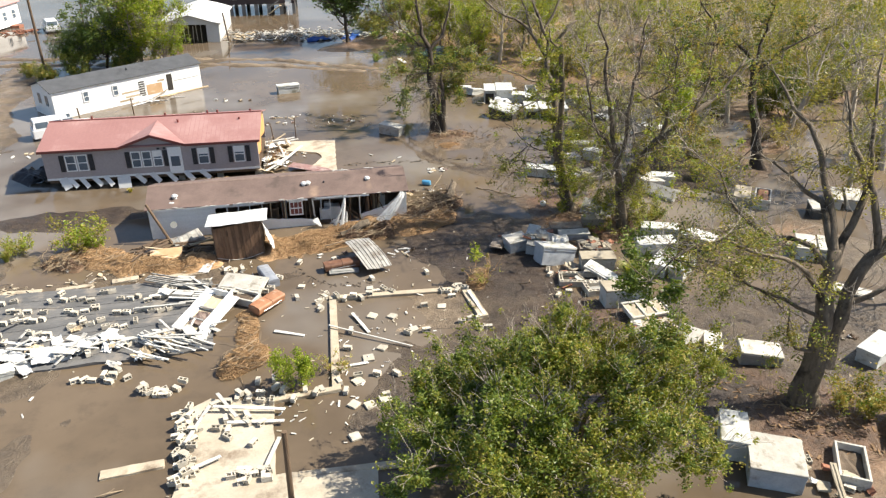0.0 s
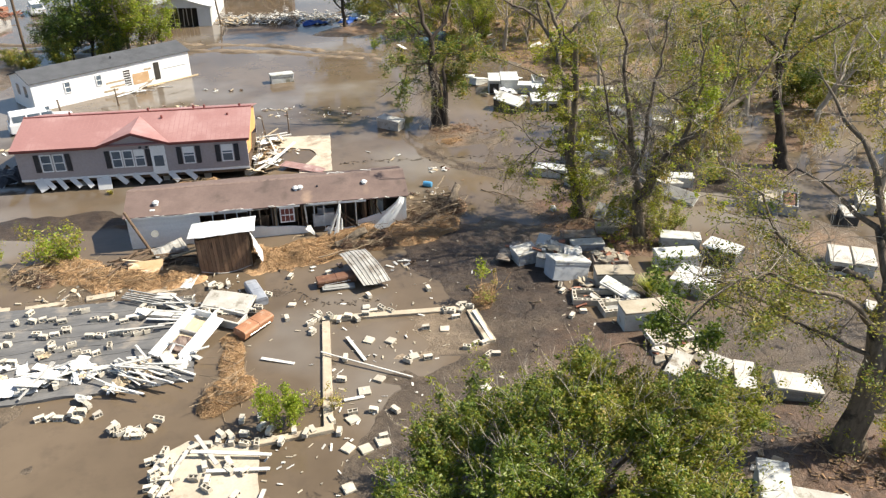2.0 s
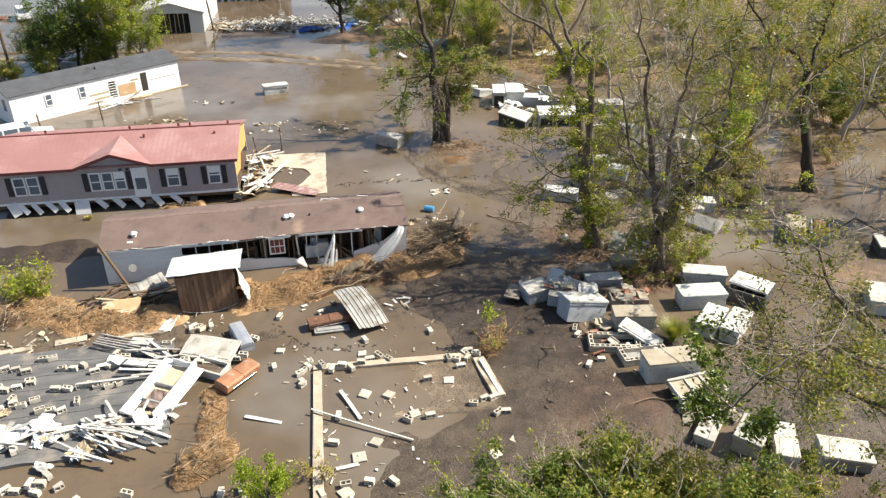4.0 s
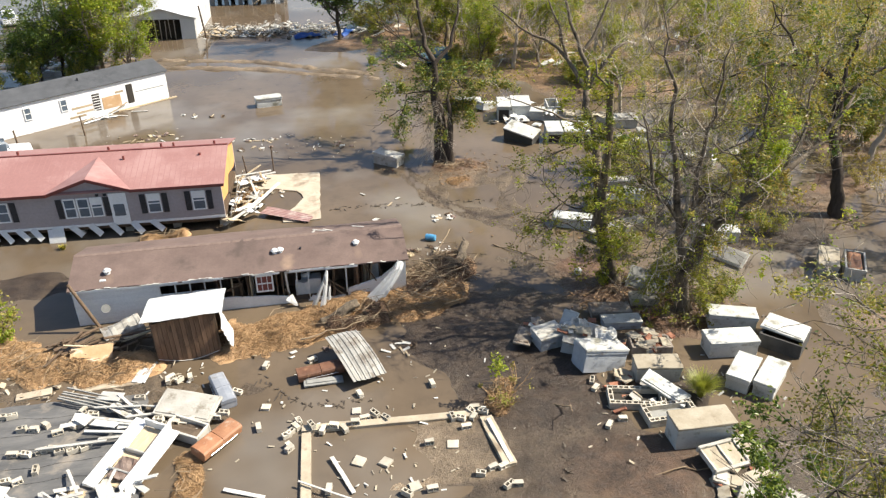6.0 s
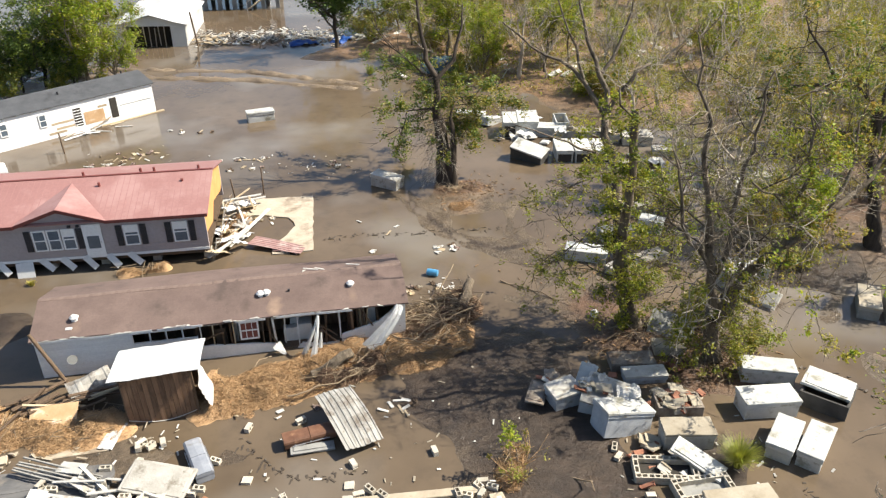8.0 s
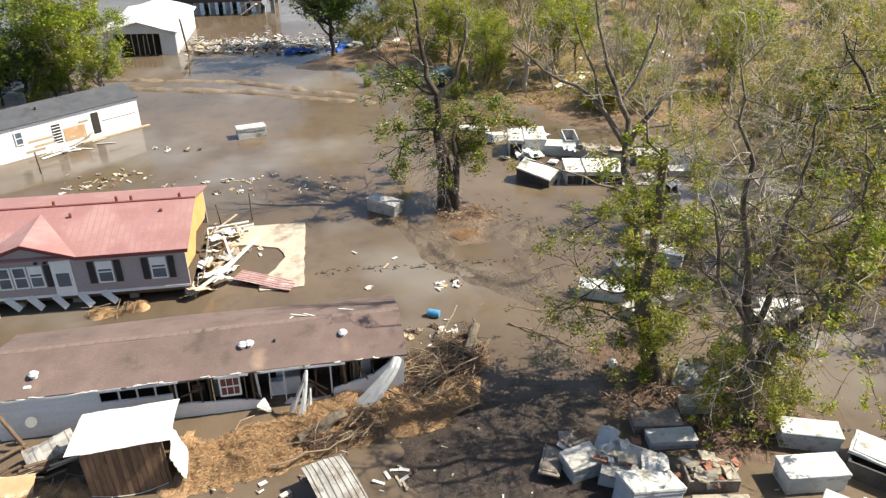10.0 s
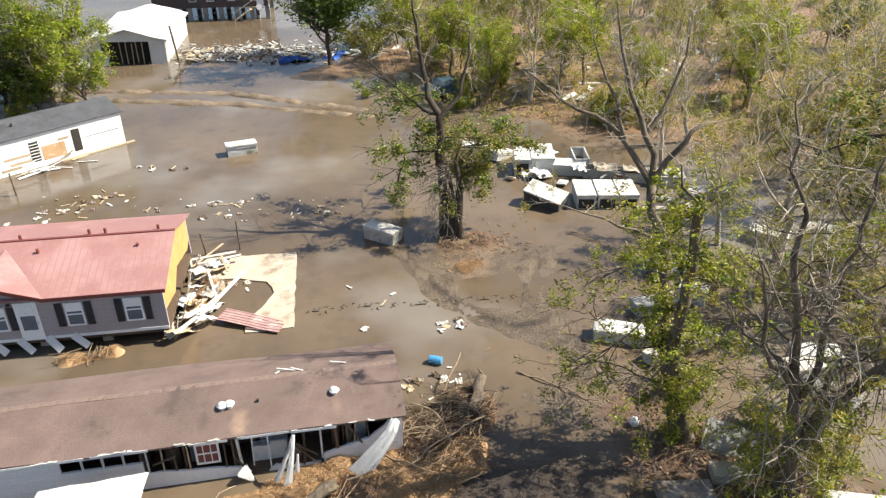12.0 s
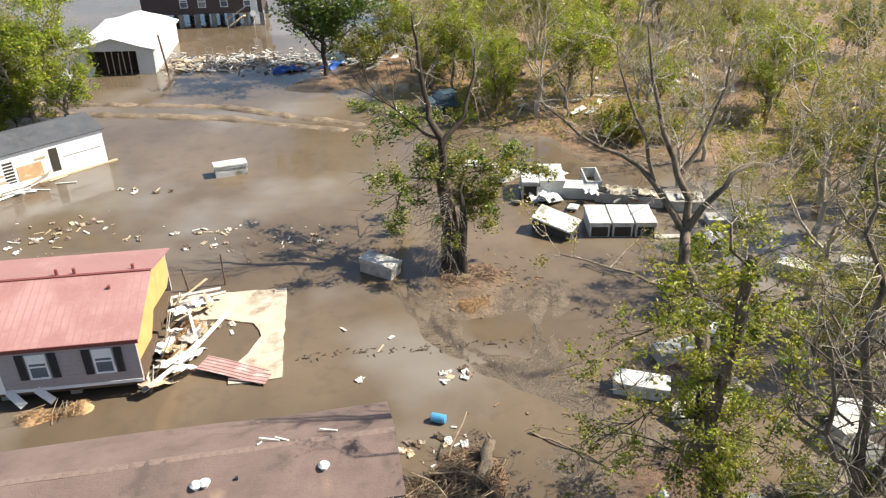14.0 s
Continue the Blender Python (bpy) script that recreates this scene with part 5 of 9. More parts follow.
for x, y, L, W, yaw, z, tilt, tone in ((13.3, 33.15, 1.9, 0.75, -44, 0.42, (8, 16), W_), (19.95, 35.95, 1.8, 1.5, -45, 0.66, (-5, 3), W_), (-0.05, 36.2, 1.6, 0.42, 5, 0.04, (3, 2), G_), (11.4, 37.15, 1.7, 0.95, -32, 0.6, (16, 6), P_), (10.75, 37.95, 1.3, 0.7, 50, 0.5, (0, -42), W_),
                                      (8.75, 37.75, 1.75, 0.75, 66, 0.2, (4, 10), M_CONC_R), (15.75, 41.1, 1.95, 1.25, -30, 0.35, (30, 8), G_), (12.4, 72.0, 2.3, 0.95, -15, 0.05, (0, 2), W_), (20.8, 43.0, 2.2, 0.9, -55, 0.35, (38, 0), P_),
                                      (14.8, 28.55, 1.1, 0.6, 20, 0.06, (0, 4), T_), (13.55, 28.85, 1.2, 0.55, 60, 0.1, (6, 8), P_), (14.05, 28.3, 1.0, 0.6, -30, 0.05, (2, 2), T_), (25.2, 29.8, 2.1, 0.9, -30, 0.1, (0, 5), P_),
                                      (15.4, 65.6, 1.3, 0.7, 30, 0.3, (20, 10), W_), (16.4, 64.6, 0.9, 0.6, 60, 0.1, (0, 6), W_), (20.6, 60.3, 1.8, 0.35, -8, 0.02, (0, 0), P_), (21.8, 61.4, 0.8, 0.6, 10, 0.03, (4, 4), P_), (16.2, 17.2, 2.3, 0.22, 68, 0.4, (0, 0), T_)):
    vault(x, y, L, W, 0.1, yaw, tone, None, tilt, "plate", z)


RB = random.Random(15)
RUBBLE = [link_mesh("rubble", worn_box(-a, -b, 0, a, b, c, 70 + k, 0.03, 0.01), t_) for k, (a, b, c, t_) in enumerate(((0.22, 0.12, 0.07, M_CONC), (0.3, 0.2, 0.06, M_CONC_T), (0.16, 0.12, 0.09, M_BRICKRED), (0.35, 0.1, 0.06, M_CONC_W), (0.25, 0.09, 0.05, M_BRICKRED)))]


def rubble(n, cx, cy, sx, sy, z, tall=0.15, kinds=(0, 1, 2, 3, 4)):
    for _ in range(n):
        ob = new("rubble", RUBBLE[RB.choice(kinds)])
        ob.matrix_basis = pose(cx + RB.gauss(0, sx), cy + RB.gauss(0, sy), z + RB.uniform(0, tall), RB.gauss(0, 15), RB.gauss(0, 15), RB.uniform(0, 180))
        tagged(ob, "broken piece of concrete from a smashed vault", "rubble", "rubble of broken vaults")


rubble(26, 13.9, 36.25, 0.5, 0.28, 0.32, 0.15, (2, 4, 1))
rubble(10, 11.1, 37.0, 0.6, 0.4, 0.75)
rubble(12, 14.2, 28.5, 0.7, 0.4, 0.02)
rubble(8, 12.4, 33.4, 0.5, 0.4, 0.02)
rubble(10, 15.9, 66.0, 1.2, 0.8, 0.05)
rubble(8, 19.9, 65.2, 0.8, 0.4, 0.3)
rubble(7, 12.0, 34.4, 0.4, 0.4, 0.02)
rubble(8, 16.6, 17.6, 0.5, 0.6, 0.05)
rubble(8, 9.6, 38.0, 0.6, 0.4, 0.1)


for k, (x, y, z, L_, yaw, tilt, tone) in enumerate(((11.0, 38.35, 0.65, 0.6, 40, (30, -20), M_BOARD), (11.3, 37.6, 0.75, 0.6, 10, (10, 20), M_BOARD), (9.6, 38.7, 0.1, 0.9, 70, (0, 5), M_CONC_R), (12.0, 36.6, 0.75, 0.9, -20, (14, -6), M_BOARD), (14.9, 38.6, 0.1, 0.8, 30, (5, 5), M_BRICKRED), (15.3, 65.9, 0.35, 1.4, 60, (20, 10), M_WHITE), (14.7, 66.2, 0.3, 1.1, 20, (30, -12), M_BOARD), (16.5, 68.2, 0.75, 1.2, 40, (10, 14), M_WHITE), (19.4, 65.3, 0.62, 1.6, -15, (6, 4), M_CONC_T), (21.2, 64.6, 0.62, 1.6, -20, (-5, 6), M_CONC_T), (23.0, 63.7, 0.72, 1.3, -10, (6, 0), M_CONC), (22.4, 59.2, 0.4, 1.2, 30, (10, 12), M_BOARD), (17.6, 65.3, 0.72, 0.9, 10, (12, 12), M_WHITE))):
    ob = new("torn_sheet", raw_mesh("torn_sheet", *crumpled(L_, L_ * 0.7, 0.2, k + 40, 7, 0.015), tone))
    ob.matrix_basis = pose(x, y, z, tilt[0], tilt[1], yaw)
    tagged(ob, "crumpled torn sheet lying on smashed vaults", "debris", "crumpled sheets")


def make_panel_tray():
    """A pale frame with three recessed panels, tipped over."""
    t = thing("grave_surround", pose(14.25, 29.5, 0.32, 14, 6, 15), "tipped pale concrete grave surround with three panels", "grave surround")
    for y in (-0.5, 0.5):
        part("rail", worn_box(-1.2, y - 0.06, -0.1, 1.2, y + 0.06, 0.12, 3), M_CONC, t)
    for x in (-1.14, -0.38, 0.38, 1.14):
        part("crossbar", worn_box(x - 0.05, -0.44, -0.09, x + 0.05, 0.44, 0.1, 4), M_CONC, t)
    for x in (-0.76, 0.0, 0.76):
        part("panel", worn_box(x - 0.33, -0.44, -0.08, x + 0.33, 0.44, 0.03, 5), M_CONC_T, t)
    part("prop_block", box(-0.9, -0.6, -0.4, -0.2, 0.3, -0.12, 0.02), M_CONC_G, t)


make_panel_tray()


# ---- caskets ----
def casket(x, y, z, yaw, tone, label, L=1.9, W=0.66, H=0.5, tilt=(0, 0)):
    c = thing("casket", pose(x, y, z, tilt[0], tilt[1], yaw), label, "casket")
    bm = prism(bmesh.new(), [(-W / 2 + 0.05, 0), (W / 2 - 0.05, 0), (W / 2, 0.08), (W / 2, H * 0.62), (-W / 2, H * 0.62), (-W / 2, 0.08)], -L / 2, L / 2)
    part("body", bm, tone, c, m=pose(0, 0, 0, 0, 0, 90))
    prof = [(-W / 2 - 0.02, H * 0.63), (W / 2 + 0.02, H * 0.63), (W / 2, H * 0.82), (W * 0.40, H * 0.95), (0, H), (-W * 0.40, H * 0.95), (-W / 2, H * 0.82)]
    for a, b_ in ((-L / 2 - 0.02, -0.01), (0.01, L / 2 + 0.02)):
        part("lid", prism(bmesh.new(), prof, a, b_), tone, c, m=pose(0, 0, 0, 0, 0, 90))
    for s in (-1, 1):
        bar = part("handle", tube(bmesh.new(), (-L * 0.36, s * (W / 2 + 0.05), H * 0.42), (L * 0.36, s * (W / 2 + 0.05), H * 0.42), 0.016, sides=6), M_CHROME, c)
        for k in (-0.3, 0.0, 0.3):
            part("bracket", box(L * k - 0.03, s * (W / 2 + 0.025) - 0.025, H * 0.4, L * k + 0.03, s * (W / 2 + 0.025) + 0.025, H * 0.46), M_CHROME, bar)
    return c


casket(-4.02, 36.05, 0.02, -69, M_SILVER, "silver-grey casket with chrome rails in the mud", L=1.85, W=0.62, H=0.45)
casket(-3.95, 33.1, 0.16, 52, M_CASKET, "rusted reddish casket with peeling finish", L=1.85, W=0.68, H=0.45, tilt=(9, 3))
casket(-0.15, 36.72, 0.05, 12, M_CASKET_D, "rusty brown casket under a tin sheet", L=1.9, W=0.6, H=0.42)
casket(26.65, 40.95, 0.28, 58, M_CASKET, "reddish casket inside an open vault", L=1.7, W=0.6, H=0.36)


# ---- loose sheets, boards and blocks ----
def sheet(x, y, z, L, W, yaw, tilt, tone, label, rib=0.12, bend=0.05, wear=0.04, seed=1, name="metal_sheet"):
    v, f = ribbed(L, W, rib, 0.03, 0.012, bend, seed, wear)
    ob = new(name, raw_mesh(name, v, f, tone))
    ob.matrix_basis = pose(x, y, z, tilt[0], tilt[1], yaw)
    return tagged(ob, label, "metal sheet")


sheet(1.32, 37.1, 0.58, 1.5, 2.9, 23, (9, 5), M_TIN, "weathered grey corrugated tin sheet over a casket", 0.19, 0.14, 0.08, 2)
sheet(-2.0, 52.0, 0.16, 1.0, 2.9, 66, (4, 3), M_TIN_R, "faded red ribbed roofing sheet on a slab", 0.2, 0.03, 0.03, 3)
sheet(-1.3, 51.5, 0.11, 0.7, 1.6, 70, (0, 2), M_TIN_R, "faded red ribbed roofing sheet on a slab", 0.2, 0.03, 0.03, 4)
sheet(-7.4, 38.0, 0.09, 0.55, 1.4, -12, (0, 3), M_TIN_W, "strip of white sheet metal in the mud", 0.2, 0.02, 0.04, 5)
sheet(-8.75, 40.75, 0.5, 1.7, 1.0, 28, (24, -6), M_TIN, "buckled grey-green roofing sheet against the trailer", 0.5, 0.1, 0.25, 6)
sheet(-13.2, 30.2, 0.3, 1.6, 1.0, 20, (12, 10), M_TIN_W, "crumpled white sheet metal on black felt", 0.4, 0.1, 0.1, 7)
sheet(-15.3, 30.4, 0.3, 2.0, 1.0, -10, (-10, 8), M_TIN_W, "crumpled white sheet metal on black felt", 0.4, 0.1, 0.1, 8)
sheet(-12.0, 30.9, 0.25, 1.5, 0.8, 60, (10, 14), M_TIN_W, "crumpled white sheet metal on black felt", 0.4, 0.1, 0.1, 9)

for k, (x, y, yaw, tx, ty) in enumerate(((-20.6, 53.4, 20, 22, -8), (-20.0, 54.4, 70, -18, 16), (-21.2, 52.6, -30, 12, 14), (-20.3, 52.3, 100, 26, 6))):
    sheet(x, y, 0.3 + 0.12 * k, 1.5, 1.3, yaw, (tx, ty), M_SHUTTER, "crumpled dark sheet heaped beside the house", 0.5, 0.15, 0.25, 20 + k)

felt = thing("roofing_felt", pose(0, 0, 0), "wrinkled black roofing felt deck covered with debris", "roofing felt")
FN, BANDS = 60, 8
for band in range(BANDS):
    verts, faces = [], []
    rows = 7
    for lay in (0, 1):
        for j in range(rows + 1):
            for i in range(FN + 1):
                u, v_ = i / FN, (band + j / rows * 1.03) / BANDS
                left, right = -19.5 + 1.2 * v_, -6.2 - 0.9 * v_
                y = 28.9 + 0.9 * u + (7.6 - 0.9 * u) * v_ + 0.15 * noise.noise((u * 9, v_ * 9, 2))
                x = left + (right - left) * u + 0.2 * noise.noise((u * 7, v_ * 7, 5)) + 0.12 * noise.noise((band * 3.7, u * 2, 1))
                z = 0.10 + 0.05 * noise.noise((x * 0.9, y * 1.6, 0.2)) + 0.03 * noise.noise((x * 2.2, y * 5, 0.7)) + 0.018 * (1 - j / rows)
                verts.append((x, y, z if lay == 0 else z - 0.14))
    w, q = FN + 1, (FN + 1) * (rows + 1)
    for j in range(rows):
        for i in range(FN):
            a = j * w + i
            faces += [(a, a + 1, a + w + 1, a + w), (q + a, q + a + w, q + a + w + 1, q + a + 1)]
    for i in range(FN):
        faces += [(i + 1, i, q + i, q + i + 1), (rows * w + i, rows * w + i + 1, q + rows * w + i + 1, q + rows * w + i)]
    for j in range(rows):
        faces += [(j * w, (j + 1) * w, q + (j + 1) * w, q + j * w), ((j + 1) * w - 1, q + (j + 1) * w - 1, q + (j + 2) * w - 1, (j + 2) * w - 1)]
    part("strip", raw_mesh("strip", verts, faces, M_FELT), None, felt)


def block_mesh(name, chip, seed):
    """A concrete block, 39 x 19 x 19 cm, with two hollow cells."""
    bm = bmesh.new()
    L, W, H, t = 0.39, 0.19, 0.19, 0.033
    xs = (-L / 2, -L / 2 + t, -t / 2, t / 2, L / 2 - t, L / 2)
    add_box(bm, -L / 2, -W / 2, 0, L / 2, -W / 2 + t, H)
    add_box(bm, -L / 2, W / 2 - t, 0, L / 2, W / 2, H)
    for a, b_ in ((0, 1), (2, 3), (4, 5)):
        add_box(bm, xs[a], -W / 2 + t, 0, xs[b_], W / 2 - t, H - 0.001)
    r = random.Random(seed)
    for v in bm.verts:
        v.co += Vector((r.uniform(-1, 1), r.uniform(-1, 1), 0)) * chip
        if chip > 0.01 and v.co.x > 0.1:
            v.co.x -= chip * 3
    return link_mesh(name, bm, M_BLOCK)


BLOCKS = [block_mesh("concrete_block", 0.004, 1), block_mesh("concrete_block", 0.006, 2), block_mesh("concrete_block", 0.02, 3)]
BR = random.Random(77)


def block_tray(x, y, L, W, yaw, tone, fill, courses=2, tilt=(0, 0)):
    """A burial box laid of hollow blocks, whose open cells show on its rim."""
    v = thing("burial_vault", pose(x, y, -0.05, tilt[0], tilt[1], yaw), "open burial vault laid of hollow blocks, without its lid", "burial vault", "burial vaults washed out of their graves")
    part("floor", worn_box(-L / 2 + 0.1, -W / 2 + 0.1, 0, L / 2 - 0.1, W / 2 - 0.1, 0.16, 5, 0.02), fill, v, "floor inside the vault")
    for c in range(courses):
        n = int(L / 0.4)
        for k in range(n):
            for s in (-1, 1):
                part("block", BLOCKS[(k + c) % 2], None, v, m=pose(-L / 2 + L / n * (k + 0.5), s * (W / 2 - 0.095), c * 0.195 + 0.002, 0, 0, 180 * (k % 2)) @ Matrix.Scale(L / n / 0.395, 4, (1, 0, 0)))
        n = max(1, int((W - 0.38) / 0.4))
        for k in range(n):
            for s in (-1, 1):
                part("block", BLOCKS[k % 2], None, v, m=pose(s * (L / 2 - 0.095), -W / 2 + 0.19 + (W - 0.38) / n * (k + 0.5), c * 0.195, 0, 0, 90) @ Matrix.Scale((W - 0.38) / n / 0.395, 4, (1, 0, 0)))
    return v


# The first floor's near-black fill puts the shade of the hollow into its colour.
block_tray(12.1, 33.1, 2.2, 1.05, -12, M_CONC_G, M_DARK, 2, (2, 0))
block_tray(13.05, 32.05, 2.05, 0.98, 2, M_CONC, M_CONC_G, 2)


def block(x, y, z, yaw=None, up=None, group="loose concrete blocks"):
    ob = new("concrete_block", BR.choice(BLOCKS))
    up = up if up is not None else BR.choice((0, 0, 90, 90, 90))
    m = pose(x, y, z, 0, 0, BR.uniform(0, 180) if yaw is None else yaw)
    ob.matrix_basis = m @ (pose(0, 0.0, 0.095, 90) @ pose(0, 0, -0.095) if up else pose(0, 0, 0, BR.uniform(-8, 8), BR.uniform(-8, 8)))
    return tagged(ob, "grey-tan hollow concrete block lying loose", "concrete block", group)


def scatter(n, x0, x1, y0, y1, z, yaw=None, spread=180):
    for _ in range(n):
        block(BR.uniform(x0, x1), BR.uniform(y0, y1), z, None if yaw is None else yaw + BR.uniform(-spread, spread))


# rows of blocks on the felt
for x, y, n in ((-15.8, 34.6, 3), (-13.2, 35.2, 4), (-11.9, 35.6, 2), (-12.8, 34.0, 4), (-10.6, 34.9, 3), (-15.2, 33.4, 5), (-12.2, 32.8, 4), (-10.3, 33.5, 4), (-9.3, 34.7, 3), (-16.8, 35.4, 3), (-8.9, 33.4, 3), (-14.2, 32.3, 3), (-10.8, 32.3, 3), (-16.6, 32.3, 4), (-8.2, 35.6, 3)):
    for k in range(n):
        block(x + 0.43 * k - 0.2 * n + BR.uniform(-0.08, 0.08), y + BR.gauss(0, 0.12), 0.13, BR.gauss(0, 22), BR.choice((90, 90, 0)))
scatter(16, -17, -7.2, 29.6, 36, 0.13)
# little heaps in the mud west of the slab
for cx, cy, n in ((-10.4, 28.3, 11), (-7.9, 26.9, 13)):
    for k in range(n):
        block(cx + BR.gauss(0, 0.55), cy + BR.gauss(0, 0.2), 0.0 if k < n - 3 else 0.19)
# broken wall along the slab edge
for k in range(46):
    f = k / 46
    block(-6.7 + 0.5 * f + BR.gauss(0, 0.22), 25.4 - 4.3 * f, 0.05 + (0.19 if k % 5 == 0 else 0.0))
for k in range(10):
    block(-5.6 + 0.45 * k, 25.75 + BR.gauss(0, 0.2), 0.12)
scatter(12, -5.6, -3.4, 21.3, 25.0, 0.1)
scatter(9, -4.6, -3.2, 21.0, 22.2, 0.1)
# round the strip footing
for k in range(8):
    block(-0.5 + 0.4 * k, 33.45 + BR.gauss(0, 0.25), 0.05 if k % 2 else 0.15)
for k in range(7):
    block(4.6 + BR.uniform(0, 1.5), 33.0 + BR.gauss(0, 0.35), 0.05)
scatter(4, -0.3, 5.8, 29.6, 33.0, 0.03)
scatter(5, 5.2, 6.6, 29.4, 30.6, 0.05)
scatter(9, -1.6, 2.0, 25.2, 29.0, 0.03)
scatter(6, -3.5, 4.6, 33.8, 38.0, 0.0)
scatter(6, -1.6, -1.0, 32.4, 34.2, 0.0)
scatter(8, -4.8, -2.6, 25.8, 27.2, 0.0)
scatter(7, -7.5, -5.2, 36.2, 37.4, 0.05)
scatter(5, 10.5, 12.2, 31.6, 34.6, 0.0)
scatter(6, 15.2, 17.0, 17.0, 20.0, 0.05)


def board_mesh(name, L, W, H, tone, seed):
    bm = worn_box(-L / 2, -W / 2, 0, L / 2, W / 2, H, seed, 0.006, 0.004) if L < 3 else box(-L / 2, -W / 2, 0, L / 2, W / 2, H, 0.004)
    return link_mesh(name, bm, tone)


BOARDS_W = [board_mesh("board", L, W, H, M_BOARD, k) for k, (L, W, H) in enumerate(((1.2, 0.14, 0.03), (1.8, 0.10, 0.04), (0.8, 0.22, 0.03), (2.4, 0.12, 0.04), (0.6, 0.4, 0.03), (1.0, 0.5, 0.03)))]
BOARDS_B = [board_mesh("board", L, W, H, M_LUMBER, k + 9) for k, (L, W, H) in enumerate(((1.3, 0.12, 0.04), (2.2, 0.10, 0.05), (0.7, 0.25, 0.03), (3.2, 0.12, 0.05)))]


THIN, THIN2 = board_mesh("board", 2.1, 0.07, 0.035, M_BOARD, 31), board_mesh("board", 1.5, 0.06, 0.035, M_BOARD, 32)


def board(x, y, z, yaw, tilt=(0, 0), mesh=None, label="splintered white painted board among storm debris"):
    ob = new("board", mesh or BR.choice(BOARDS_W))
    ob.matrix_basis = pose(x, y, z, tilt[0], tilt[1], yaw)
    return tagged(ob, label, "board", "storm-strewn boards")


RAW = "raw tan timber board torn from a house"
for k in range(34):
    cx = BR.choice((-14.5, -12.2, -10.2, -8.6, -7.6))
    board(cx + BR.gauss(0, 0.9), 30.6 + (cx + 14) * 0.05 + BR.gauss(0, 0.55), 0.17 + BR.uniform(0, 0.35), BR.gauss(25 if cx < -9 else -35, 38), (BR.gauss(0, 9), BR.gauss(0, 9)))
for k in range(14):
    board(-16.8 + BR.gauss(0, 1.2), 31.0 + BR.gauss(0, 0.8), 0.2 + BR.uniform(0, 0.3), BR.uniform(0, 180), (BR.gauss(0, 12), BR.gauss(0, 12)))
for k in range(22):
    board(-8.3 + BR.gauss(0, 0.7), 30.2 + BR.gauss(0, 0.45), 0.2 + 0.02 * k, -28 + BR.gauss(0, 12), (BR.gauss(0, 4), BR.gauss(0, 6)), BR.choice((THIN, THIN2, BOARDS_W[1])))
for k in range(16):
    board(BR.uniform(-9.5, -6.5), BR.uniform(33.5, 36.6), 0.2 + BR.uniform(0, 0.3), BR.uniform(-50, 10), (BR.gauss(0, 8), BR.gauss(0, 8)))
for k in range(5):
    board(-8.9 + 0.07 * k, 35.75 + 0.12 * k, 0.3 + 0.03 * k, -22 + BR.uniform(-3, 3), (0, 2), board_mesh("pole", 3.2, 0.06, 0.06, M_TIN, 40 + k), "thin grey metal pole on the debris heap")
for x, y, L, yaw, z in ((0.55, 30.9, 1.9, -68, 0.08), (0.9, 29.6, 4.3, -30, 0.16), (-2.8, 30.6, 1.5, -21, 0.03), (-4.2, 25.0, 2.9, -10, 0.28), (-3.9, 24.2, 2.2, -4, 0.2), (-6.1, 24.3, 2.3, 74, 0.3), (-5.1, 25.3, 1.8, -60, 0.3), (-3.2, 22.2, 2.0, 75, 0.2), (-5.9, 21.9, 2.0, 30, 0.25),
                       (0.3, 27.6, 0.8, 10, 0.04), (6.3, 31.6, 2.3, -80, 0.22)):
    board(x, y, z, yaw, (1, 2), board_mesh("board", L, 0.15 if L < 4 else 0.07, 0.04, M_BOARD, int(L * 100)), "long pale timber board lying across the footing")
for k in range(9):
    board(BR.uniform(-4.9, -3.4), BR.uniform(51.4, 58.4), 0.12 + BR.uniform(0, 0.4), BR.gauss(55, 40), (BR.gauss(0, 8), BR.gauss(-6, 10)), BR.choice(BOARDS_W[:4] + BOARDS_B), BR.choice(("splintered white painted board among storm debris", RAW)))
for x, y, yaw, L in ((-3.5, 54.0, 62, 4.2), (-4.3, 52.6, 58, 3.0), (-4.6, 52.0, 50, 2.6), (-4.4, 58.0, 4, 2.6), (-3.9, 57.6, 8, 2.2)):
    board(x, y, 0.35, yaw, (3, -5), board_mesh("board", L, 0.2, 0.05, M_BOARD, int(L * 70)), "long white board leaning off the torn house")
BOARDS_D = [board_mesh("board", L, W, H, M_OLDWOOD, k + 19) for k, (L, W, H) in enumerate(((1.3, 0.12, 0.05), (2.2, 0.10, 0.06), (0.9, 0.2, 0.04), (2.8, 0.12, 0.06)))]
for k in range(22):
    board(BR.uniform(-11.4, -7.6), BR.uniform(39.3, 40.8), 0.2 + BR.uniform(0, 0.45), BR.gauss(24, 16), (BR.gauss(0, 9), BR.gauss(0, 9)), BR.choice(BOARDS_D) if k % 6 else BOARDS_B[1], "dark broken timber wedged against the trailer" if k % 6 else RAW)
board(-9.7, 39.0, 0.42, 4, (20, 0), board_mesh("plywood", 1.7, 1.1, 0.03, M_SHEATH, 90), "tan plywood sheet on straw")


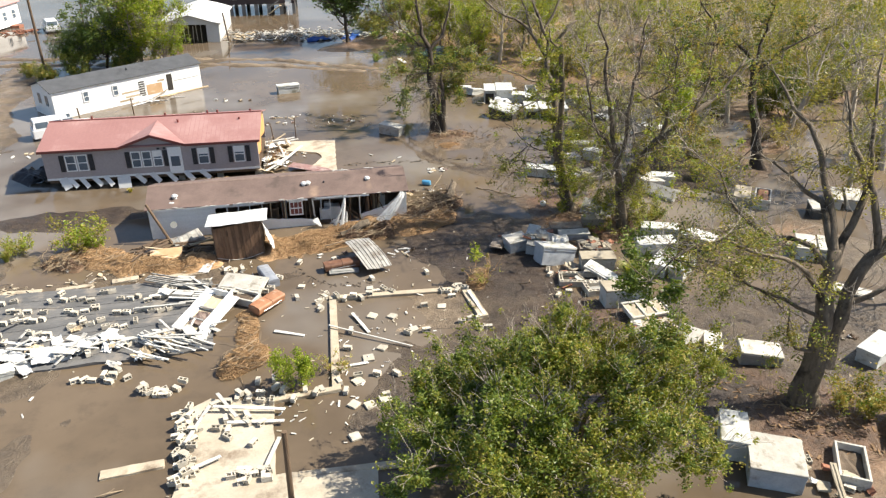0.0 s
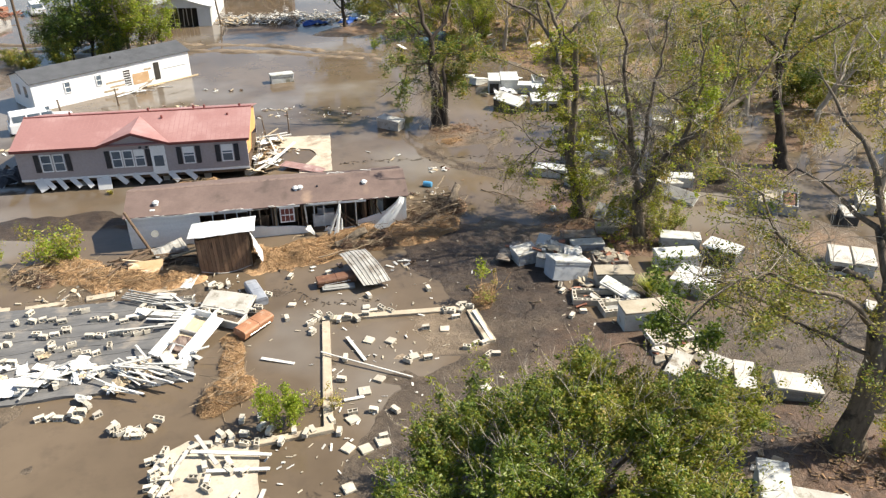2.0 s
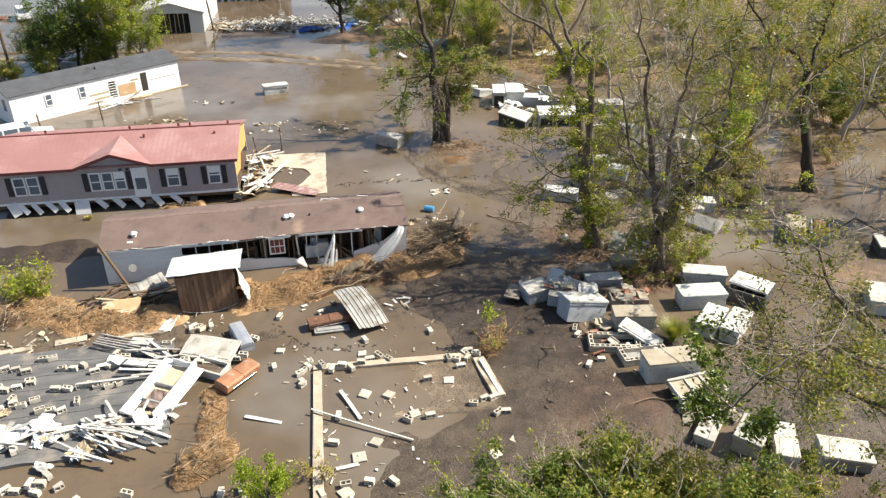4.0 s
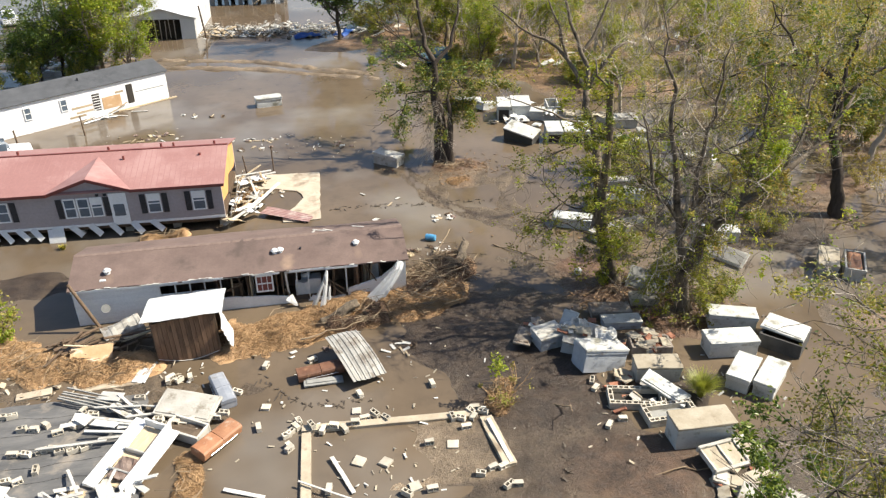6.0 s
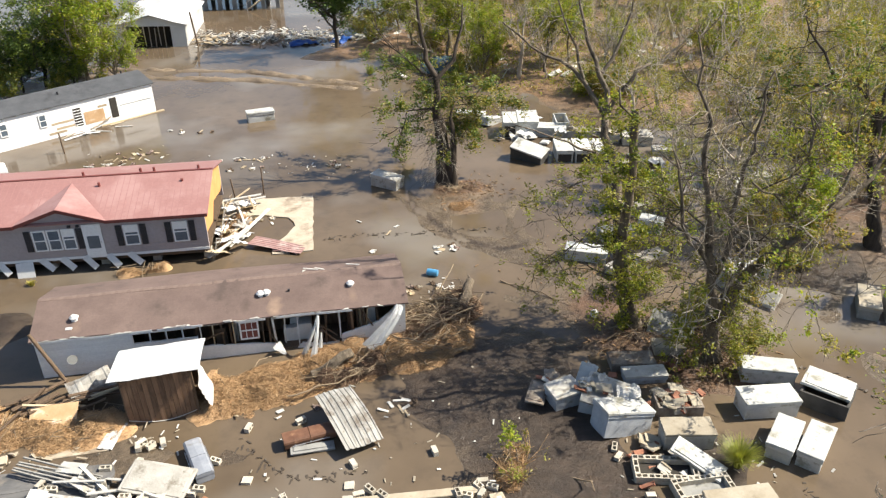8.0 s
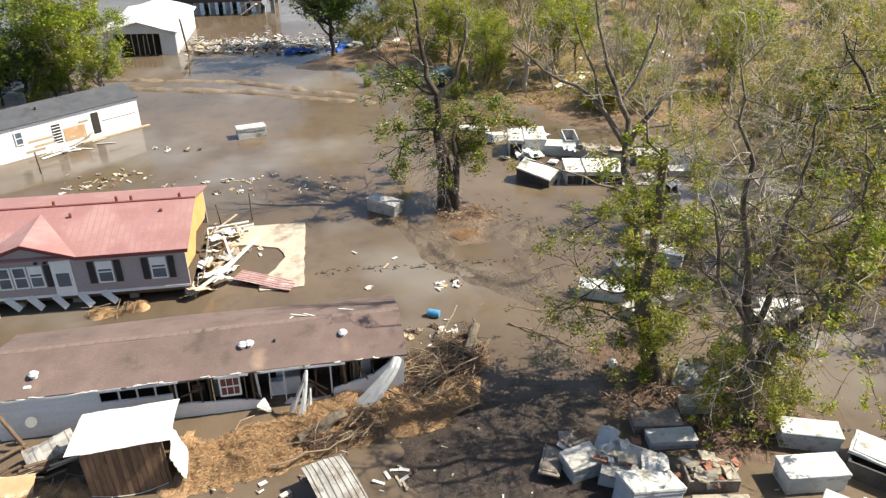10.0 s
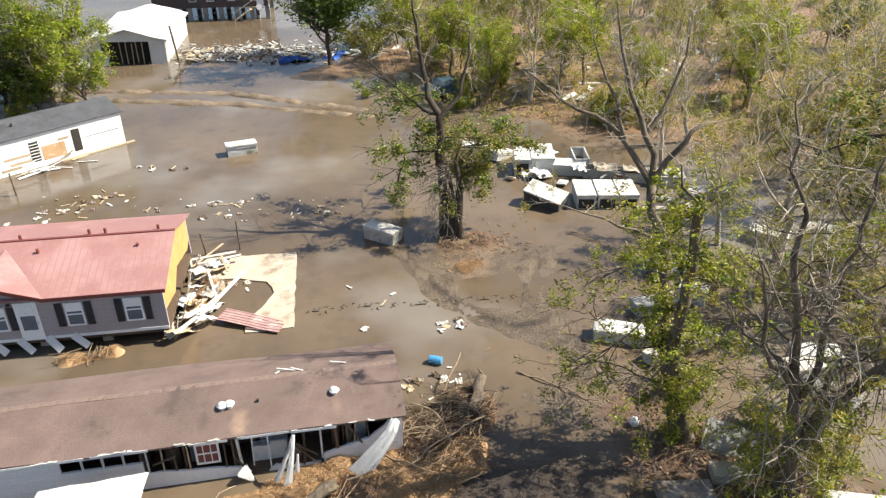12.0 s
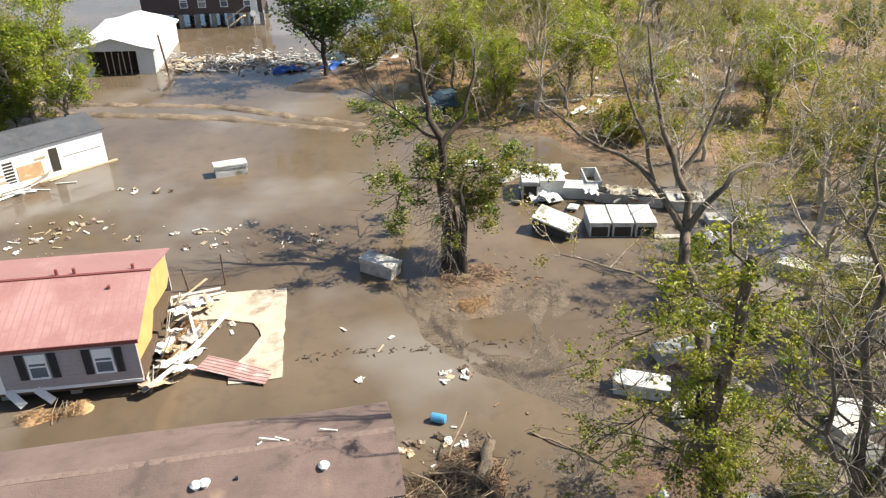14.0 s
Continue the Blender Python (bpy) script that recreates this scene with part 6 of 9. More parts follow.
for k in range(26):
    x = BR.uniform(-18.6, -7.6)
    L_ = BR.uniform(0.5, 1.2)
    ob = new("torn_sheet", raw_mesh("torn_sheet", *crumpled(L_, L_ * BR.uniform(0.4, 0.8), 0.16, k + 60, 7, 0.012), BR.choice((M_BOARD, M_WHITE, M_TIN_W, M_LUMBER))))
    ob.matrix_basis = pose(x, 30.6 + BR.gauss(0, 0.7), 0.16, BR.gauss(0, 8), BR.gauss(0, 8), BR.uniform(0, 180))
    tagged(ob, "crumpled white sheet among boards on black felt", "debris", "crumpled sheets")


def strewn(name, n, line, spread, label, tone, seed, big=1.0, up=0.3):
    """Far-off boards and scraps, strewn along a line; too many and too small to tell apart."""
    r = random.Random(seed)
    verts, faces = [], []
    for _ in range(n):
        f = r.random()
        x, y = line[0] + (line[2] - line[0]) * f + r.gauss(0, spread), line[1] + (line[3] - line[1]) * f + r.gauss(0, spread)
        m = pose(x, y, lie(x, y) + r.uniform(0.05, 0.3) * up / 0.3, r.gauss(0, 12), r.gauss(0, 12), r.uniform(0, 180))
        a, b_, c = r.uniform(0.2, 1.0) * big, r.uniform(0.05, 0.3) * big, 0.03 * min(1.0, big * 2)
        k = len(verts)
        verts += [m @ Vector((sx * a, sy * b_, sz * c)) for sz in (-1, 1) for sx, sy in ((-1, -1), (1, -1), (1, 1), (-1, 1))]
        faces += [(k + 3, k + 2, k + 1, k), (k + 4, k + 5, k + 6, k + 7)] + [(k + q, k + (q + 1) % 4, k + 4 + (q + 1) % 4, k + 4 + q) for q in range(4)]
    ob = new(name, raw_mesh(name, verts, faces, tone))
    return tagged(ob, label, "debris", kind="stuff")


strewn("debris_field", 240, (-11.5, 101.6, 1.0, 101.0), 1.7, "far field of white boards and wreckage in water", M_BOARD, 5, 0.42)
strewn("debris_field", 110, (-11, 101.6, 1.0, 101.0), 1.5, "far grey rubble and wreckage in water", M_CONC_G, 15, 0.55)
strewn("debris_field", 22, (-12.8, 99.8, -9.0, 100.2), 1.0, "far wreckage of timber beside the garage", M_LUMBER, 6)
strewn("debris_field", 60, (-41.5, 109.0, -39.0, 109.8), 0.8, "rusty red rubble washed against the far house", M_BRICKRED, 9, 0.6)
strewn("debris_field", 40, (0, 98.5, 9, 99), 1.2, "scattered wreckage under far trees", M_BOARD, 7)
strewn("debris_field", 36, (13, 80, 45, 95), 4.0, "pale scraps caught in the wood", M_BOARD, 8)


M_FOOTPRINT = surface("dark_footprint_mark", (0.045, 0.035, 0.026), (0.08, 0.062, 0.045), 3.0, 0.7, bump=0.4)
M_FLAKE = surface("dead_leaf", (0.20, 0.12, 0.065), (0.34, 0.22, 0.12), 3.0, 0.9, island=0.5, bump=0.1)
for k, (n, line, sp) in enumerate(((150, (8, 56.8, 11.5, 58.4), 0.9), (260, (12.5, 40.8, 18.5, 39.2), 1.0), (260, (15.5, 22.5, 20.5, 19), 1.2), (160, (12, 47, 20, 50), 1.8), (200, (22, 52, 38, 58), 3.0))):
    strewn("leaf_scatter", n, line, sp, "dead brown leaves and twigs strewn on mud", M_FLAKE, 30 + k, 0.16, 0.04)
for k, (n, line, sp) in enumerate(((90, (-3, 34, 6, 36), 1.6), (90, (-0.5, 28, 4, 32), 1.3), (140, (-6, 22, 1, 27), 1.3), (150, (-16, 30, -7, 34), 1.6), (110, (-13, 38, -5, 37.5), 0.7), (90, (10, 31, 17, 34), 1.4), (80, (2, 38, 7, 47), 1.2), (90, (-22, 60, -8, 66), 1.5), (60, (-5, 64, 3, 63), 1.0))):
    strewn("litter_scatter", n // 4, line, sp, "small pale scraps of wood and plaster on mud", M_BOARD, 50 + k, 0.17, 0.05)
    strewn("litter_scatter", n // 3, line, sp, "small tan scraps of wood and stone on mud", M_CONC_T, 60 + k, 0.13, 0.05)
# Flat dark pieces added in place of the sunken footprints of each trail.
TRAILS = [[(0.43, 52.59), (2.83, 52.73), (5.24, 52.42), (8.47, 52.4), (10.97, 52.25)], [(-2.75, 37.2), (-2.1, 36.1), (-1.0, 35.0), (0.2, 34.7), (1.6, 34.8)], [(9.1, 32.1), (8.8, 31.2), (8.3, 29.4)], [(16.6, 31.9), (16.4, 30.7), (16.35, 29.5)], [(13.2, 54.5), (15.2, 53.2), (16.6, 52.8)], [(19.4, 38.4), (21.5, 36.6), (22.4, 34.8)]]
for k, tr in enumerate(TRAILS):
    for (ax, ay), (bx, by) in zip(tr, tr[1:]):
        strewn("footprint_marks", int(9 * math.hypot(bx - ax, by - ay)), (ax, ay, bx, by), 0.14, "flat dark pieces standing in for footprint dents along a trail", M_FOOTPRINT, 80 + k, 0.15, 0.02)


def make_bed_frame():
    t = thing("toppled_cabinet", pose(-6.75, 32.75, 0.30, 5, -7, 64), "toppled white panelled frame with tan inside, broken open", "cabinet")
    part("side_panel", worn_box(-1.6, 0.45, 0, 1.5, 0.95, 0.10, 11, 0.02), M_WHITE, t)
    part("side_panel", worn_box(-1.4, -0.95, 0.05, 1.4, -0.55, 0.14, 12, 0.02), M_WHITE, t)
    part("side_panel", worn_box(-1.5, -0.56, 0.0, 1.5, -0.5, 0.42, 13, 0.02), M_WHITE, t)
    part("back_panel", worn_box(-1.3, -0.5, -0.05, 1.3, 0.45, 0.0, 14, 0.02), M_LUMBER, t)
    part("end_panel", worn_box(1.3, -0.5, 0, 1.38, 0.45, 0.35, 15, 0.02), M_WHITE, t)
    for x in (-0.8, 0.1):
        part("shelf", worn_box(x, -0.5, 0, x + 0.05, 0.45, 0.22, 16, 0.02), M_BOARD, t)
    part("cushion", worn_box(-1.1, -0.35, 0.0, -0.2, 0.3, 0.16, 17, 0.04), M_FABRIC, t)


make_bed_frame()
vault(-5.2, 35.05, 2.3, 1.3, 0.12, -18, M_CONC, None, (9, 3), "plate", 0.42, label="pale concrete lid tilted on a heap of blocks")
vault(-5.1, 33.9, 1.5, 0.8, 0.3, -28, M_CONC, None, (4, 3), "open", 0.18)
vault(-16.3, 29.5, 1.5, 0.8, 0.5, 25, M_CONC_W, None, (8, 10), "closed", 0.0)
vault(-14.9, 29.2, 0.7, 0.6, 0.5, 35, M_CONC_W, None, (8, 10), "closed", 0.0)
for k in range(10):
    block(-6.5 + 0.3 * k, 34.2 + 0.04 * k + BR.gauss(0, 0.1), 0.18 + 0.1 * (k % 2), -15)


def pad(x, y, yaw, s=0.45):
    ob = new("paving_pad", link_mesh("paving_pad", worn_box(-s / 2, -s / 2, -0.03, s / 2, s / 2, 0.07, int(x * 91 + y * 13), 0.012, 0.01), M_BLOCK))
    ob.matrix_basis = pose(x, y, 0.02, BR.uniform(-6, 6), BR.uniform(-6, 6), yaw)
    return tagged(ob, "square concrete pad lying in mud", "paving pad", "loose paving pads")


for x, y, s in ((-0.1, 22.9, 0.42), (0.6, 24.7, 0.45), (1.25, 25.0, 0.5), (1.5, 23.1, 0.5), (-0.05, 24.85, 0.42), (2.1, 31.3, 0.4), (1.15, 31.5, 0.42), (3.0, 30.0, 0.4), (4.6, 31.8, 0.42), (0.75, 28.0, 0.5), (1.4, 28.7, 0.4), (6.6, 28.0, 0.5), (7.3, 28.9, 0.4), (5.6, 27.4, 0.4), (-2.3, 35.0, 0.35), (1.2, 34.2, 0.35), (0.2, 26.4, 0.45)):
    pad(x, y, BR.uniform(0, 90), s)


# ---- clutter ----
def lump_mesh(name, tone, seed, r=0.2):
    return raw_mesh(name, *crumpled(r * 2.4, r * 1.7, r * 0.8, seed + 90, 6, 0.02), tone)


SCRAPS = [board_mesh("board", L, W, 0.03, t_, 60 + k) for k, (L, W, t_) in enumerate(((0.45, 0.12, M_BOARD), (0.3, 0.2, M_BOARD), (0.55, 0.08, M_LUMBER), (0.35, 0.25, M_LUMBER)))]
LUMPS = [lump_mesh("rag", (M_FABRIC, M_OLDWOOD, M_BOARD)[k], k, 0.15) for k in range(3)] + [lump_mesh("rag", M_FABRIC, 7, 0.13), lump_mesh("rag", M_LUMBER, 8, 0.11), lump_mesh("rag", M_CONC_T, 9, 0.1)]
for cx, cy, sp, n in ((-12.9, 66.2, 1.3, 22), (-11.8, 67.6, 0.6, 7), (-6.5, 65.2, 0.15, 4), (-5.0, 65.2, 0.35, 6), (-3.4, 65.1, 0.3, 6), (1.3, 63.3, 0.5, 8), (-8.6, 64.9, 0.3, 4), (-4.2, 63.5, 0.3, 4), (-5.4, 63.3, 0.2, 3),
                     (6.9, 50.4, 0.5, 10), (2.4, 54.4, 0.1, 1), (4.7, 46.5, 0.4, 7), (6.1, 46.5, 0.5, 6), (-15.5, 64.6, 1.0, 8), (-10.2, 71.6, 0.7, 4), (-8, 71, 0.8, 4), (3.6, 38.0, 0.4, 8), (-3.6, 55.5, 0.8, 10), (-22.5, 58.5, 1.2, 8), (-21, 55, 0.8, 6),
                     (22.2, 26.4, 0.5, 10), (0.5, 97.4, 1.2, 10), (-1.5, 98, 1.0, 8), (5.2, 52, 1.5, 3), (-1.5, 39, 1.5, 6), (14.6, 21.8, 0.6, 6), (-12.5, 38.0, 1.4, 8), (-20, 38.5, 1, 5)):
    for _ in range(n):
        x, y = cx + BR.gauss(0, sp), cy + BR.gauss(0, sp * 0.6)
        if BR.random() < 0.45:
            board(x, y, lie(x, y) + 0.02, BR.uniform(0, 180), (BR.gauss(0, 10), BR.gauss(0, 10)), BR.choice(SCRAPS), "scrap of pale board in the mud")
        else:
            ob = new("rag", BR.choice(LUMPS))
            ob.matrix_basis = pose(x, y, lie(x, y), 0, 0, BR.uniform(0, 360))
            tagged(ob, "small muddy bundle of cloth and rubbish", "debris", "scattered rubbish")


def make_barrel(x, y, z, yaw):
    t = thing("plastic_barrel", pose(x, y, z, 0, 0, yaw) @ Matrix.Scale(0.62, 4), "blue plastic barrel lying on its side", "barrel")
    bm = bmesh.new()
    prof = ((-0.46, 0.24), (-0.42, 0.28), (-0.16, 0.29), (-0.13, 0.30), (-0.10, 0.29), (0.10, 0.29), (0.13, 0.30), (0.16, 0.29), (0.42, 0.28), (0.46, 0.24))
    rings = [[bm.verts.new((a, ra * math.cos(q * math.pi / 8), 0.28 + ra * math.sin(q * math.pi / 8))) for q in range(16)] for a, ra in prof]
    for r0, r1 in zip(rings, rings[1:]):
        for q in range(16):
            bm.faces.new((r0[q], r0[(q + 1) % 16], r1[(q + 1) % 16], r1[q]))
    bm.faces.new(rings[0])
    bm.faces.new(rings[-1])
    bmesh.ops.recalc_face_normals(bm, faces=bm.faces)
    part("body", bm, M_BLUE, t)
    part("cap", tube(bmesh.new(), (-0.48, 0.1, 0.3), (-0.46, 0.1, 0.3), 0.04), M_WHITE, t)


make_barrel(5.95, 47.75, 0.0, -25)
bm = bmesh.new()
bmesh.ops.create_uvsphere(bm, u_segments=16, v_segments=10, radius=0.2, matrix=pose(0, 0, 0.17))
tube(bm, (0, 0, 0.33), (0, 0, 0.39), 0.06)
ob = new("float_buoy", link_mesh("float_buoy", bm, M_TIN_W, True))
ob.matrix_basis = pose(12.75, 42.75, lie(12.75, 42.75), 20)
tagged(ob, "round white plastic float lying on mud", "buoy")


def post(x, y, h, r, lean, label, wood=M_OLDWOOD, cap=False):
    p = thing("utility_post" if h > 2.5 else "fence_post", pose(x, y, -0.2, lean[0], lean[1], 0), label, "post")
    part("shaft", tube(bmesh.new(), (0, 0, 0), (0, 0, h + 0.2), r, r * 0.85, 10), wood, p)
    if cap:
        part("crossarm", box(-0.02, -0.5, h - 0.2, 0.08, 0.5, h - 0.08), wood, p)
    return p


post(-2.4, 19.7, 3.3, 0.11, (0, 1), "dark wooden service post beside the slab", M_OLDWOOD)
post(-3.05, 59.2, 1.75, 0.045, (0, 0), "thin wooden post standing in water")
post(-4.75, 58.9, 1.3, 0.05, (0, -6), "thin wooden post beside the slab")
post(-20.9, 65.4, 1.7, 0.07, (0, -3), "short dark fence post in the mud")
post(-17.35, 68.5, 1.5, 0.06, (0, -2), "short dark fence post in the mud")
post(-29.4, 84.5, 8.6, 0.14, (0, 0), "leaning wooden utility pole", cap=True)
post(-33.1, 113.5, 6.5, 0.1, (0, 4), "leaning wooden utility pole")

tv, tf = [], []
for j in range(15):
    for i in range(15):
        x, y = (i - 7) * 0.22, (j - 7) * 0.11
        tv.append((x, y, 0.28 + 0.30 * noise.noise((x * 2.1, y * 3.3, 1.7)) - 0.09 * (x * x + y * y * 2)))
for j in range(14):
    for i in range(14):
        a = j * 15 + i
        tf.append((a, a + 1, a + 16, a + 15))
tarp_mesh = raw_mesh("tarpaulin", tv, tf, M_TARP, True)
for x, y, yaw in ((-1.0, 97.4, 10), (3.1, 98.2, 60)):
    ob = new("tarpaulin", tarp_mesh)
    ob.matrix_basis = pose(x, y, 0.02, 0, 0, yaw)
    tagged(ob, "crumpled blue tarpaulin on flooded ground", "tarpaulin")
    md = ob.modifiers.new("thick", "SOLIDIFY")
    md.thickness = 0.02


# ---- cars ----
def make_car(x, y, z, yaw, paint, label, profile, cabin, L=4.6, W=1.75, tilt=(0, 0)):
    c = thing("car", pose(x, y, z, tilt[0], tilt[1], yaw), label, "car")
    bm = prism(bmesh.new(), profile, -W / 2, W / 2)
    bmesh.ops.bevel(bm, geom=[e for e in bm.edges], offset=0.06, segments=2, affect="EDGES")
    part("body", bm, paint, c)
    bm = prism(bmesh.new(), cabin, -W / 2 + 0.1, W / 2 - 0.1)
    for v in bm.verts:
        v.co.y *= 1 - 0.16 * (v.co.z - cabin[0][1]) / (max(q[1] for q in cabin) - cabin[0][1])
    bmesh.ops.bevel(bm, geom=[e for e in bm.edges], offset=0.04, segments=2, affect="EDGES")
    part("cabin", bm, paint, c)
    z0, z1 = cabin[0][1], max(q[1] for q in cabin)
    xs = sorted(q[0] for q in cabin)
    for s in (-1, 1):
        for a, b_ in ((0.08, 0.36), (0.40, 0.66), (0.70, 0.92)):
            xa, xb = xs[0] + (xs[-1] - xs[0]) * a, xs[0] + (xs[-1] - xs[0]) * b_
            m = Matrix.Translation((0, s * (W / 2 - 0.098), z0)) @ Matrix.Rotation(s * 0.18, 4, "X")
            part("side_window", box(xa, -0.02, 0.10, xb, 0.02, (z1 - z0) - 0.1, 0.01, m), M_GLASS, c)
    for (xa, za), (xb, zb) in ((cabin[0], cabin[-1]), (cabin[1], cabin[2])):
        mid = Vector(((xa + xb) / 2, 0, (za + zb) / 2))
        d = Vector((xb - xa, 0, zb - za))
        m = Matrix.Translation(mid) @ Matrix.Rotation(-math.atan2(d.z, d.x), 4, "Y")
        part("windscreen", box(-d.length * 0.36, -W / 2 + 0.26, -0.03, d.length * 0.36, W / 2 - 0.26, 0.03, 0.01, m), M_GLASS, c)
    for sx in (-0.31, 0.31):
        for s in (-1, 1):
            w = part("wheel", tube(bmesh.new(), (L * sx, s * (W / 2 - 0.2), 0.33), (L * sx, s * (W / 2 + 0.01), 0.33), 0.2, 0.2, 16), M_CHROME, c)
            bm = bmesh.new()
            tube(bm, (L * sx, s * (W / 2 - 0.22), 0.33), (L * sx, s * (W / 2 - 0.01), 0.33), 0.34, 0.33, 20)
            part("tyre", bm, M_RUBBER, w)
    for sx in (-1, 1):
        for s in (-1, 1):
            part("lamp", box(sx * (L / 2 - 0.03) - 0.03, s * W * 0.36 - 0.13, 0.62, sx * (L / 2 - 0.03) + 0.035, s * W * 0.36 + 0.13, 0.8, 0.015), M_TIN_R if sx < 0 else M_TIN_W, c)
        part("bumper", box(sx * (L / 2 + 0.0) - 0.08, -W * 0.46, 0.32, sx * (L / 2) + 0.06, W * 0.46, 0.52, 0.03), M_CHROME, c)
    return c


SUV = [(-2.3, 0.28), (2.3, 0.28), (2.3, 0.85), (1.15, 1.0), (-2.3, 1.02)]
SUV_CAB = [(-2.25, 1.0), (1.05, 1.0), (0.35, 1.66), (-2.1, 1.66)]
SEDAN = [(-2.3, 0.28), (2.3, 0.28), (2.3, 0.72), (1.0, 0.88), (-1.6, 0.9), (-2.3, 0.84)]
SEDAN_CAB = [(-1.5, 0.88), (1.05, 0.86), (0.25, 1.36), (-0.9, 1.38)]
make_car(-21.9, 63.75, -0.1, 24, M_CARW, "white sport utility car standing in mud", SUV, SUV_CAB)
make_car(12.3, 84.4, -0.05, 15, M_CARB, "blue-grey car under trees at the wood edge", SEDAN, SEDAN_CAB)
make_car(-36.35, 110.5, -0.1, 114, M_CARW, "white pickup-like car far off in flood water", SUV, SUV_CAB)


# ---- vegetation ----
def unit(v):
    return v / (np.linalg.norm(v) + 1e-9)


class Grow:
    """Grows stems and twigs as tapered tubes, and remembers where leaves sit."""

    def __init__(self, seed):
        self.rs = np.random.RandomState(seed)
        self.tubes, self.tips = [], []

    def stem(self, pts, r0, r1, wander=0.06, step=0.6):
        """A main stem through given places."""
        pts = [np.array(p, float) for p in pts]
        out = []
        for a, b in zip(pts, pts[1:]):
            n = max(1, int(np.linalg.norm(b - a) / step))
            for k in range(n):
                out.append(a + (b - a) * k / n + self.rs.normal(0, wander, 3) * (1 if out else 0))
        out.append(pts[-1])
        out = np.array(out)
        self.tubes.append((out, np.linspace(r0, r1, len(out))))
        return out

    def bough(self, start, way, length, r0, level, leafy=True, up=0.12, spread=0.9, kids=4, wander=0.16):
        """A bough that bends and carries smaller ones, down to leafy twigs."""
        n = max(3, int(length / 0.45))
        p, d = np.array(start, float), unit(np.array(way, float))
        pts = [p]
        for _ in range(n):
            d = unit(d + self.rs.normal(0, wander, 3) + np.array((0, 0, up * 0.25)))
            p = p + d * length / n
            pts.append(p)
        pts = np.array(pts)
        self.tubes.append((pts, np.linspace(r0, max(0.006, r0 * 0.3), len(pts))))
        if level == 0:
            if leafy:
                self.tips += list(pts[1:])
            return
        for _ in range(kids):
            k = self.rs.randint(max(1, n // 4), n + 1)
            side = unit(self.rs.normal(0, 1, 3))
            way2 = unit(unit(pts[k] - pts[k - 1]) + spread * side + np.array((0, 0, up)))
            self.bough(pts[k], way2, length * self.rs.uniform(0.4, 0.65), max(0.007, r0 * 0.5), level - 1, leafy, up, spread, kids, wander)

    def mesh(self, name, material, twigs=()):
        """One mesh of all stems; twigs are further tubes in bleached bark."""
        verts, faces = [], []
        for n_, (pts, rad) in enumerate(self.tubes + list(twigs)):
            if n_ == len(self.tubes):
                first = len(faces)
            s = 9 if rad[0] > 0.2 else 6 if rad[0] > 0.06 else 4 if rad[0] > 0.025 else 3
            base = len(verts)
            ang = np.arange(s) * 2 * np.pi / s
            for k, (p, r) in enumerate(zip(pts, rad)):
                d = unit(pts[min(k + 1, len(pts) - 1)] - pts[max(k - 1, 0)])
                a = unit(np.cross(d, (0.31, 0.95, 0.1) if abs(d[1]) < 0.9 else (1, 0, 0)))
                b = np.cross(d, a)
                flare = 1 + (0.5 * np.exp(-3 * k / len(pts) * 4) if rad[0] > 0.2 else 0)
                for q in ang:
                    rr = r * flare * (1 + (0.18 * np.sin(3 * q + k * 0.7) if rad[0] > 0.2 else 0))
                    verts.append(p + rr * (np.cos(q) * a + np.sin(q) * b))
            for k in range(len(pts) - 1):
                for i in range(s):
                    j = (i + 1) % s
                    faces.append((base + k * s + i, base + k * s + j, base + (k + 1) * s + j, base + (k + 1) * s + i))
            faces.append(tuple(base + (len(pts) - 1) * s + i for i in range(s)))
        me = raw_mesh(name, verts, faces, material, True)
        if twigs:
            me.materials.append(M_BARK_P)
            me.polygons.foreach_set("material_index", [0] * first + [1] * (len(faces) - first))
        return me


def leaf_mesh(name, centres, size, material, rs, flat=0.5, slim=0.5):
    """Leaves as small bent blades, one at each place."""
    c = np.array(centres, float)
    n = len(c)
    a = rs.normal(0, 1, (n, 3))
    a[:, 2] *= flat
    a /= np.linalg.norm(a, axis=1)[:, None]
    b = np.cross(a, rs.normal(0, 1, (n, 3)) * np.array((1, 1, 0.5)) + np.array((0, 0, 1.0)))
    b /= np.linalg.norm(b, axis=1)[:, None] + 1e-9
    s = size * rs.uniform(0.55, 1.25, n)[:, None]
    fold = np.cross(a, b) * s * 0.18
    v = np.stack([c - a * s, c + b * s * slim + fold, c + a * s, c - b * s * slim + fold], 1).reshape(-1, 3)
    k = np.arange(n)[:, None] * 4
    f = np.concatenate([k + np.array([[0, 1, 2]]), k + np.array([[0, 2, 3]])], 0)
    return raw_mesh(name, v.tolist(), f.tolist(), material)


def round_tips(tips, n, rad, rs):
    t = np.array(tips)
    return t[rs.randint(0, len(t), n)] + rs.normal(0, rad, (n, 3))


def tree_thing(m, g, bark, crowns, label, group="", category="tree", name="tree", limbs=None):
    """A tree from its grown wood and one or two kinds of leaves: crowns are (places, size, leaf material)."""
    t = thing(name, m, label, category, group)
    part("trunk", g.mesh("trunk", bark, limbs.tubes if limbs else ()), None, t, "bark bleached on the bare limbs" if limbs else "")
    for places, size, mat in crowns:
        part("crown", leaf_mesh("crown", places, size, mat, g.rs), None, t)
    return t


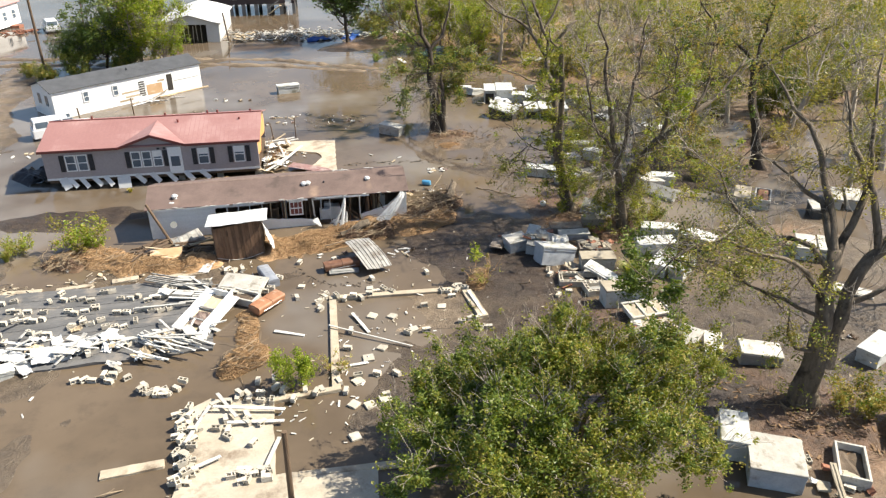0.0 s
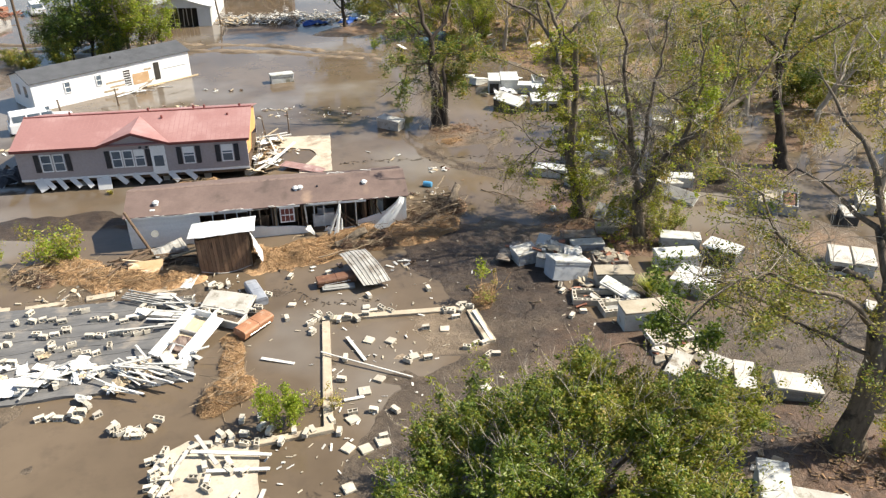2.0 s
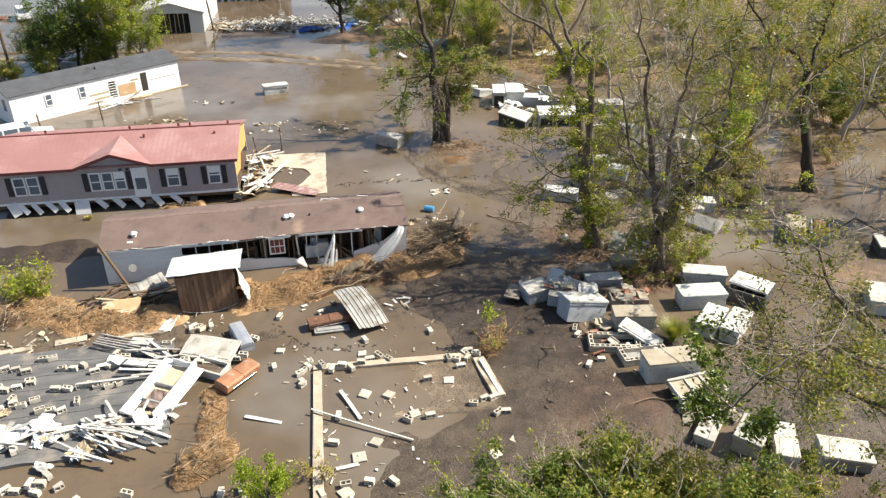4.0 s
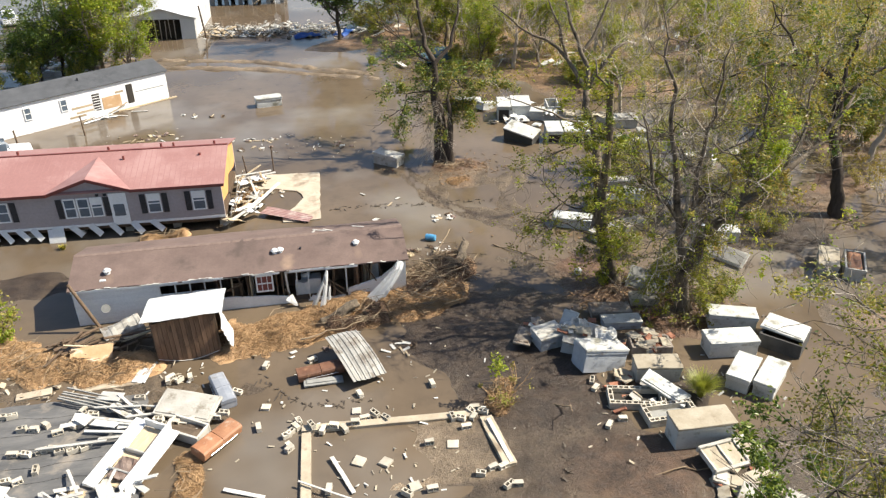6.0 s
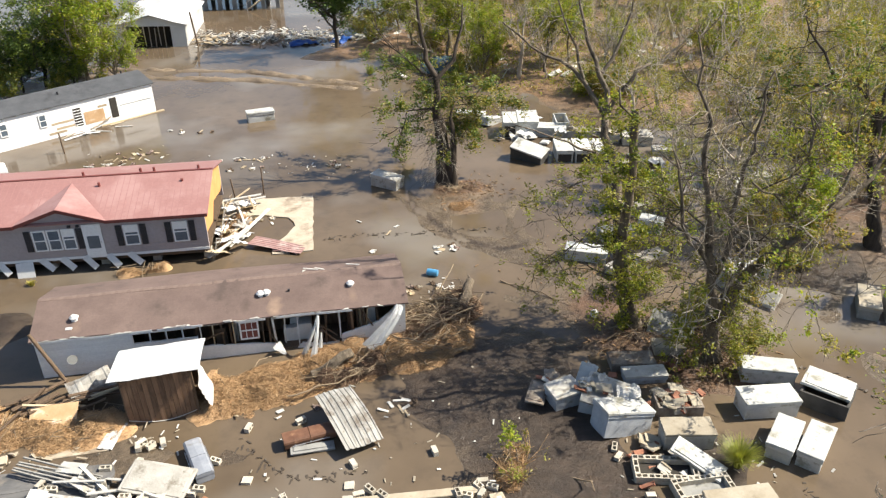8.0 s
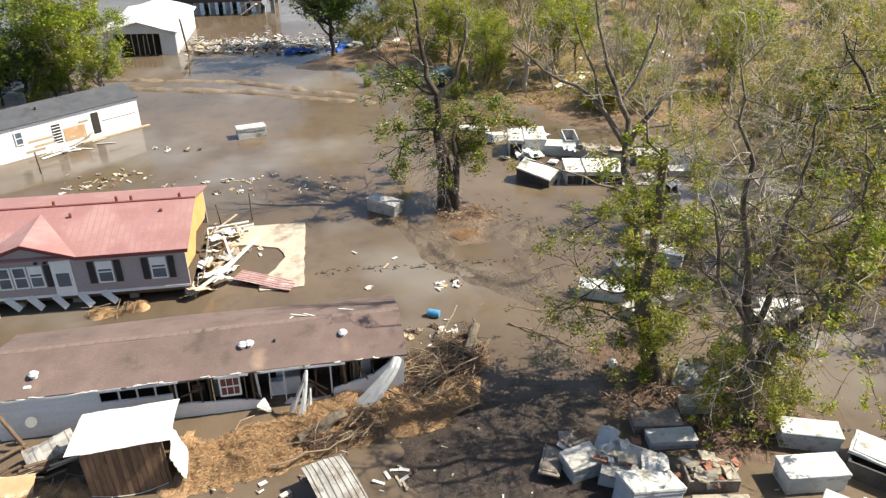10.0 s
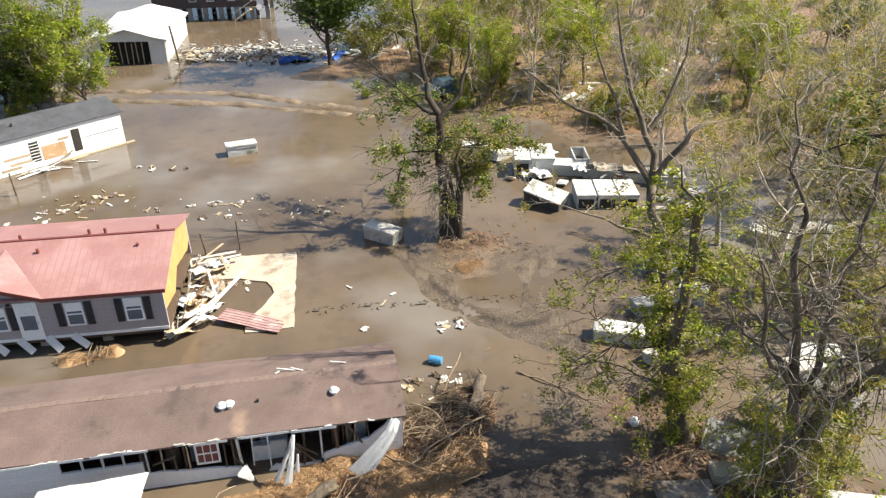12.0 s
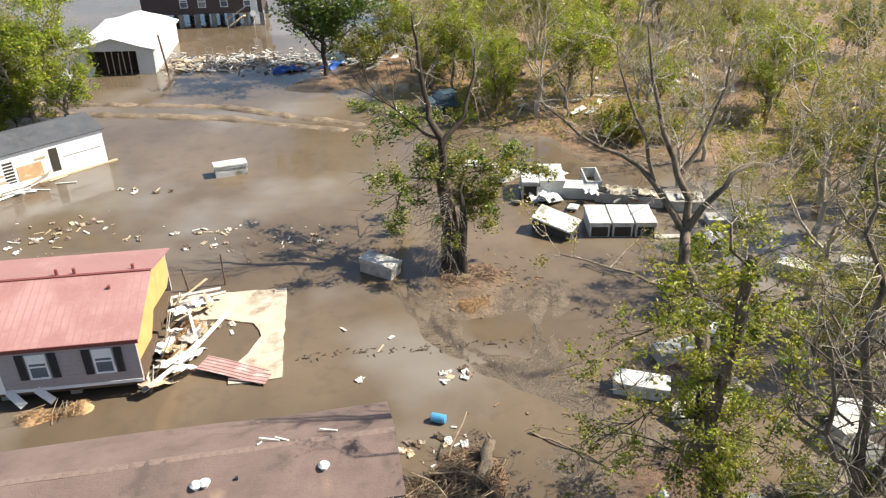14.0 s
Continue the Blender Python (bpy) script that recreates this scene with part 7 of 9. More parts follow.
def clumps(tips, n, per, rad, rs):
    """Places of leaves in n tufts of about per leaves each, round twig ends."""
    t = np.array(tips)
    c = t[rs.randint(0, len(t), n)]
    many = np.maximum(3, rs.poisson(per, n))
    wide = rad * rs.uniform(0.6, 1.4, n)
    return np.repeat(c, many, 0) + rs.normal(0, 1, (many.sum(), 3)) * np.repeat(wide, many)[:, None]


def gappy(tips, cell, least, seed):
    """The twig ends that carry leaves, so that the crown breaks up into masses and gaps."""
    return np.array([p for p in tips if noise.noise((p[0] / cell, p[1] / cell, p[2] / cell + seed)) > least])


def foliage(tips, n, per, rad, rs, mix):
    """Crowns in several kinds of leaf, tuft by tuft: mix is (leaf material, share, leaf size)."""
    return [(clumps(tips, max(1, int(n * share)), per, rad, rs), size, mat) for mat, share, size in mix]


def dress(g, s, lo, n, length, r, level, leafy=True, up=0.1, spread=0.85, kids=3, wander=0.22, rise=0.15, flat=0.6):
    """Boughs along a stem from its point number lo."""
    for q in range(lo, len(s)):
        for _ in range(n):
            w = g.rs.normal(0, 1, 3)
            w[2] = w[2] * flat + rise
            g.bough(s[q], w, length * g.rs.uniform(0.55, 1.3), r, level, leafy, up, spread, kids, wander)


# the broad leafy tree close to the camera
g = Grow(5)
g2 = Grow(6)
c0 = np.array((6.7, 19.6, 2.3))
lobes = []
tries = 0
while len(lobes) < 120 and tries < 20000:
    tries += 1
    w = g.rs.normal(0, 1, 3)
    w[2] = abs(w[2]) * 1.1
    w = unit(w)
    out = 0.88 + 0.6 * noise.noise((w[0] * 2.6, w[1] * 2.6, w[2] * 2.6 + 1.7))
    p = c0 + w * np.array((5.7, 4.5, 3.5)) * out * g.rs.uniform(0.72, 1.0)
    back = max(0.0, p[1] - 19.6)
    p = p - np.array((0.24 * back, 0, 0.10 * back))
    if all(np.linalg.norm(p - q) > 0.78 for q, _, _ in lobes):
        lobes.append((p, g.rs.uniform(0.42, 0.85), w))
for k in range(0, len(lobes), 7):
    p = lobes[k][0]
    g.stem([(7.0, 19.4, -0.1), (c0 * 0.8 + p * 0.2) * np.array((1, 1, 0.5)), c0 * 0.35 + p * 0.65, p], 0.12, 0.03, 0.08)
heaps = {"deep": [], "scrub": [], "olive": []}
for k, (p, r_, w) in enumerate(lobes):
    n = int(52 * r_ * r_) + 6
    d = g.rs.normal(0, 1, (n, 3))
    d /= np.linalg.norm(d, axis=1)[:, None]
    rag = np.array([1 + 1.0 * noise.noise((q[0] * 2.6 + k, q[1] * 2.6, q[2] * 2.6)) for q in d])
    tuft = p + d * (r_ * rag * g.rs.uniform(0.45, 1.1, n))[:, None] * np.array((0.95, 0.95, 1.15))
    pts = clumps(tuft, n * 2, 23, 0.10, g.rs)
    dry = 0.42 + 0.9 * noise.noise((p[0] * 0.34, p[1] * 0.34, p[2] * 0.34 + 9)) + 0.08 * (p[0] - 7.5)
    u = np.repeat(g.rs.rand(len(pts) // 20 + 1), 20)[:len(pts)]
    for nm, lo, hi in (("deep", -1, 0.80 - 0.66 * dry), ("scrub", 0.80 - 0.66 * dry, 0.97 - 0.3 * dry), ("olive", 0.97 - 0.3 * dry, 2)):
        heaps[nm].append(pts[(u > lo) & (u <= hi)])
    for _ in range(4):
        v_ = unit(w + g.rs.normal(0, 0.6, 3) + np.array((0, 0, 0.4)))
        g2.bough(p + v_ * r_ * 0.2, v_, g.rs.uniform(0.6, 1.4) * r_ + 0.3, 0.012, 1, True, 0.2, 0.7, 2)
heaps["scrub"].append(clumps(g2.tips, 420, 10, 0.10, g.rs))
tree_thing(pose(0, 0, 0), g, M_BARK, [(np.concatenate(heaps["deep"]), 0.066, L_DEEP), (np.concatenate(heaps["scrub"]), 0.06, L_SCRUB), (np.concatenate(heaps["olive"]), 0.056, L_OLIVE)], "broad bushy tree with dense green leaves, some turning olive", limbs=g2)

# the thick dark trunk with a ragged crown, standing alone in the water
g = Grow(11)
g2 = Grow(12)
for _ in range(60):
    z = g2.rs.uniform(0.8, 4.2)
    g2.bough((8.2 - 0.3 * g2.rs.rand(), 58.6 + 0.12 * z, z), (g2.rs.normal(-0.8, 0.6), g2.rs.normal(-0.3, 0.5), 0.1), g2.rs.uniform(0.7, 1.9), 0.014, 1, False, -0.55, 0.7, 3, 0.2)
st = g.stem([(8.4, 58.7, -0.2), (8.2, 59.2, 2.2), (8.05, 59.9, 4.0)], 0.50, 0.32, 0.04, 0.5)
g.stem([(8.7, 58.5, -0.2), (8.8, 58.6, 2.5), (8.65, 58.9, 4.3), (8.9, 58.9, 5.4)], 0.30, 0.08, 0.05)
st2 = g.stem([(8.05, 59.9, 3.9), (8.05, 60.2, 5.2), (8.0, 60.5, 6.35), (7.55, 60.7, 7.5), (7.3, 60.8, 8.8), (7.0, 61.3, 10.4), (6.9, 62, 12.2)], 0.23, 0.04, 0.08)
st3 = g.stem([(8.0, 60.3, 6.3), (8.5, 60.5, 6.8), (9.1, 60.8, 7.4), (9.6, 61.2, 8.6), (9.9, 62, 10.4)], 0.15, 0.04, 0.08)
g2.tips = []
for q, to, r_ in ((3, (2.9, 62.6, 6.8), 0.09), (5, (4.2, 63.2, 7.4), 0.06), (1, (3.4, 62.4, 5.2), 0.085), (1, (6.0, 59.0, 4.6), 0.05), (2, (10.7, 60.0, 5.2), 0.06), (1, (11.4, 59.2, 4.8), 0.06), (3, (5.9, 63.2, 6.2), 0.06), (0, (10.2, 58.6, 3.9), 0.05)):
    a = st2[q]
    way = np.array(to) - a
    g.bough(a, way, np.linalg.norm(way), r_ * 0.7, 2, True, -0.06, 0.62, 6, 0.15)
for q, way, ln in ((5, (-0.8, -0.3, -0.1), 1.6), (6, (0.9, -0.3, -0.1), 1.6), (7, (0.9, 0.2, 0.0), 1.8)):
    g.bough(st[min(q, len(st) - 1)], way, ln, 0.04, 2, True, -0.05, 0.8, 4)
for _ in range(64):
    z = g.rs.uniform(2.6, 6.6)
    g.bough((8.2, 58.9 + 0.25 * z, z), (g.rs.normal(-0.15, 0.9), g.rs.normal(0.2, 0.7), 0.1), g.rs.uniform(0.8, 2.3), 0.018, 1, z > 3.2, -0.4, 0.8, 3, 0.2)
leafy = gappy([p for p in g.tips if p[2] < 7.4], 1.2, -0.02, 4)
leafy = np.array([p for p in leafy if math.hypot(p[0] - 4.7 - 0.93 * p[2], p[1] - 59.3) > 1.15])
east = leafy[leafy[:, 0] > 8.1]
for s in (st2, st3):
    dress(g2, s, len(s) // 2, 2, 1.5, 0.022, 1, False, 0.3, 0.8, 3, 0.25, 0.6)
tree_thing(pose(0, 0, 0), g, M_BARK_D, foliage(leafy, 640, 14, 0.16, g.rs, ((L_DEEP, 0.62, 0.10), (L_DARK, 0.2, 0.10), (L_OLIVE, 0.32, 0.085))) + foliage(east, 170, 15, 0.18, g.rs, ((L_SCRUB, 0.5, 0.09), (L_OLIVE, 0.5, 0.085))), "storm-stripped tree with a thick dark trunk and ragged leaves", limbs=g2)

# the tall forked tree with a bare top, a broken second stem and fresh shoots along its trunk
g = Grow(23)
st = g.stem([(14.3, 41.8, -0.2), (13.9, 41.8, 1.4), (13.4, 42.1, 3.4), (13.2, 42.6, 5.4), (13.3, 43.5, 6.9), (13.15, 44.4, 8.2), (13.2, 45.0, 9.0)], 0.34, 0.15, 0.05)
snag = g.stem([(13.4, 42.0, 3.2), (13.15, 41.5, 5.2), (13.1, 41.2, 7.0), (12.8, 40.7, 9.2), (12.6, 40.4, 10.7)], 0.22, 0.13, 0.06)
g2 = Grow(24)
ups = [g.stem(p, r_, r1, 0.06) for p, r_, r1 in (([(13.2, 45.0, 8.9), (12.75, 45.4, 9.7), (12.42, 45.8, 10.2), (11.4, 46.2, 11.0), (10.2, 46.6, 11.6), (9.0, 47.0, 12.6)], 0.12, 0.025), ([(13.2, 45.0, 8.9), (13.2, 45.4, 9.8), (12.99, 45.6, 10.55), (12.6, 45.9, 11.85), (12.2, 46.2, 13.3), (11.9, 46.6, 14.8)], 0.13, 0.025),
                                              ([(13.2, 45.0, 8.9), (13.6, 45.0, 9.7), (14.0, 44.8, 10.5), (14.3, 44.8, 10.9), (14.9, 45.0, 11.1)], 0.13, 0.06), ([(13.1, 43.8, 7.4), (11.8, 44.0, 8.0), (10.6, 44.0, 8.5), (9.0, 44.0, 9.1)], 0.07, 0.02), ([(13.0, 45.6, 10.5), (13.58, 45.8, 11.2), (14.2, 46.2, 12.4), (14.6, 46.6, 14.2)], 0.09, 0.02),
                                              ([(12.42, 45.8, 10.2), (12.0, 46.0, 11.6), (11.4, 46.4, 13.0), (11.2, 47.0, 14.2)], 0.07, 0.02), ([(12.6, 40.5, 10.4), (12.0, 40.4, 10.9), (11.9, 40.5, 11.6)], 0.06, 0.03))]
for n_, s in enumerate(ups):
    dress(g2, s, 2, 2 if n_ != 3 else 1, 1.5, 0.016, 2, n_ == 3, 0.2, 0.75, 3, 0.24, 0.3)
thin = np.array(g2.tips)
g.tips = []
for way, zq, ln in (((-1, -0.2, -0.12), 4, 4.2), ((-1, 0.1, -0.05), 6, 4.0), ((-1, -0.3, 0.05), 8, 3.6), ((1, -0.3, 0.1), 5, 2.2), ((-0.9, -0.5, -0.1), 5, 3.0), ((0.8, 0.3, 0.1), 8, 2.6), ((-0.9, 0.3, 0.2), 10, 3.0), ((0.9, -0.5, 0.0), 10, 2.2), ((-0.8, -0.6, 0.1), 11, 2.4)):
    g.bough(st[min(zq, len(st) - 2)], way, ln, 0.045, 2, True, -0.05, 0.75, 5, 0.26)
lower = gappy(g.tips, 0.9, -0.2, 2)
g.tips = []
dress(g, st[:11], 3, 4, 1.6, 0.02, 1, True, 0.1, 0.9, 3, 0.2, 0.1, 0.5)
dress(g, snag, 1, 5, 1.4, 0.018, 1, True, 0.05, 0.9, 3, 0.22, 0.1, 0.5)
for q in range(1, 7):
    for _ in range(7):
        w = g.rs.normal(0, 1, 3) * np.array((1.2, 1.2, 0.3))
        g.bough(st[q], w, g.rs.uniform(0.4, 1.4), 0.014, 1, True, -0.35, 0.8, 3, 0.25)
shoots = gappy(g.tips, 1.1, -0.02, 7)
tree_thing(pose(0, 0, 0), g, M_BARK, [(clumps(thin, 40, 8, 0.14, g.rs), 0.07, L_OLIVE)] + foliage(lower, 340, 12, 0.12, g.rs, ((L_OLIVE, 0.45, 0.07), (L_SCRUB, 0.3, 0.07), (L_BRIGHT, 0.25, 0.072))) + foliage(shoots, 440, 17, 0.12, g.rs, ((L_BRIGHT, 0.5, 0.077), (L_DEEP, 0.35, 0.08), (L_SCRUB, 0.35, 0.076))), "tall storm-bared tree with fresh green shoots along its trunk", limbs=g2)

# its many-stemmed neighbour hung with vines, one thick limb leaning out low
g = Grow(31)
g2 = Grow(32)
g.stem([(16.7, 38.9, -0.2), (16.4, 38.7, 1.4), (16.0, 38.5, 3.0)], 0.34, 0.27, 0.05)
mains = [g.stem(p, r_, r1, 0.10) for p, r_, r1 in (
    ([(16.0, 38.5, 2.9), (15.4, 38.2, 5.0), (14.9, 38.2, 7.4), (14.6, 38.4, 9.6), (14.2, 38.6, 12.0), (13.9, 39.0, 13.6)], 0.20, 0.03),
    ([(16.1, 38.5, 2.6), (16.9, 38.4, 4.5), (17.7, 37.8, 5.9), (18.9, 37.9, 6.7), (20.1, 38.2, 7.3), (21.6, 38.8, 8.3), (23.0, 39.4, 9.8)], 0.23, 0.05),
    ([(15.6, 38.3, 4.4), (16.1, 38.4, 6.6), (16.3, 38.6, 9.0), (16.8, 38.9, 12.4)], 0.13, 0.03),
    ([(17.7, 37.8, 5.9), (18.2, 38.0, 7.6), (18.5, 38.2, 9.4), (18.3, 38.8, 11.6)], 0.11, 0.025),
    ([(19.6, 38.1, 7.0), (20.6, 38.6, 8.8), (21.0, 39.2, 11.0)], 0.10, 0.025),
    ([(15.3, 38.2, 5.2), (14.2, 38.0, 6.4), (13.4, 37.6, 8.4), (12.9, 37.6, 10.2)], 0.10, 0.025),
    ([(16.3, 38.5, 3.4), (17.6, 39.4, 4.4), (19.4, 40.4, 5.0), (21.4, 41.0, 6.4)], 0.12, 0.03))]
for s in mains:
    dress(g, s, 3, 2, 1.5, 0.028, 1, True, 0.05, 0.85, 3, 0.28, 0.15)
    dress(g2, s, 3, 1, 1.9, 0.02, 2, False, 0.12, 0.8, 3, 0.34, 0.5)
crown_ = gappy([p for p in g.tips if g.rs.rand() < (1.2 if p[0] > 16.8 else 0.5) - p[2] / 14.0], 1.5, -0.05, 2)
bright = np.array([p for p in g.tips if np.linalg.norm((p - np.array((18.5, 38.1, 8.9))) * np.array((1, 0.7, 0.8))) < 1.5])
g.tips = []
for _ in range(130):
    z = 0.7 + 4.6 * g.rs.rand() ** 1.3
    a = g.rs.uniform(0, 6.28)
    s0 = np.array((16.6 - 0.2 * z + 0.15 * z * math.cos(a), 38.8 - 0.06 * z + 0.12 * z * math.sin(a), z))
    g.bough(s0, (math.cos(a), math.sin(a), 0.3), g.rs.uniform(0.8, 2.0), 0.014, 1, True, -0.6, 0.6, 3, 0.24)
skirt = gappy(g.tips, 1.0, -0.1, 6)
g.tips = []
for a_, z_, ln in ((-0.4, 6.0, 4.4), (0.1, 6.6, 4.8), (0.5, 7.8, 4.6), (1.1, 6.6, 4.2), (1.6, 7.4, 3.6), (2.3, 6.6, 3.2), (3.0, 6.0, 2.8), (0.3, 9.4, 3.6), (-0.6, 8.6, 3.0), (5.2, 6.8, 2.6)):
    g.bough((15.6 + 0.1 * z_ * math.cos(a_), 38.4 + 0.06 * z_ * math.sin(a_), z_), (math.cos(a_), math.sin(a_), 0.22), ln, 0.042, 2, True, -0.12, 0.85, 5, 0.34)
spread_ = gappy([p for p in g.tips if p[0] > 16.0 or g.rs.rand() < 0.35], 1.3, -0.08, 3)
for a_, z_, ln in ((0.2, 4.4, 4.2), (0.9, 3.6, 4.6), (2.6, 5.4, 3.6), (3.5, 4.6, 3.0), (5.4, 4.2, 3.8), (5.9, 6.4, 4.0), (1.6, 6.6, 3.4), (4.6, 5.6, 2.8), (0.5, 9.0, 3.4), (2.2, 9.4, 3.0), (4.0, 9.0, 2.6)):
    g2.bough((16.0 - 0.1 * z_, 38.5, z_), (math.cos(a_), math.sin(a_), 0.3), ln, 0.034, 2, False, 0.08, 0.9, 4, 0.42)
vines = []
for _ in range(150):
    p = crown_[g.rs.randint(len(crown_))]
    if p[2] > 2.5:
        q = g.stem([p, p + np.array((g.rs.normal(0, 0.15), g.rs.normal(0, 0.15), -g.rs.uniform(0.6, 2.0)))], 0.012, 0.008, 0.04, 0.4)
        vines += list(q)
tree_thing(pose(0, 0, 0), g, M_BARK, foliage(crown_, 270, 15, 0.11, g.rs, ((L_OLIVE, 0.45, 0.076), (L_SCRUB, 0.35, 0.076), (L_DEEP, 0.26, 0.08))) + foliage(spread_, 220, 15, 0.11, g.rs, ((L_OLIVE, 0.35, 0.076), (L_BRIGHT, 0.25, 0.078), (L_DEEP, 0.22, 0.08), (L_SCRUB, 0.28, 0.076)))
           + [(clumps(bright, 70, 24, 0.16, g.rs), 0.07, L_BRIGHT), (clumps(vines, 120, 12, 0.12, g.rs), 0.058, L_SCRUB)] + foliage(skirt, 330, 15, 0.10, g.rs, ((L_OLIVE, 0.4, 0.07), (L_SCRUB, 0.35, 0.07), (L_BRIGHT, 0.2, 0.072), (L_DEEP, 0.2, 0.074))), "many-stemmed grey tree hung with vines and olive leaves", limbs=g2)

# the dark leaning tree behind them
g = Grow(37)
g2 = Grow(38)
st = g.stem([(29.6, 46.6, -0.2), (29.3, 47.2, 2.4), (28.9, 48.0, 5.0), (28.9, 48.2, 7.4)], 0.36, 0.22, 0.07)
for p, r_ in (([(28.9, 48.2, 7.3), (27.6, 48.6, 8.2), (26.0, 49.0, 8.6), (24.2, 49.4, 8.2), (22.6, 49.6, 7.6)], 0.16), ([(28.9, 48.2, 7.2), (29.6, 48.6, 9.0), (30.0, 49.0, 11.2)], 0.14), ([(28.9, 48.1, 6.4), (30.4, 48.4, 7.6), (32.4, 48.6, 8.6), (34.0, 49.0, 9.0)], 0.14), ([(28.9, 48.1, 5.4), (27.4, 47.6, 6.4), (25.8, 47.4, 6.6), (24.4, 47.2, 6.0)], 0.12), ([(26.6, 48.8, 8.5), (26.0, 49.4, 10.0), (25.0, 50.2, 11.6)], 0.09)):
    s = g.stem(p, r_, 0.03, 0.10)
    dress(g, s, 2, 2, 1.7, 0.03, 1, True, 0.0, 0.85, 4, 0.24, 0.15)
    dress(g2, s, 3, 1, 1.7, 0.022, 2, False, 0.2, 0.8, 3, 0.3, 0.5)
crown_ = gappy(g.tips, 1.8, -0.06, 5)
tree_thing(pose(0, 0, 0), g, M_BARK_D, foliage(crown_, 560, 14, 0.18, g.rs, ((L_DARK, 0.16, 0.105), (L_DEEP, 0.32, 0.105), (L_OLIVE, 0.36, 0.095), (L_SCRUB, 0.2, 0.095))), "dark leaning tree with dense green leaf masses and bare twigs", limbs=g2)

# the big forked tree on the south-east side
g = Grow(41)
g2 = Grow(42)
st = g.stem([(17.9, 22.0, -0.2), (17.75, 21.95, 0.9), (17.9, 21.9, 1.9), (17.85, 22.0, 3.8), (17.7, 22.2, 5.5), (17.85, 22.4, 6.8)], 0.46, 0.24, 0.04)
limbs = [g.stem(p, r_, r1, 0.07) for p, r_, r1 in (
    ([(18.1, 21.9, 2.0), (18.5, 22.0, 4.3), (18.9, 22.1, 5.85), (19.75, 22.2, 6.8), (20.5, 22.4, 7.6), (21.4, 22.6, 9.6), (22.2, 22.8, 12.0)], 0.30, 0.08),
    ([(17.85, 22.4, 6.7), (17.7, 23.0, 7.85), (17.55, 23.5, 8.3), (17.4, 24.0, 8.6), (16.9, 24.5, 9.1), (15.4, 25.0, 9.9)], 0.16, 0.03),
    ([(17.85, 22.4, 6.7), (17.85, 23.0, 7.7), (17.9, 23.8, 9.0), (18.0, 24.5, 9.8), (17.8, 25.2, 10.6), (17.6, 26.0, 11.1), (17.1, 27.0, 12.2)], 0.19, 0.035),
    ([(18.0, 22.4, 6.6), (18.7, 22.8, 7.5), (19.2, 23.2, 8.5), (19.2, 23.6, 9.4), (18.8, 24.2, 10.5), (18.8, 25.0, 12.0)], 0.20, 0.035),
    ([(19.5, 22.2, 6.8), (19.2, 22.8, 8.6), (19.05, 23.4, 10.4), (19.4, 24.0, 11.8), (19.6, 24.6, 13.4)], 0.16, 0.03),
    ([(17.6, 22.2, 6.2), (17.15, 22.6, 6.8), (16.45, 23.0, 7.05), (15.9, 23.2, 7.1), (15.05, 23.5, 7.6), (14.4, 23.8, 8.2), (13.8, 24.2, 9.3), (13.2, 24.6, 9.9)], 0.13, 0.02),
    ([(17.6, 22.0, 5.2), (16.4, 21.8, 6.35), (15.3, 21.6, 7.1), (14.3, 21.6, 7.35), (13.2, 21.8, 8.0), (12.0, 21.7, 7.9), (11.0, 21.4, 7.4), (10.2, 21.1, 6.9)], 0.12, 0.02),
    ([(17.8, 22.0, 4.1), (17.0, 22.2, 4.5), (15.7, 22.6, 5.0), (14.2, 23.0, 5.9), (13.4, 23.4, 6.25), (12.0, 23.8, 6.8)], 0.09, 0.02),
    ([(17.85, 21.9, 2.6), (16.8, 21.8, 3.1), (16.3, 21.7, 3.75), (16.2, 21.8, 4.7)], 0.09, 0.025),
    ([(18.6, 22.0, 4.6), (19.8, 21.6, 5.6), (21.4, 21.4, 6.0), (23.4, 21.6, 7.4)], 0.12, 0.03))]
dense, sparse = [], []
for n_, s in enumerate(limbs):
    g.tips = []
    dress(g, s, 4, 2 if n_ in (5, 6, 7) else 1, 1.5, 0.024, 1, True, 0.02, 0.8, 4, 0.22, 0.1)
    (dense if n_ in (5, 6, 7) else sparse).extend(g.tips)
    dress(g2, s, 4, 2, 1.5, 0.018, 2, False, 0.2, 0.75, 3, 0.26, 0.45)
g.tips = []
for n_ in (5, 6, 7, 8):
    for q in range(2, len(limbs[n_])):
        for _ in range(2):
            g.bough(limbs[n_][q], (g.rs.normal(0, 0.8), g.rs.normal(0.2, 0.8), g.rs.uniform(-0.6, 0.2)), g.rs.uniform(0.9, 1.9), 0.018, 1, True, -0.35, 0.8, 4, 0.24)
dense += g.tips
g.tips = []
for q in (0, 1, 2, 3):
    for _ in range(3):
        g.bough(st[q], g.rs.normal(0, 1, 3) * np.array((1, 1, 0.3)), g.rs.uniform(0.6, 1.3), 0.02, 1, True, 0.0, 0.9, 3)
dense = gappy(dense, 1.2, -0.14, 3)
low = [p for p in dense if p[0] < 11.6 and p[2] < 7.4]
rim = np.array([p for p in dense if p[0] >= 11.6])
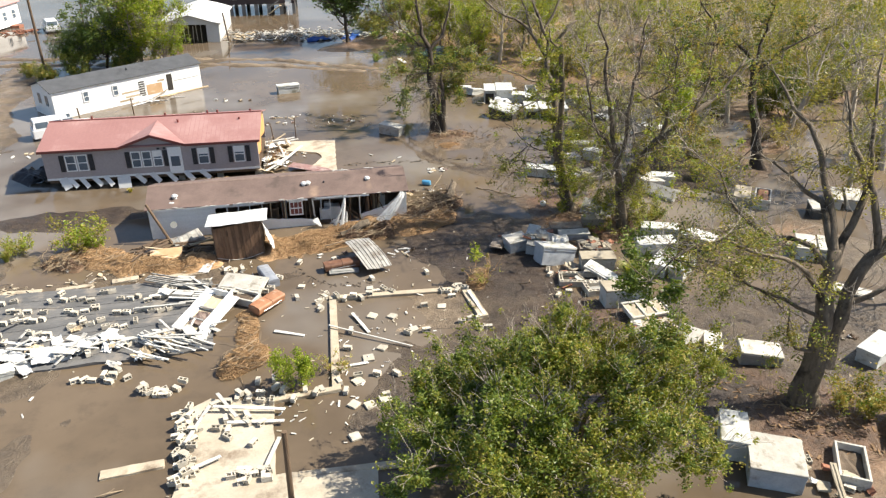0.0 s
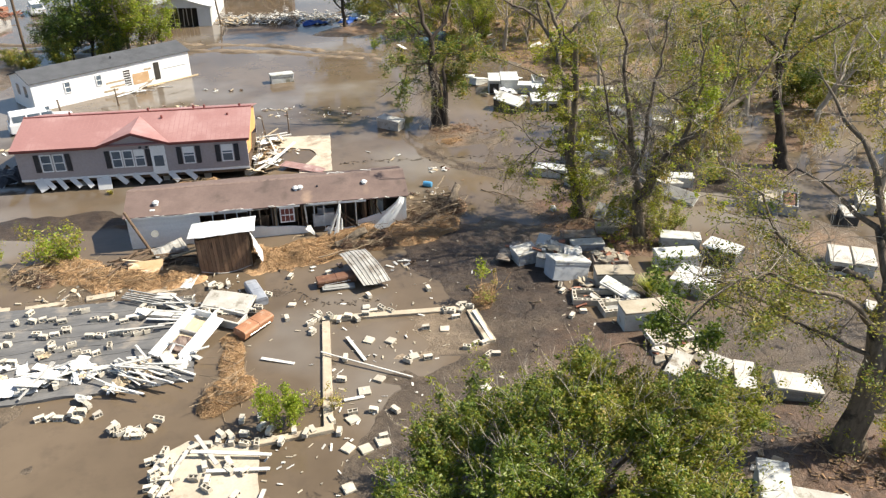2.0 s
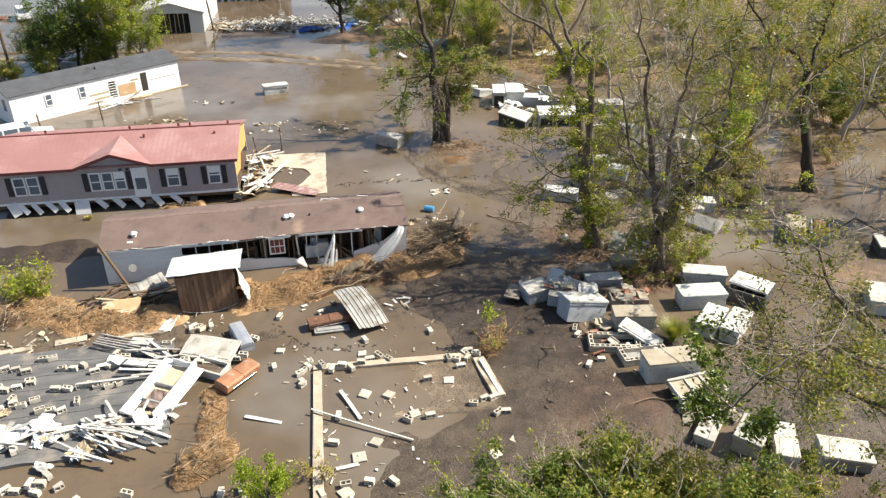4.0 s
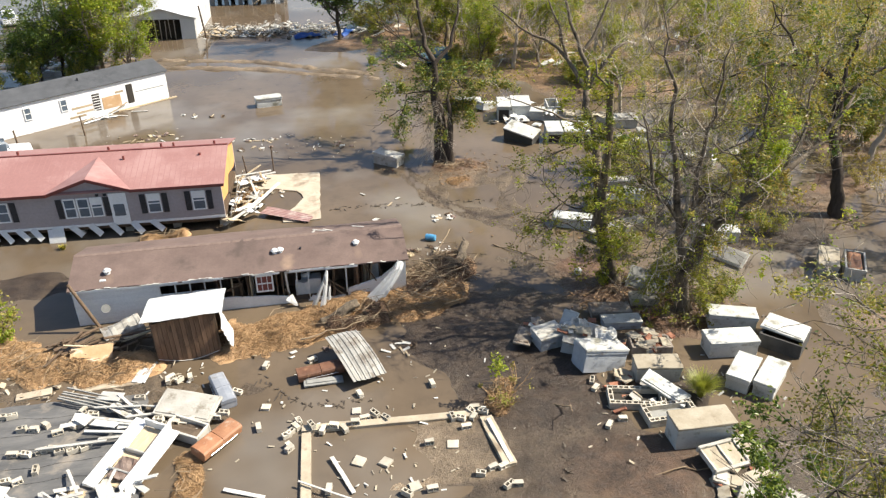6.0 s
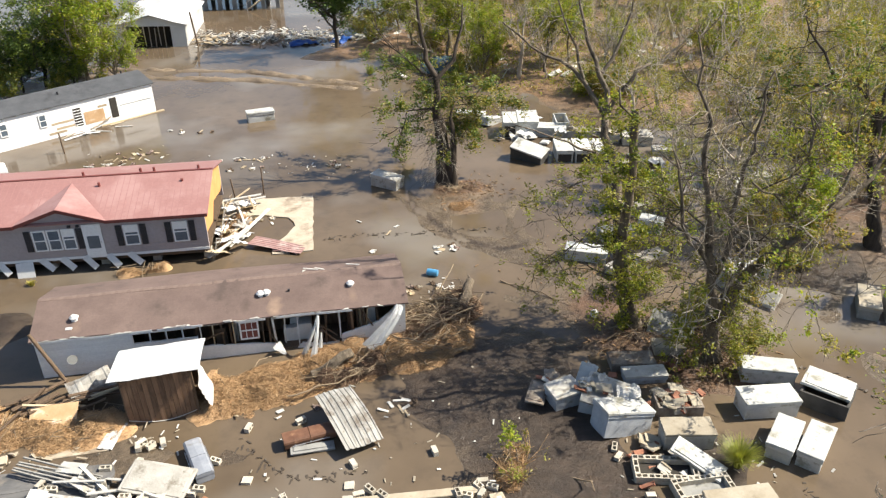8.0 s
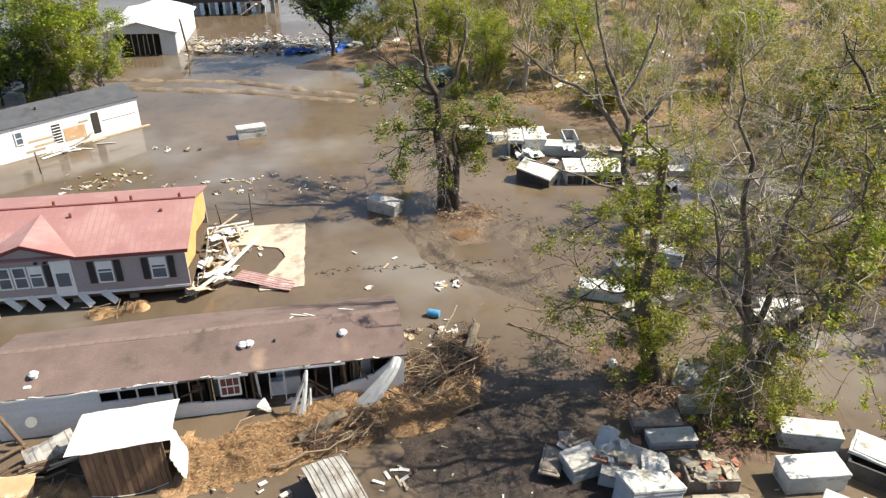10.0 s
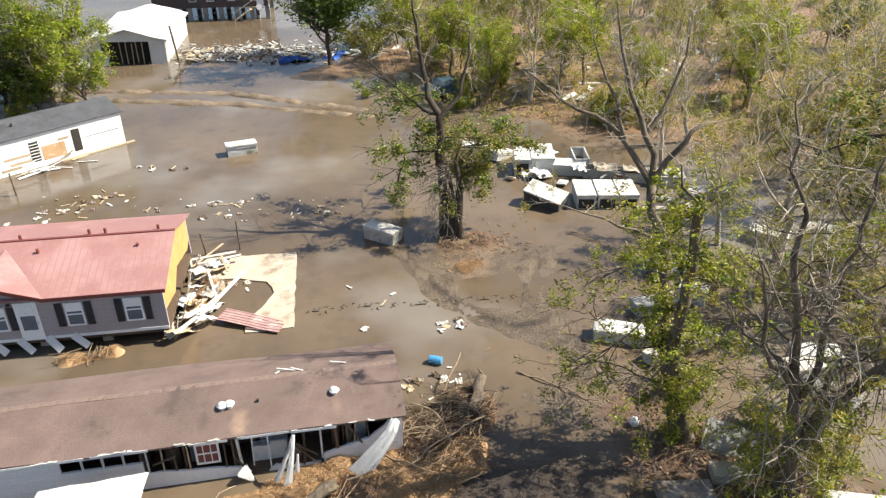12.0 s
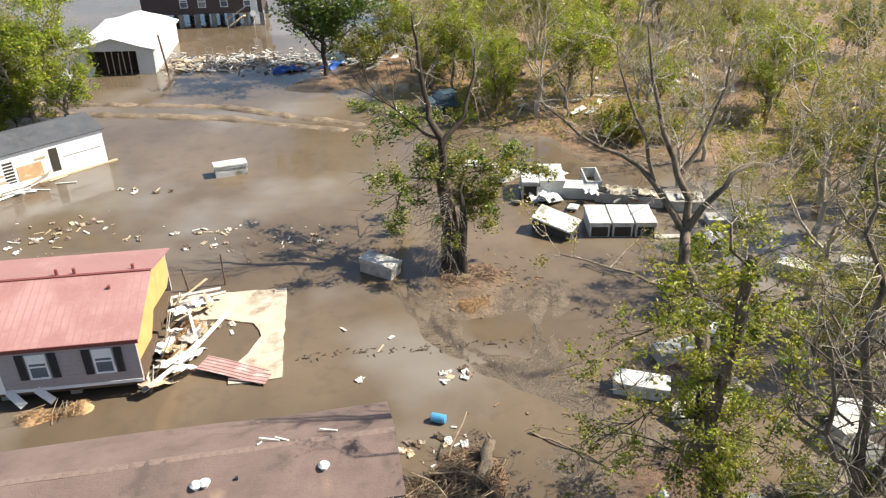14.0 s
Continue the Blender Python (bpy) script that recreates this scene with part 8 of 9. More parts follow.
tree_thing(pose(0, 0, 0), g, M_BARK, foliage(rim, 820, 13, 0.17, g.rs, ((L_SCRUB, 0.4, 0.06), (L_OLIVE, 0.5, 0.058), (L_DEEP, 0.22, 0.064))) + foliage(gappy(sparse, 1.3, -0.05, 8), 420, 12, 0.15, g.rs, ((L_OLIVE, 0.6, 0.06), (L_SCRUB, 0.4, 0.062))) + [(clumps(low, 150, 24, 0.13, g.rs), 0.072, L_DEEP), (clumps(g.tips, 60, 10, 0.12, g.rs), 0.06, L_SCRUB)],
           "large forked dark-barked tree, half stripped of leaves", limbs=g2)


# ---- trees that repeat ----
def wild_tree(seed, h, bark, kind, label, group, tones=(L_DARK, L_DEEP)):
    g, g2 = Grow(seed), Grow(seed + 500)
    forks = {"bare": 4, "olive": 4, "green": 5, "oak": 9, "lot": 7}[kind]
    lean = g.rs.normal(0, 0.08, 2) * h
    st = g.stem([(0, 0, -0.2), (lean[0] * 0.2, lean[1] * 0.2, h * (0.08 if kind == "lot" else 0.16)), (lean[0] * 0.5, lean[1] * 0.5, h * (0.16 if kind == "lot" else 0.36))], 0.021 * h, 0.015 * h, 0.06)
    for k in range(forks):
        a = k * 2 * math.pi / forks + g.rs.uniform(-0.4, 0.4)
        out = h * (0.42 if kind == "oak" else 0.34 if kind == "lot" else 0.24) * g.rs.uniform(0.6, 1.2)
        base = st[g.rs.randint(len(st) // 2, len(st))]
        top = np.array((lean[0] + out * math.cos(a), lean[1] + out * math.sin(a), h * (g.rs.uniform(0.72, 1.0) if kind not in ("oak", "lot") else g.rs.uniform(0.35, 1.0))))
        s = g.stem([base, base * 0.55 + top * 0.45 + np.array((0.35 * out * math.cos(a), 0.35 * out * math.sin(a), 0)), top], 0.0085 * h, 0.018, 0.13)
        for q in range(1, len(s)):
            for _ in range(2 if kind in ("green", "oak", "lot") else 1):
                w = g.rs.normal(0, 1, 3)
                w[2] = abs(w[2]) * 0.6 + 0.1
                g2.bough(s[q], w, g.rs.uniform(0.12, 0.24) * h, 0.024, 2 if kind in ("bare", "olive") else 1, True, 0.2, 0.8, 3 if kind in ("bare", "olive") else 4)
    tips = gappy(g2.tips, {"bare": 1.2, "olive": 1.3, "green": 1.1, "oak": 1.5, "lot": 1.7}[kind], {"oak": -0.2, "lot": 0.04}.get(kind, -0.03), seed)
    if kind == "bare":
        crowns = [(clumps(tips, 45, 8, 0.18, g.rs), 0.10, L_OLIVE)]
    elif kind == "olive":
        crowns = foliage(tips, 300, 13, 0.2, g.rs, ((L_OLIVE, 0.55, 0.075), (L_SCRUB, 0.45, 0.075), (L_DEEP, 0.15, 0.08)))
    elif kind == "green":
        crowns = foliage(tips, 300, 17, 0.22, g.rs, ((L_SCRUB, 0.42, 0.10), (L_BRIGHT, 0.5, 0.105), (L_DEEP, 0.12, 0.105)))
    elif kind == "lot":
        crowns = foliage(tips, 560, 19, 0.24, g.rs, ((L_BRIGHT, 0.66, 0.125), (L_DEEP, 0.2, 0.12), (L_SCRUB, 0.2, 0.12)))
    else:
        crowns = foliage(tips[tips[:, 2] > 0.8], 620, 18, 0.26, g.rs, ((tones[0], 0.5, 0.13), (tones[1], 0.5, 0.13)))
    if kind in ("green", "oak", "lot"):
        g.tubes += g2.tubes
        g2 = None
    return tree_thing(pose(0, 0, 0), g, bark, crowns, label, group, limbs=g2)


def wild_bush(seed, h, mats, n, label, group, bark=M_STICK):
    g = Grow(seed)
    for k in range(10 if n < 400 else 14):
        a = g.rs.uniform(0, 6.28)
        g.bough((0.2 * math.cos(a), 0.2 * math.sin(a), -0.1), (math.cos(a) * 0.7, math.sin(a) * 0.7, 1.0), h * g.rs.uniform(0.6, 1.0), 0.025, 1, True, 0.2, 0.7, 4)
    return tree_thing(pose(0, 0, 0), g, bark, [(clumps(g.tips, max(10, n // len(mats) // 11), 13, h * 0.075, g.rs), 0.03 * h + 0.03, m) for m in mats], label, group, "bush", "bush")


def place(src, x, y, s=1.0, turn=None):
    m = pose(x, y, lie(x, y), 0, 0, VR.uniform(0, 360) if turn is None else turn) @ Matrix.Scale(s, 4)
    if src.get("used"):
        return copy_thing(src, m)
    src["used"] = 1
    src.matrix_basis = m
    return src


VR = random.Random(9)
WOOD = "trees of the storm-thinned wood"
BARE = [wild_tree(101 + k, 9.0, M_BARK_P, "bare", "bare grey storm-stripped tree in the wood", WOOD) for k in range(4)]
OLIV = [wild_tree(111 + k, 8.5, M_BARK_P, "olive", "sparse olive-leaved tree in the wood", WOOD) for k in range(4)]
GREN = [wild_tree(121 + k, 6.5, M_BARK, "green", "young green tree at the wood edge", WOOD) for k in range(3)]
OAKS = [wild_tree(131 + k, 8.0, M_BARK_D, "oak", "dense dark green oak standing in flood water", "green trees behind the homes") for k in range(2)]
SCRB = [wild_bush(141 + k, 2.2, (L_SCRUB, L_BRIGHT, L_DEEP) if k == 0 else (L_SCRUB, L_OLIVE, L_DEEP), 2700, "tangled green and brown scrub bush in the wood", "scrub of the wood") for k in range(3)]
DRYB = [wild_bush(151 + k, 1.8, (L_OLIVE,), 500, "dry brown brush in the wood", "scrub of the wood") for k in range(2)]

TWIG = [wild_bush(157 + k, 2.6, (L_OLIVE,), 160, "leafless pale grey brush in the wood", "scrub of the wood", M_BARK_P) for k in range(2)]

LOTS = [wild_tree(135 + k, 9.5, M_BARK_M, "lot", "leafy light green tree behind the white home", "green trees behind the homes") for k in range(2)]
for kind, x, y, s in ((OAKS, -23.4, 85.4, 1.0), (LOTS, -19.8, 85.6, 1.15), (OAKS, -26.6, 85.0, 0.62), (OAKS, -24.9, 84.0, 0.6), (LOTS, -17.4, 86.2, 0.85), (LOTS, -21.6, 88.4, 1.1), (OAKS, -20.6, 84.2, 0.75), (OAKS, 2.4, 94.9, 1.45)):
    place(VR.choice(kind), x, y, s)
# trees of the right-hand side, among the vaults
for kind, x, y, s in ((BARE, 24.6, 53.5, 1.1), (OLIV, 28.5, 59.5, 1.05), (BARE, 23.8, 66.6, 0.8), (OLIV, 32.5, 57.0, 1.15), (BARE, 31.0, 63.0, 1.1), (BARE, 35.5, 53.0, 1.15), (OLIV, 38.0, 61.0, 1.2), (BARE, 38.5, 68.0, 1.1),
                      (BARE, 27.0, 70.0, 0.9), (OLIV, 33.5, 42.2, 1.15), (BARE, 38.0, 45.0, 1.2), (OAKS, 33.4, 61.5, 0.7), (OAKS, 37.6, 59.0, 0.75), (OLIV, 43.0, 56.0, 1.3), (BARE, 28.5, 28.5, 1.1), (OLIV, 22.4, 55.6, 0.75), (OLIV, 21.0, 48.2, 0.6), (OLIV, 25.2, 49.8, 0.8)):
    place(VR.choice(kind), x, y, s)
for kind, x, y, s in ((GREN, 21.0, 81.5, 1.1), (GREN, 37.0, 78.5, 1.0), (GREN, 34.5, 76.0, 0.7), (GREN, 15.5, 82.0, 0.9), (GREN, 13.0, 88.0, 1.0), (OAKS, 53.0, 91.0, 0.7), (BARE, 18.2, 80.0, 0.9), (BARE, 25.5, 78.0, 0.95), (OLIV, 14.0, 92.0, 1.0), (BARE, 11.8, 90.5, 0.95), (GREN, 10.2, 94.5, 1.0), (GREN, 23.6, 88.5, 1.0), (GREN, 40.9, 85.4, 0.9), (GREN, 43.4, 100.0, 0.8), (GREN, 9.5, 101.5, 1.0)):
    place(VR.choice(kind), x, y, s)


def wood_depth(x, y):
    e = np.interp(x, [p[0] for p in WOOD_EDGE], [p[1] for p in WOOD_EDGE])
    return y - e


count = 0
while count < 105:
    x, y = VR.uniform(11, 80), VR.uniform(60, 128)
    if wood_depth(x, y) > 2.5 and not (x > 44 and y > 92 and VR.random() < 0.85) and not (x > 56 and VR.random() < 0.6):
        place(VR.choice(VR.choice((BARE, OLIV, GREN, GREN, BARE, BARE))), x, y, VR.uniform(0.6, 1.05))
        count += 1
count = 0
while count < 205:
    x, y = VR.uniform(11, 75), VR.uniform(58, 122)
    d = wood_depth(x, y)
    if d > 0.3 and VR.random() < (1.0 if d < 14 else 0.5):
        place(VR.choice(VR.choice((SCRB, SCRB, DRYB, TWIG, TWIG))), x, y, VR.uniform(0.5, 1.35))
        count += 1
for x, y, s in ((4.6, 100.5, 1.0), (6.5, 96.8, 0.8), (7.8, 102.5, 1.2), (5.2, 84.6, 0.4), (-28.6, 81.2, 0.7), (-31, 84, 0.6), (12.5, 80.2, 0.7), (18.5, 53.8, 0.7), (20.4, 51.8, 0.8), (22.8, 50.2, 0.7), (17.8, 41.6, 0.6), (15.6, 44.6, 0.6), (26.6, 52.5, 0.9), (20.0, 57.0, 0.7), (24.6, 45.6, 0.5), (19.2, 20.8, 0.6), (18.4, 39.6, 0.5)):
    place(VR.choice(SCRB), x, y, s)
for _ in range(40):
    x, y = VR.uniform(23.5, 46), VR.uniform(46, 68)
    place(VR.choice(VR.choice((TWIG, DRYB, SCRB))), x, y, VR.uniform(0.5, 1.15))
HEDG = [wild_bush(171 + k, 3.0, (L_DEEP, L_SCRUB), 3600, "dense green shrub under the trees", "green trees behind the homes") for k in range(2)]
for x, y, s in ((-25.6, 82.6, 0.8), (-21.8, 83.2, 0.6), (-28.4, 82.0, 0.8), (33.0, 59.6, 0.7), (36.4, 58.6, 0.8)):
    place(VR.choice(HEDG), x, y, s)
for kinds in (BARE, OLIV, GREN, OAKS, SCRB, DRYB, TWIG, LOTS, HEDG):
    for src in kinds:
        if not src.get("used"):
            place(src, VR.uniform(40, 60), VR.uniform(84, 100), 0.8)


def undergrowth(name, n, mat, size, tall, seed, label, twigs=0):
    """Low growth over the floor of the wood: tufts of leaves, or upright bare twigs."""
    rs = np.random.RandomState(seed)
    x, y = rs.uniform(11.5, 80, n * 4), rs.uniform(52, 128, n * 4)
    thick = lattice(x, y, 6.0, 20 + seed) + 0.6 * lattice(x, y, 2.2, 21 + seed)
    keep = (wood_depth(x, y) > 0.4) & (thick > -0.12) & ~((x > 46) & (y > 90) & (rs.rand(len(x)) < 0.6))
    x, y = x[keep][:n], y[keep][:n]
    h = np.maximum(0, ground_height(x, y)[0])
    if twigs:
        g = Grow(seed)
        for px, py, pz in zip(x, y, h):
            g.bough((px, py, pz - 0.1), (g.rs.normal(0, 0.35), g.rs.normal(0, 0.35), 1.0), tall * g.rs.uniform(0.5, 1.3), 0.022, 1, False, 0.2, 0.6, twigs, 0.16)
        me = g.mesh(name, mat)
    else:
        c = np.repeat(np.stack([x, y, h], 1), 12, 0)
        c[:, :2] += rs.normal(0, 0.32, (len(c), 2))
        c[:, 2] += np.abs(rs.normal(0, 0.5, len(c))) * np.repeat(tall * rs.uniform(0.3, 1.4, len(x)), 12)
        me = leaf_mesh(name, c, size, mat, rs)
    return tagged(new(name, me), label, "undergrowth", kind="stuff")


undergrowth("undergrowth", 1500, L_SCRUB, 0.12, 0.8, 1, "low yellow-green undergrowth on the floor of the wood")
undergrowth("undergrowth", 900, L_BRIGHT, 0.12, 1.0, 2, "fresh green undergrowth on the floor of the wood")
undergrowth("undergrowth", 1500, L_OLIVE, 0.12, 0.8, 3, "dry olive undergrowth on the floor of the wood")
undergrowth("bare_saplings", 620, M_BARK_P, 0, 3.0, 4, "bare pale saplings and twigs standing in the wood", 4)
LIVE = wild_bush(161, 1.5, (L_BRIGHT,), 2600, "small bright green bush growing in the mud", "")
LIVE.matrix_basis = pose(-2.35, 26.45, lie(-2.35, 26.45)) @ Matrix.Diagonal((0.72, 0.72, 1.1, 1.0))
TAN = wild_bush(163, 1.3, (L_GRASS,), 500, "straw-coloured dry brush heap", "", M_STRAW)
place(TAN, -0.75, 27.3, 0.6)
SAPL = wild_bush(165, 1.2, (L_GRASS, L_OLIVE), 150, "dry straw-coloured sapling clump in mud", "", M_STRAW)
place(SAPL, 7.0, 33.8, 1.0)
g = Grow(170)
g.stem([(0, 0, -0.1), (-0.05, 0.1, 0.9), (-0.12, 0.2, 1.9)], 0.02, 0.008, 0.03, 0.3)
for _ in range(9):
    g.bough((-0.12, 0.2, 1.5 + 0.4 * g.rs.rand()), g.rs.normal(0, 1, 3) + np.array((0, 0, 0.5)), 0.35, 0.006, 0, True)
tree_thing(pose(6.85, 33.9, lie(6.85, 33.9)), g, M_STICK, [(round_tips(g.tips, 130, 0.09, g.rs), 0.085, L_BRIGHT)], "thin sapling with yellow-green leaf top in mud", category="sapling", name="sapling")
WBSH = wild_bush(167, 2.4, (L_BRIGHT, L_OLIVE), 2000, "green shrub half buried in drift straw", "")
place(WBSH, -14.6, 41.3, 0.85)
place(WBSH, -18.3, 41.4, 0.6)


def make_tuft(x, y, h, n, label, seed):
    rs = np.random.RandomState(seed)
    v, f = [], []
    for _ in range(n):
        a, o = rs.uniform(0, 6.28), rs.uniform(0.2, 1.0)
        d = np.array((math.cos(a), math.sin(a), 0))
        b0 = d * rs.uniform(0, 0.12)
        side = np.array((-d[1], d[0], 0)) * 0.016
        hh = h * rs.uniform(0.6, 1.1)
        k = len(v)
        for q in range(4):
            t_ = q / 3
            c = b0 + d * o * 0.7 * h * t_ * t_ + np.array((0, 0, hh * (t_ - 0.25 * t_ * t_)))
            w = side * (1 - 0.85 * t_)
            v += [c - w, c + w]
        for q in range(3):
            f.append((k + 2 * q, k + 2 * q + 1, k + 2 * q + 3, k + 2 * q + 2))
    ob = new("grass_tuft", raw_mesh("grass_tuft", v, f, L_GRASS))
    ob.matrix_basis = pose(x, y, lie(x, y))
    return tagged(ob, label, "grass", kind="stuff")


make_tuft(14.75, 33.0, 1.2, 760, "clump of yellow-green marsh grass among the vaults", 1)
make_tuft(-13.9, 50.0, 0.3, 260, "patch of yellow grass beside the house", 4)
make_tuft(-18.6, 40.6, 0.7, 300, "clump of yellow-green marsh grass in water", 5)


# ---- drifts of straw and sticks ----
M_LITTER = surface("dark_leaf_litter", (0.12, 0.072, 0.042), (0.26, 0.165, 0.10), 2.2, 0.95, stain=(0.055, 0.036, 0.024), stain_scale=1.4, stain_from=0.52, bump=1.0, bump_scale=16)

def drift(name, line, width, height, seed, label, straws, sticks, long_=1.0, tone=M_MAT, stalk=M_STRAW):
    """A bank of matted straw along a line: the mat itself, straws over it, and sticks."""
    rs = np.random.RandomState(seed)
    line = np.array(line, float)
    seg = np.hypot(*(line[1:] - line[:-1]).T)
    cum = np.concatenate([[0], np.cumsum(seg)])

    def at(s):
        return np.array([np.interp(s, cum, line[:, 0]), np.interp(s, cum, line[:, 1])])

    def top(x, y):
        d = near_line(np.array([x]), np.array([y]), [tuple(p) for p in line])[0]
        rag = width * (1 + 0.5 * noise.noise((x * 0.8, y * 0.8, seed)))
        e = max(0.0, 1 - (d / rag) ** 2)
        return -0.12 + e * (0.12 + height * (0.75 + 0.9 * noise.noise((x * 0.9, y * 1.1, seed + 3)) + 0.45 * noise.noise((x * 2.6, y * 2.6, seed)) + 0.28 * noise.noise((x * 7, y * 7, seed + 5))))

    t = thing(name, pose(0, 0, 0), label, "debris", kind="stuff")
    x0, x1 = line[:, 0].min() - width * 1.4, line[:, 0].max() + width * 1.4
    y0, y1 = line[:, 1].min() - width * 1.4, line[:, 1].max() + width * 1.4
    nx, ny = int((x1 - x0) / 0.11), int((y1 - y0) / 0.11)
    verts = [(x0 + (x1 - x0) * i / nx, y0 + (y1 - y0) * j / ny, 0) for j in range(ny + 1) for i in range(nx + 1)]
    verts = [(x, y, top(x, y)) for x, y, _ in verts]
    faces = [(j * (nx + 1) + i, j * (nx + 1) + i + 1, (j + 1) * (nx + 1) + i + 1, (j + 1) * (nx + 1) + i) for j in range(ny) for i in range(nx)]
    faces = [q for q in faces if max(verts[k][2] for k in q) > -0.11]
    part("mat", raw_mesh("mat", verts, faces, tone, True), None, t)
    for nm, n, rad, ln, mat in (("straw", straws * 5, 0.005, 0.2, stalk), ("sticks", sticks, 0.013, 1.1, M_STICK)):
        v, f = [], []
        for _ in range(n):
            p = at(rs.uniform(0, cum[-1])) + rs.normal(0, width * 0.5, 2)
            z = top(p[0], p[1])
            if z < 0.0:
                continue
            a, l = rs.uniform(0, 6.28), ln * rs.uniform(0.4, 1.3) * long_
            d = unit(np.array((math.cos(a), math.sin(a), rs.normal(0, 0.25))))
            c = np.array((p[0], p[1], z + 0.03 + abs(rs.normal(0, 0.05)) * ln * 2))
            bend = np.array((-d[1], d[0], 0.3)) * rs.normal(0, 0.22) * l
            k = len(v)
            for q, e in ((-0.5, 0), (0, 1), (0.5, 0)):
                o = c + d * l * q + bend * e
                s_ = np.array((-d[1], d[0], 0)) * rad
                u_ = np.array((0, 0, rad * 1.6))
                v += [o - s_, o + s_, o + u_]
            for b in (0, 3):
                for m, n2 in ((0, 1), (1, 2), (2, 0)):
                    f.append((k + b + m, k + b + n2, k + b + 3 + n2, k + b + 3 + m))
        part(nm, raw_mesh(nm, v, f, mat), None, t)
    return t


drift("straw_drift", [(-15.2, 40.2), (-14.2, 40.6), (-13.0, 39.6), (-11.0, 38.7), (-9.4, 38.4), (-7.8, 38.6)], 1.35, 0.38, 1, "long drift of brown marsh straw and reeds", 5200, 90)
drift("brush_heap", [(-15.9, 39.9), (-14.6, 39.2)], 0.7, 0.3, 23, "dark tangle of reeds and sticks at the end of a straw drift", 900, 110, 1.1, M_LITTER, M_BRUSH)
strewn("loose_rubble", 70, (-18.5, 36.9, -7.0, 37.6), 0.4, "broken scraps of mud-stained concrete along the footing", M_STRIP, 77, 0.22, 0.15)
drift("straw_drift", [(-3.7, 39.6), (-2.0, 39.9), (-0.4, 40.6), (1.6, 41.2), (3.6, 41.6)], 1.75, 0.36, 2, "drift of pale brown straw against the torn trailer", 7600, 20)
drift("straw_drift", [(3.4, 41.0), (5.0, 41.4), (6.2, 42.2)], 1.25, 0.45, 3, "drift of straw and reeds below the brush heap", 3000, 90, 1.2)
drift("brush_heap", [(0.4, 39.9), (1.6, 40.2), (2.6, 40.6)], 0.55, 0.55, 13, "dark tangle of brushwood in the straw drift", 900, 60, 1.2, M_LITTER, M_BRUSH)
drift("brush_heap", [(4.5, 43.4), (5.6, 43.7), (6.6, 44.6)], 1.5, 0.55, 14, "heap of broken branches and reeds beside the trailer", 2600, 420, 1.15, M_LITTER, M_BRUSH)
drift("straw_drift", [(-5.1, 28.3), (-4.5, 28.7)], 0.95, 0.62, 4, "shaggy heap of dry straw and twigs", 7000, 60, 1.3)
drift("straw_drift", [(-4.6, 29.8), (-4.7, 31.2), (-4.9, 32.4)], 0.62, 0.2, 21, "thin strip of straw along the felt deck", 3000, 14, 1.2)
drift("straw_drift", [(13.3, 41.0), (15.2, 41.2), (16.8, 39.2), (16.2, 38.0)], 1.3, 0.14, 5, "brown leaf litter and twigs round tree roots", 700, 160, 1.0, M_LITTER, M_BRUSH)
drift("straw_drift", [(16.4, 22.6), (18.4, 20.4), (19.2, 18.6)], 1.3, 0.12, 6, "brown leaf litter and twigs round tree roots", 400, 120, 1.0, M_LITTER, M_BRUSH)
drift("straw_drift", [(8.2, 58.2), (9.6, 57.6)], 1.1, 0.12, 7, "brown leaf litter round the lone tree", 250, 60, 1.0, M_LITTER, M_BRUSH)
drift("straw_drift", [(8.5, 55.3), (9.1, 55.6)], 0.75, 0.08, 17, "patch of dry yellow grass on a mud hump", 800, 4)
drift("straw_drift", [(-4.6, 53.2), (-4.2, 55.5)], 0.7, 0.4, 8, "straw and rags washed against the house", 700, 30)
drift("straw_drift", [(6.6, 33.4), (7.2, 35.0)], 0.6, 0.2, 9, "tuft of dry straw round a sapling", 700, 30)
drift("straw_drift", [(-9.6, 50.3), (-7.6, 50.6)], 0.4, 0.3, 10, "straw washed under the house", 400, 20)


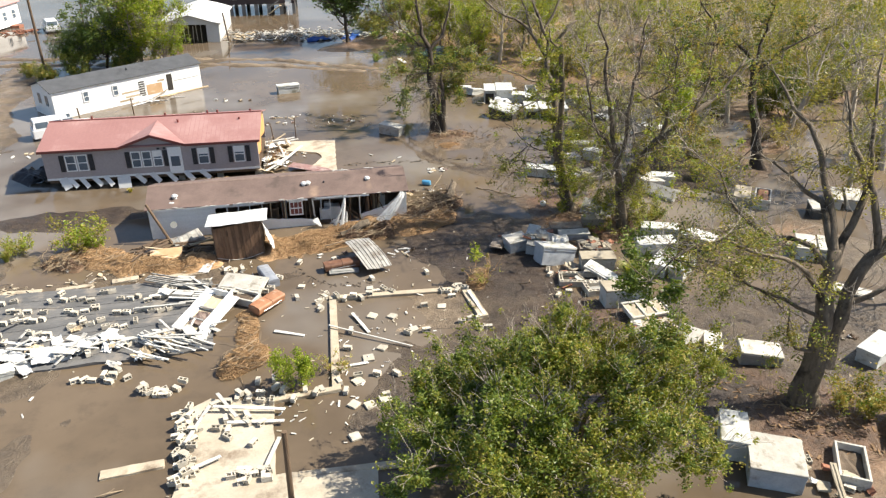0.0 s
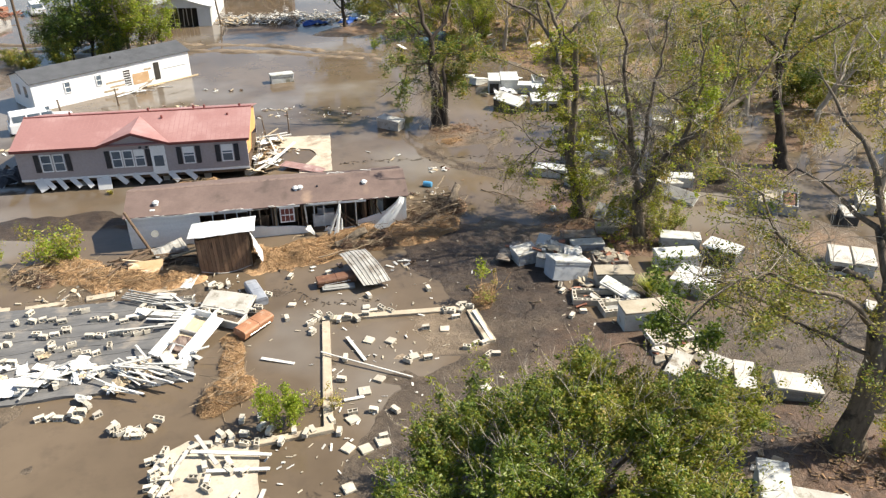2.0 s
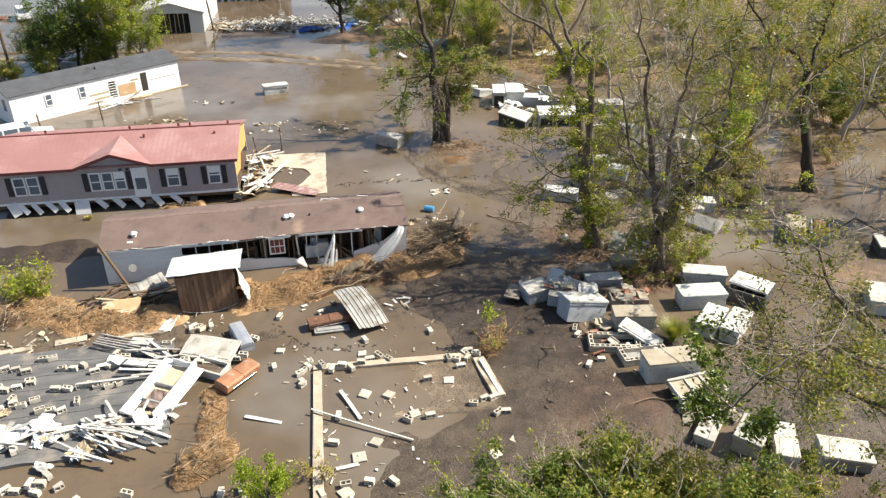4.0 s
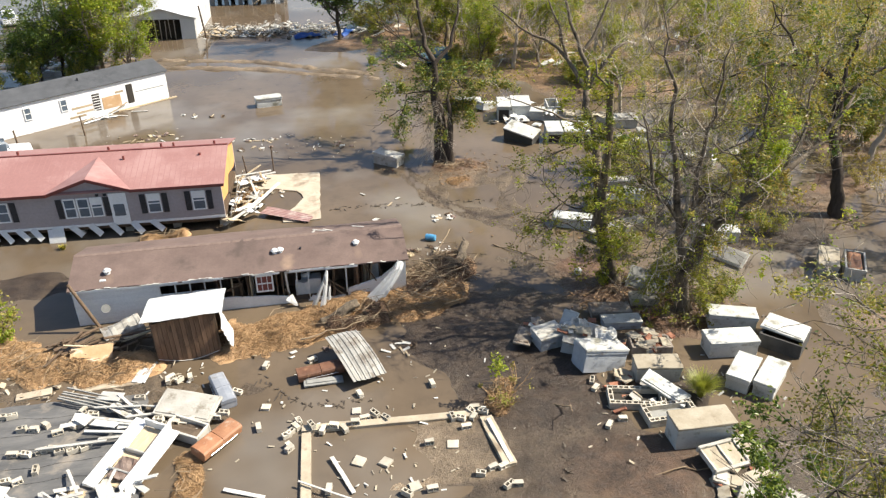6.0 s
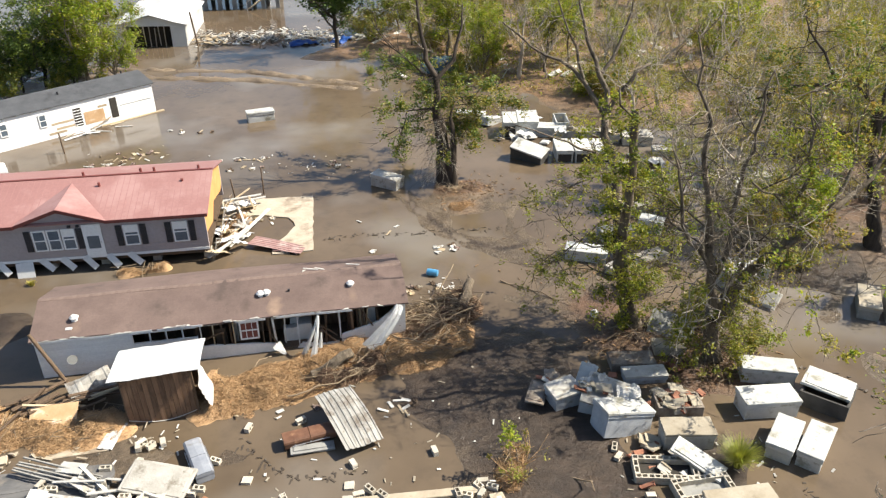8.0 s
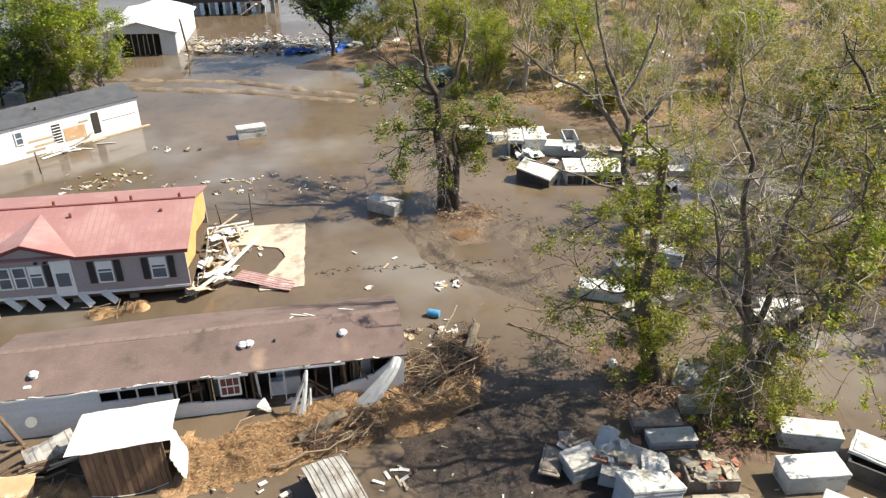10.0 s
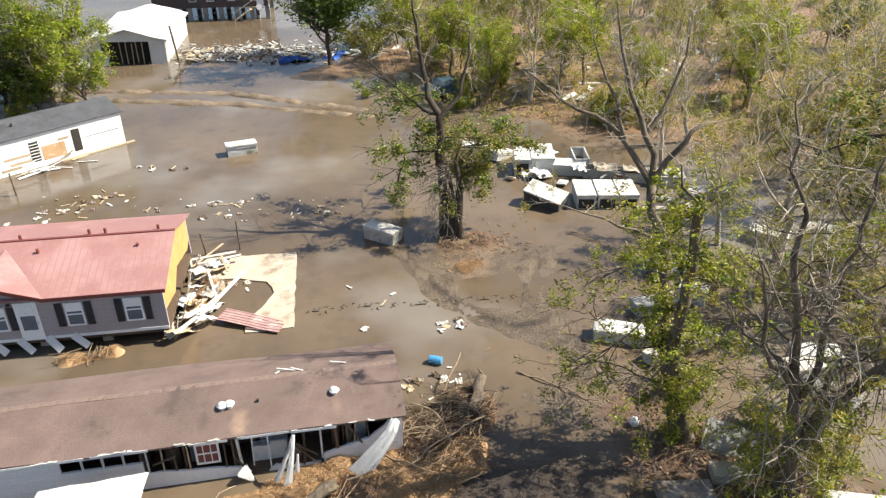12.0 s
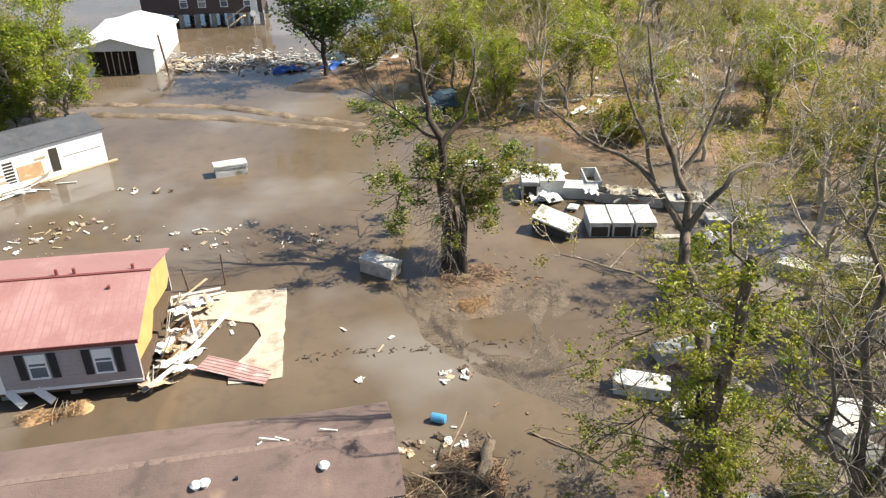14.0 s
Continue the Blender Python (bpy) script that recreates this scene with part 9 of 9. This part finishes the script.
def fallen(pts, r0, r1, label, seed):
    g = Grow(seed)
    s = g.stem(pts, r0, r1, 0.05, 0.4)
    for q in range(len(s) // 3, len(s)):
        w = g.rs.normal(0, 1, 3)
        w[2] = abs(w[2]) * 0.4
        g.bough(s[q], w, g.rs.uniform(0.15, 0.4), r0 * 0.35, 0, False)
    ob = new("fallen_branch", g.mesh("fallen_branch", M_STICK if r0 < 0.1 else M_BARK))
    return tagged(ob, label, "branch")


fallen([(0.0, 40.2, 0.2), (0.9, 40.5, 0.55), (1.6, 40.9, 0.7)], 0.22, 0.2, "dark log end half buried in straw", 9)
fallen([(6.6, 43.9, 0.25), (7.1, 44.7, 0.6), (7.5, 45.5, 0.95)], 0.24, 0.2, "broken stump end sticking out of a brush heap", 1)
fallen([(8.8, 33.4, 0.05), (9.3, 32.8, 0.5), (9.1, 31.9, 0.9)], 0.04, 0.015, "bare fallen twig in the mud", 2)
fallen([(10.6, 29.0, 0.1), (12.0, 29.3, 0.15), (13.2, 29.1, 0.2)], 0.05, 0.02, "bare fallen branch in the mud", 3)
fallen([(9.2, 46.6, 0.08), (10.6, 45.4, 0.1), (12.0, 43.9, 0.08)], 0.05, 0.02, "long thin branch in shallow water", 4)
fallen([(15.0, 58.2, 0.06), (16.2, 56.9, 0.1), (17.2, 55.6, 0.08)], 0.04, 0.02, "long thin branch in shallow water", 5)
fallen([(-1.0, 39.0, 0.3), (1.0, 39.4, 0.4), (2.6, 40.6, 0.5)], 0.05, 0.02, "bleached branch on the straw drift", 6)
fallen([(-9.2, 21.2, 0.04), (-8.3, 21.4, 0.05)], 0.04, 0.02, "short dark stick in the mud", 8)
for k, (a_, b_, c_) in enumerate((((4.2, 41.6, 0.5), (5.6, 42.4, 0.8), (7.2, 43.4, 0.75)), ((3.6, 43.2, 0.5), (5.0, 43.0, 0.9), (6.2, 42.2, 0.6)), ((4.6, 44.8, 0.5), (5.4, 43.6, 0.9), (5.9, 42.0, 0.5)), ((5.2, 44.6, 0.6), (6.6, 44.2, 0.8), (7.6, 43.2, 0.4)), ((3.4, 42.2, 0.5), (4.4, 41.2, 0.75), (5.8, 40.9, 0.4)), ((6.0, 45.6, 0.3), (6.4, 46.2, 0.8), (6.9, 47.0, 1.0)))):
    fallen([a_, b_, c_], 0.045, 0.02, "bleached broken branch lying on the brush heap", 30 + k)
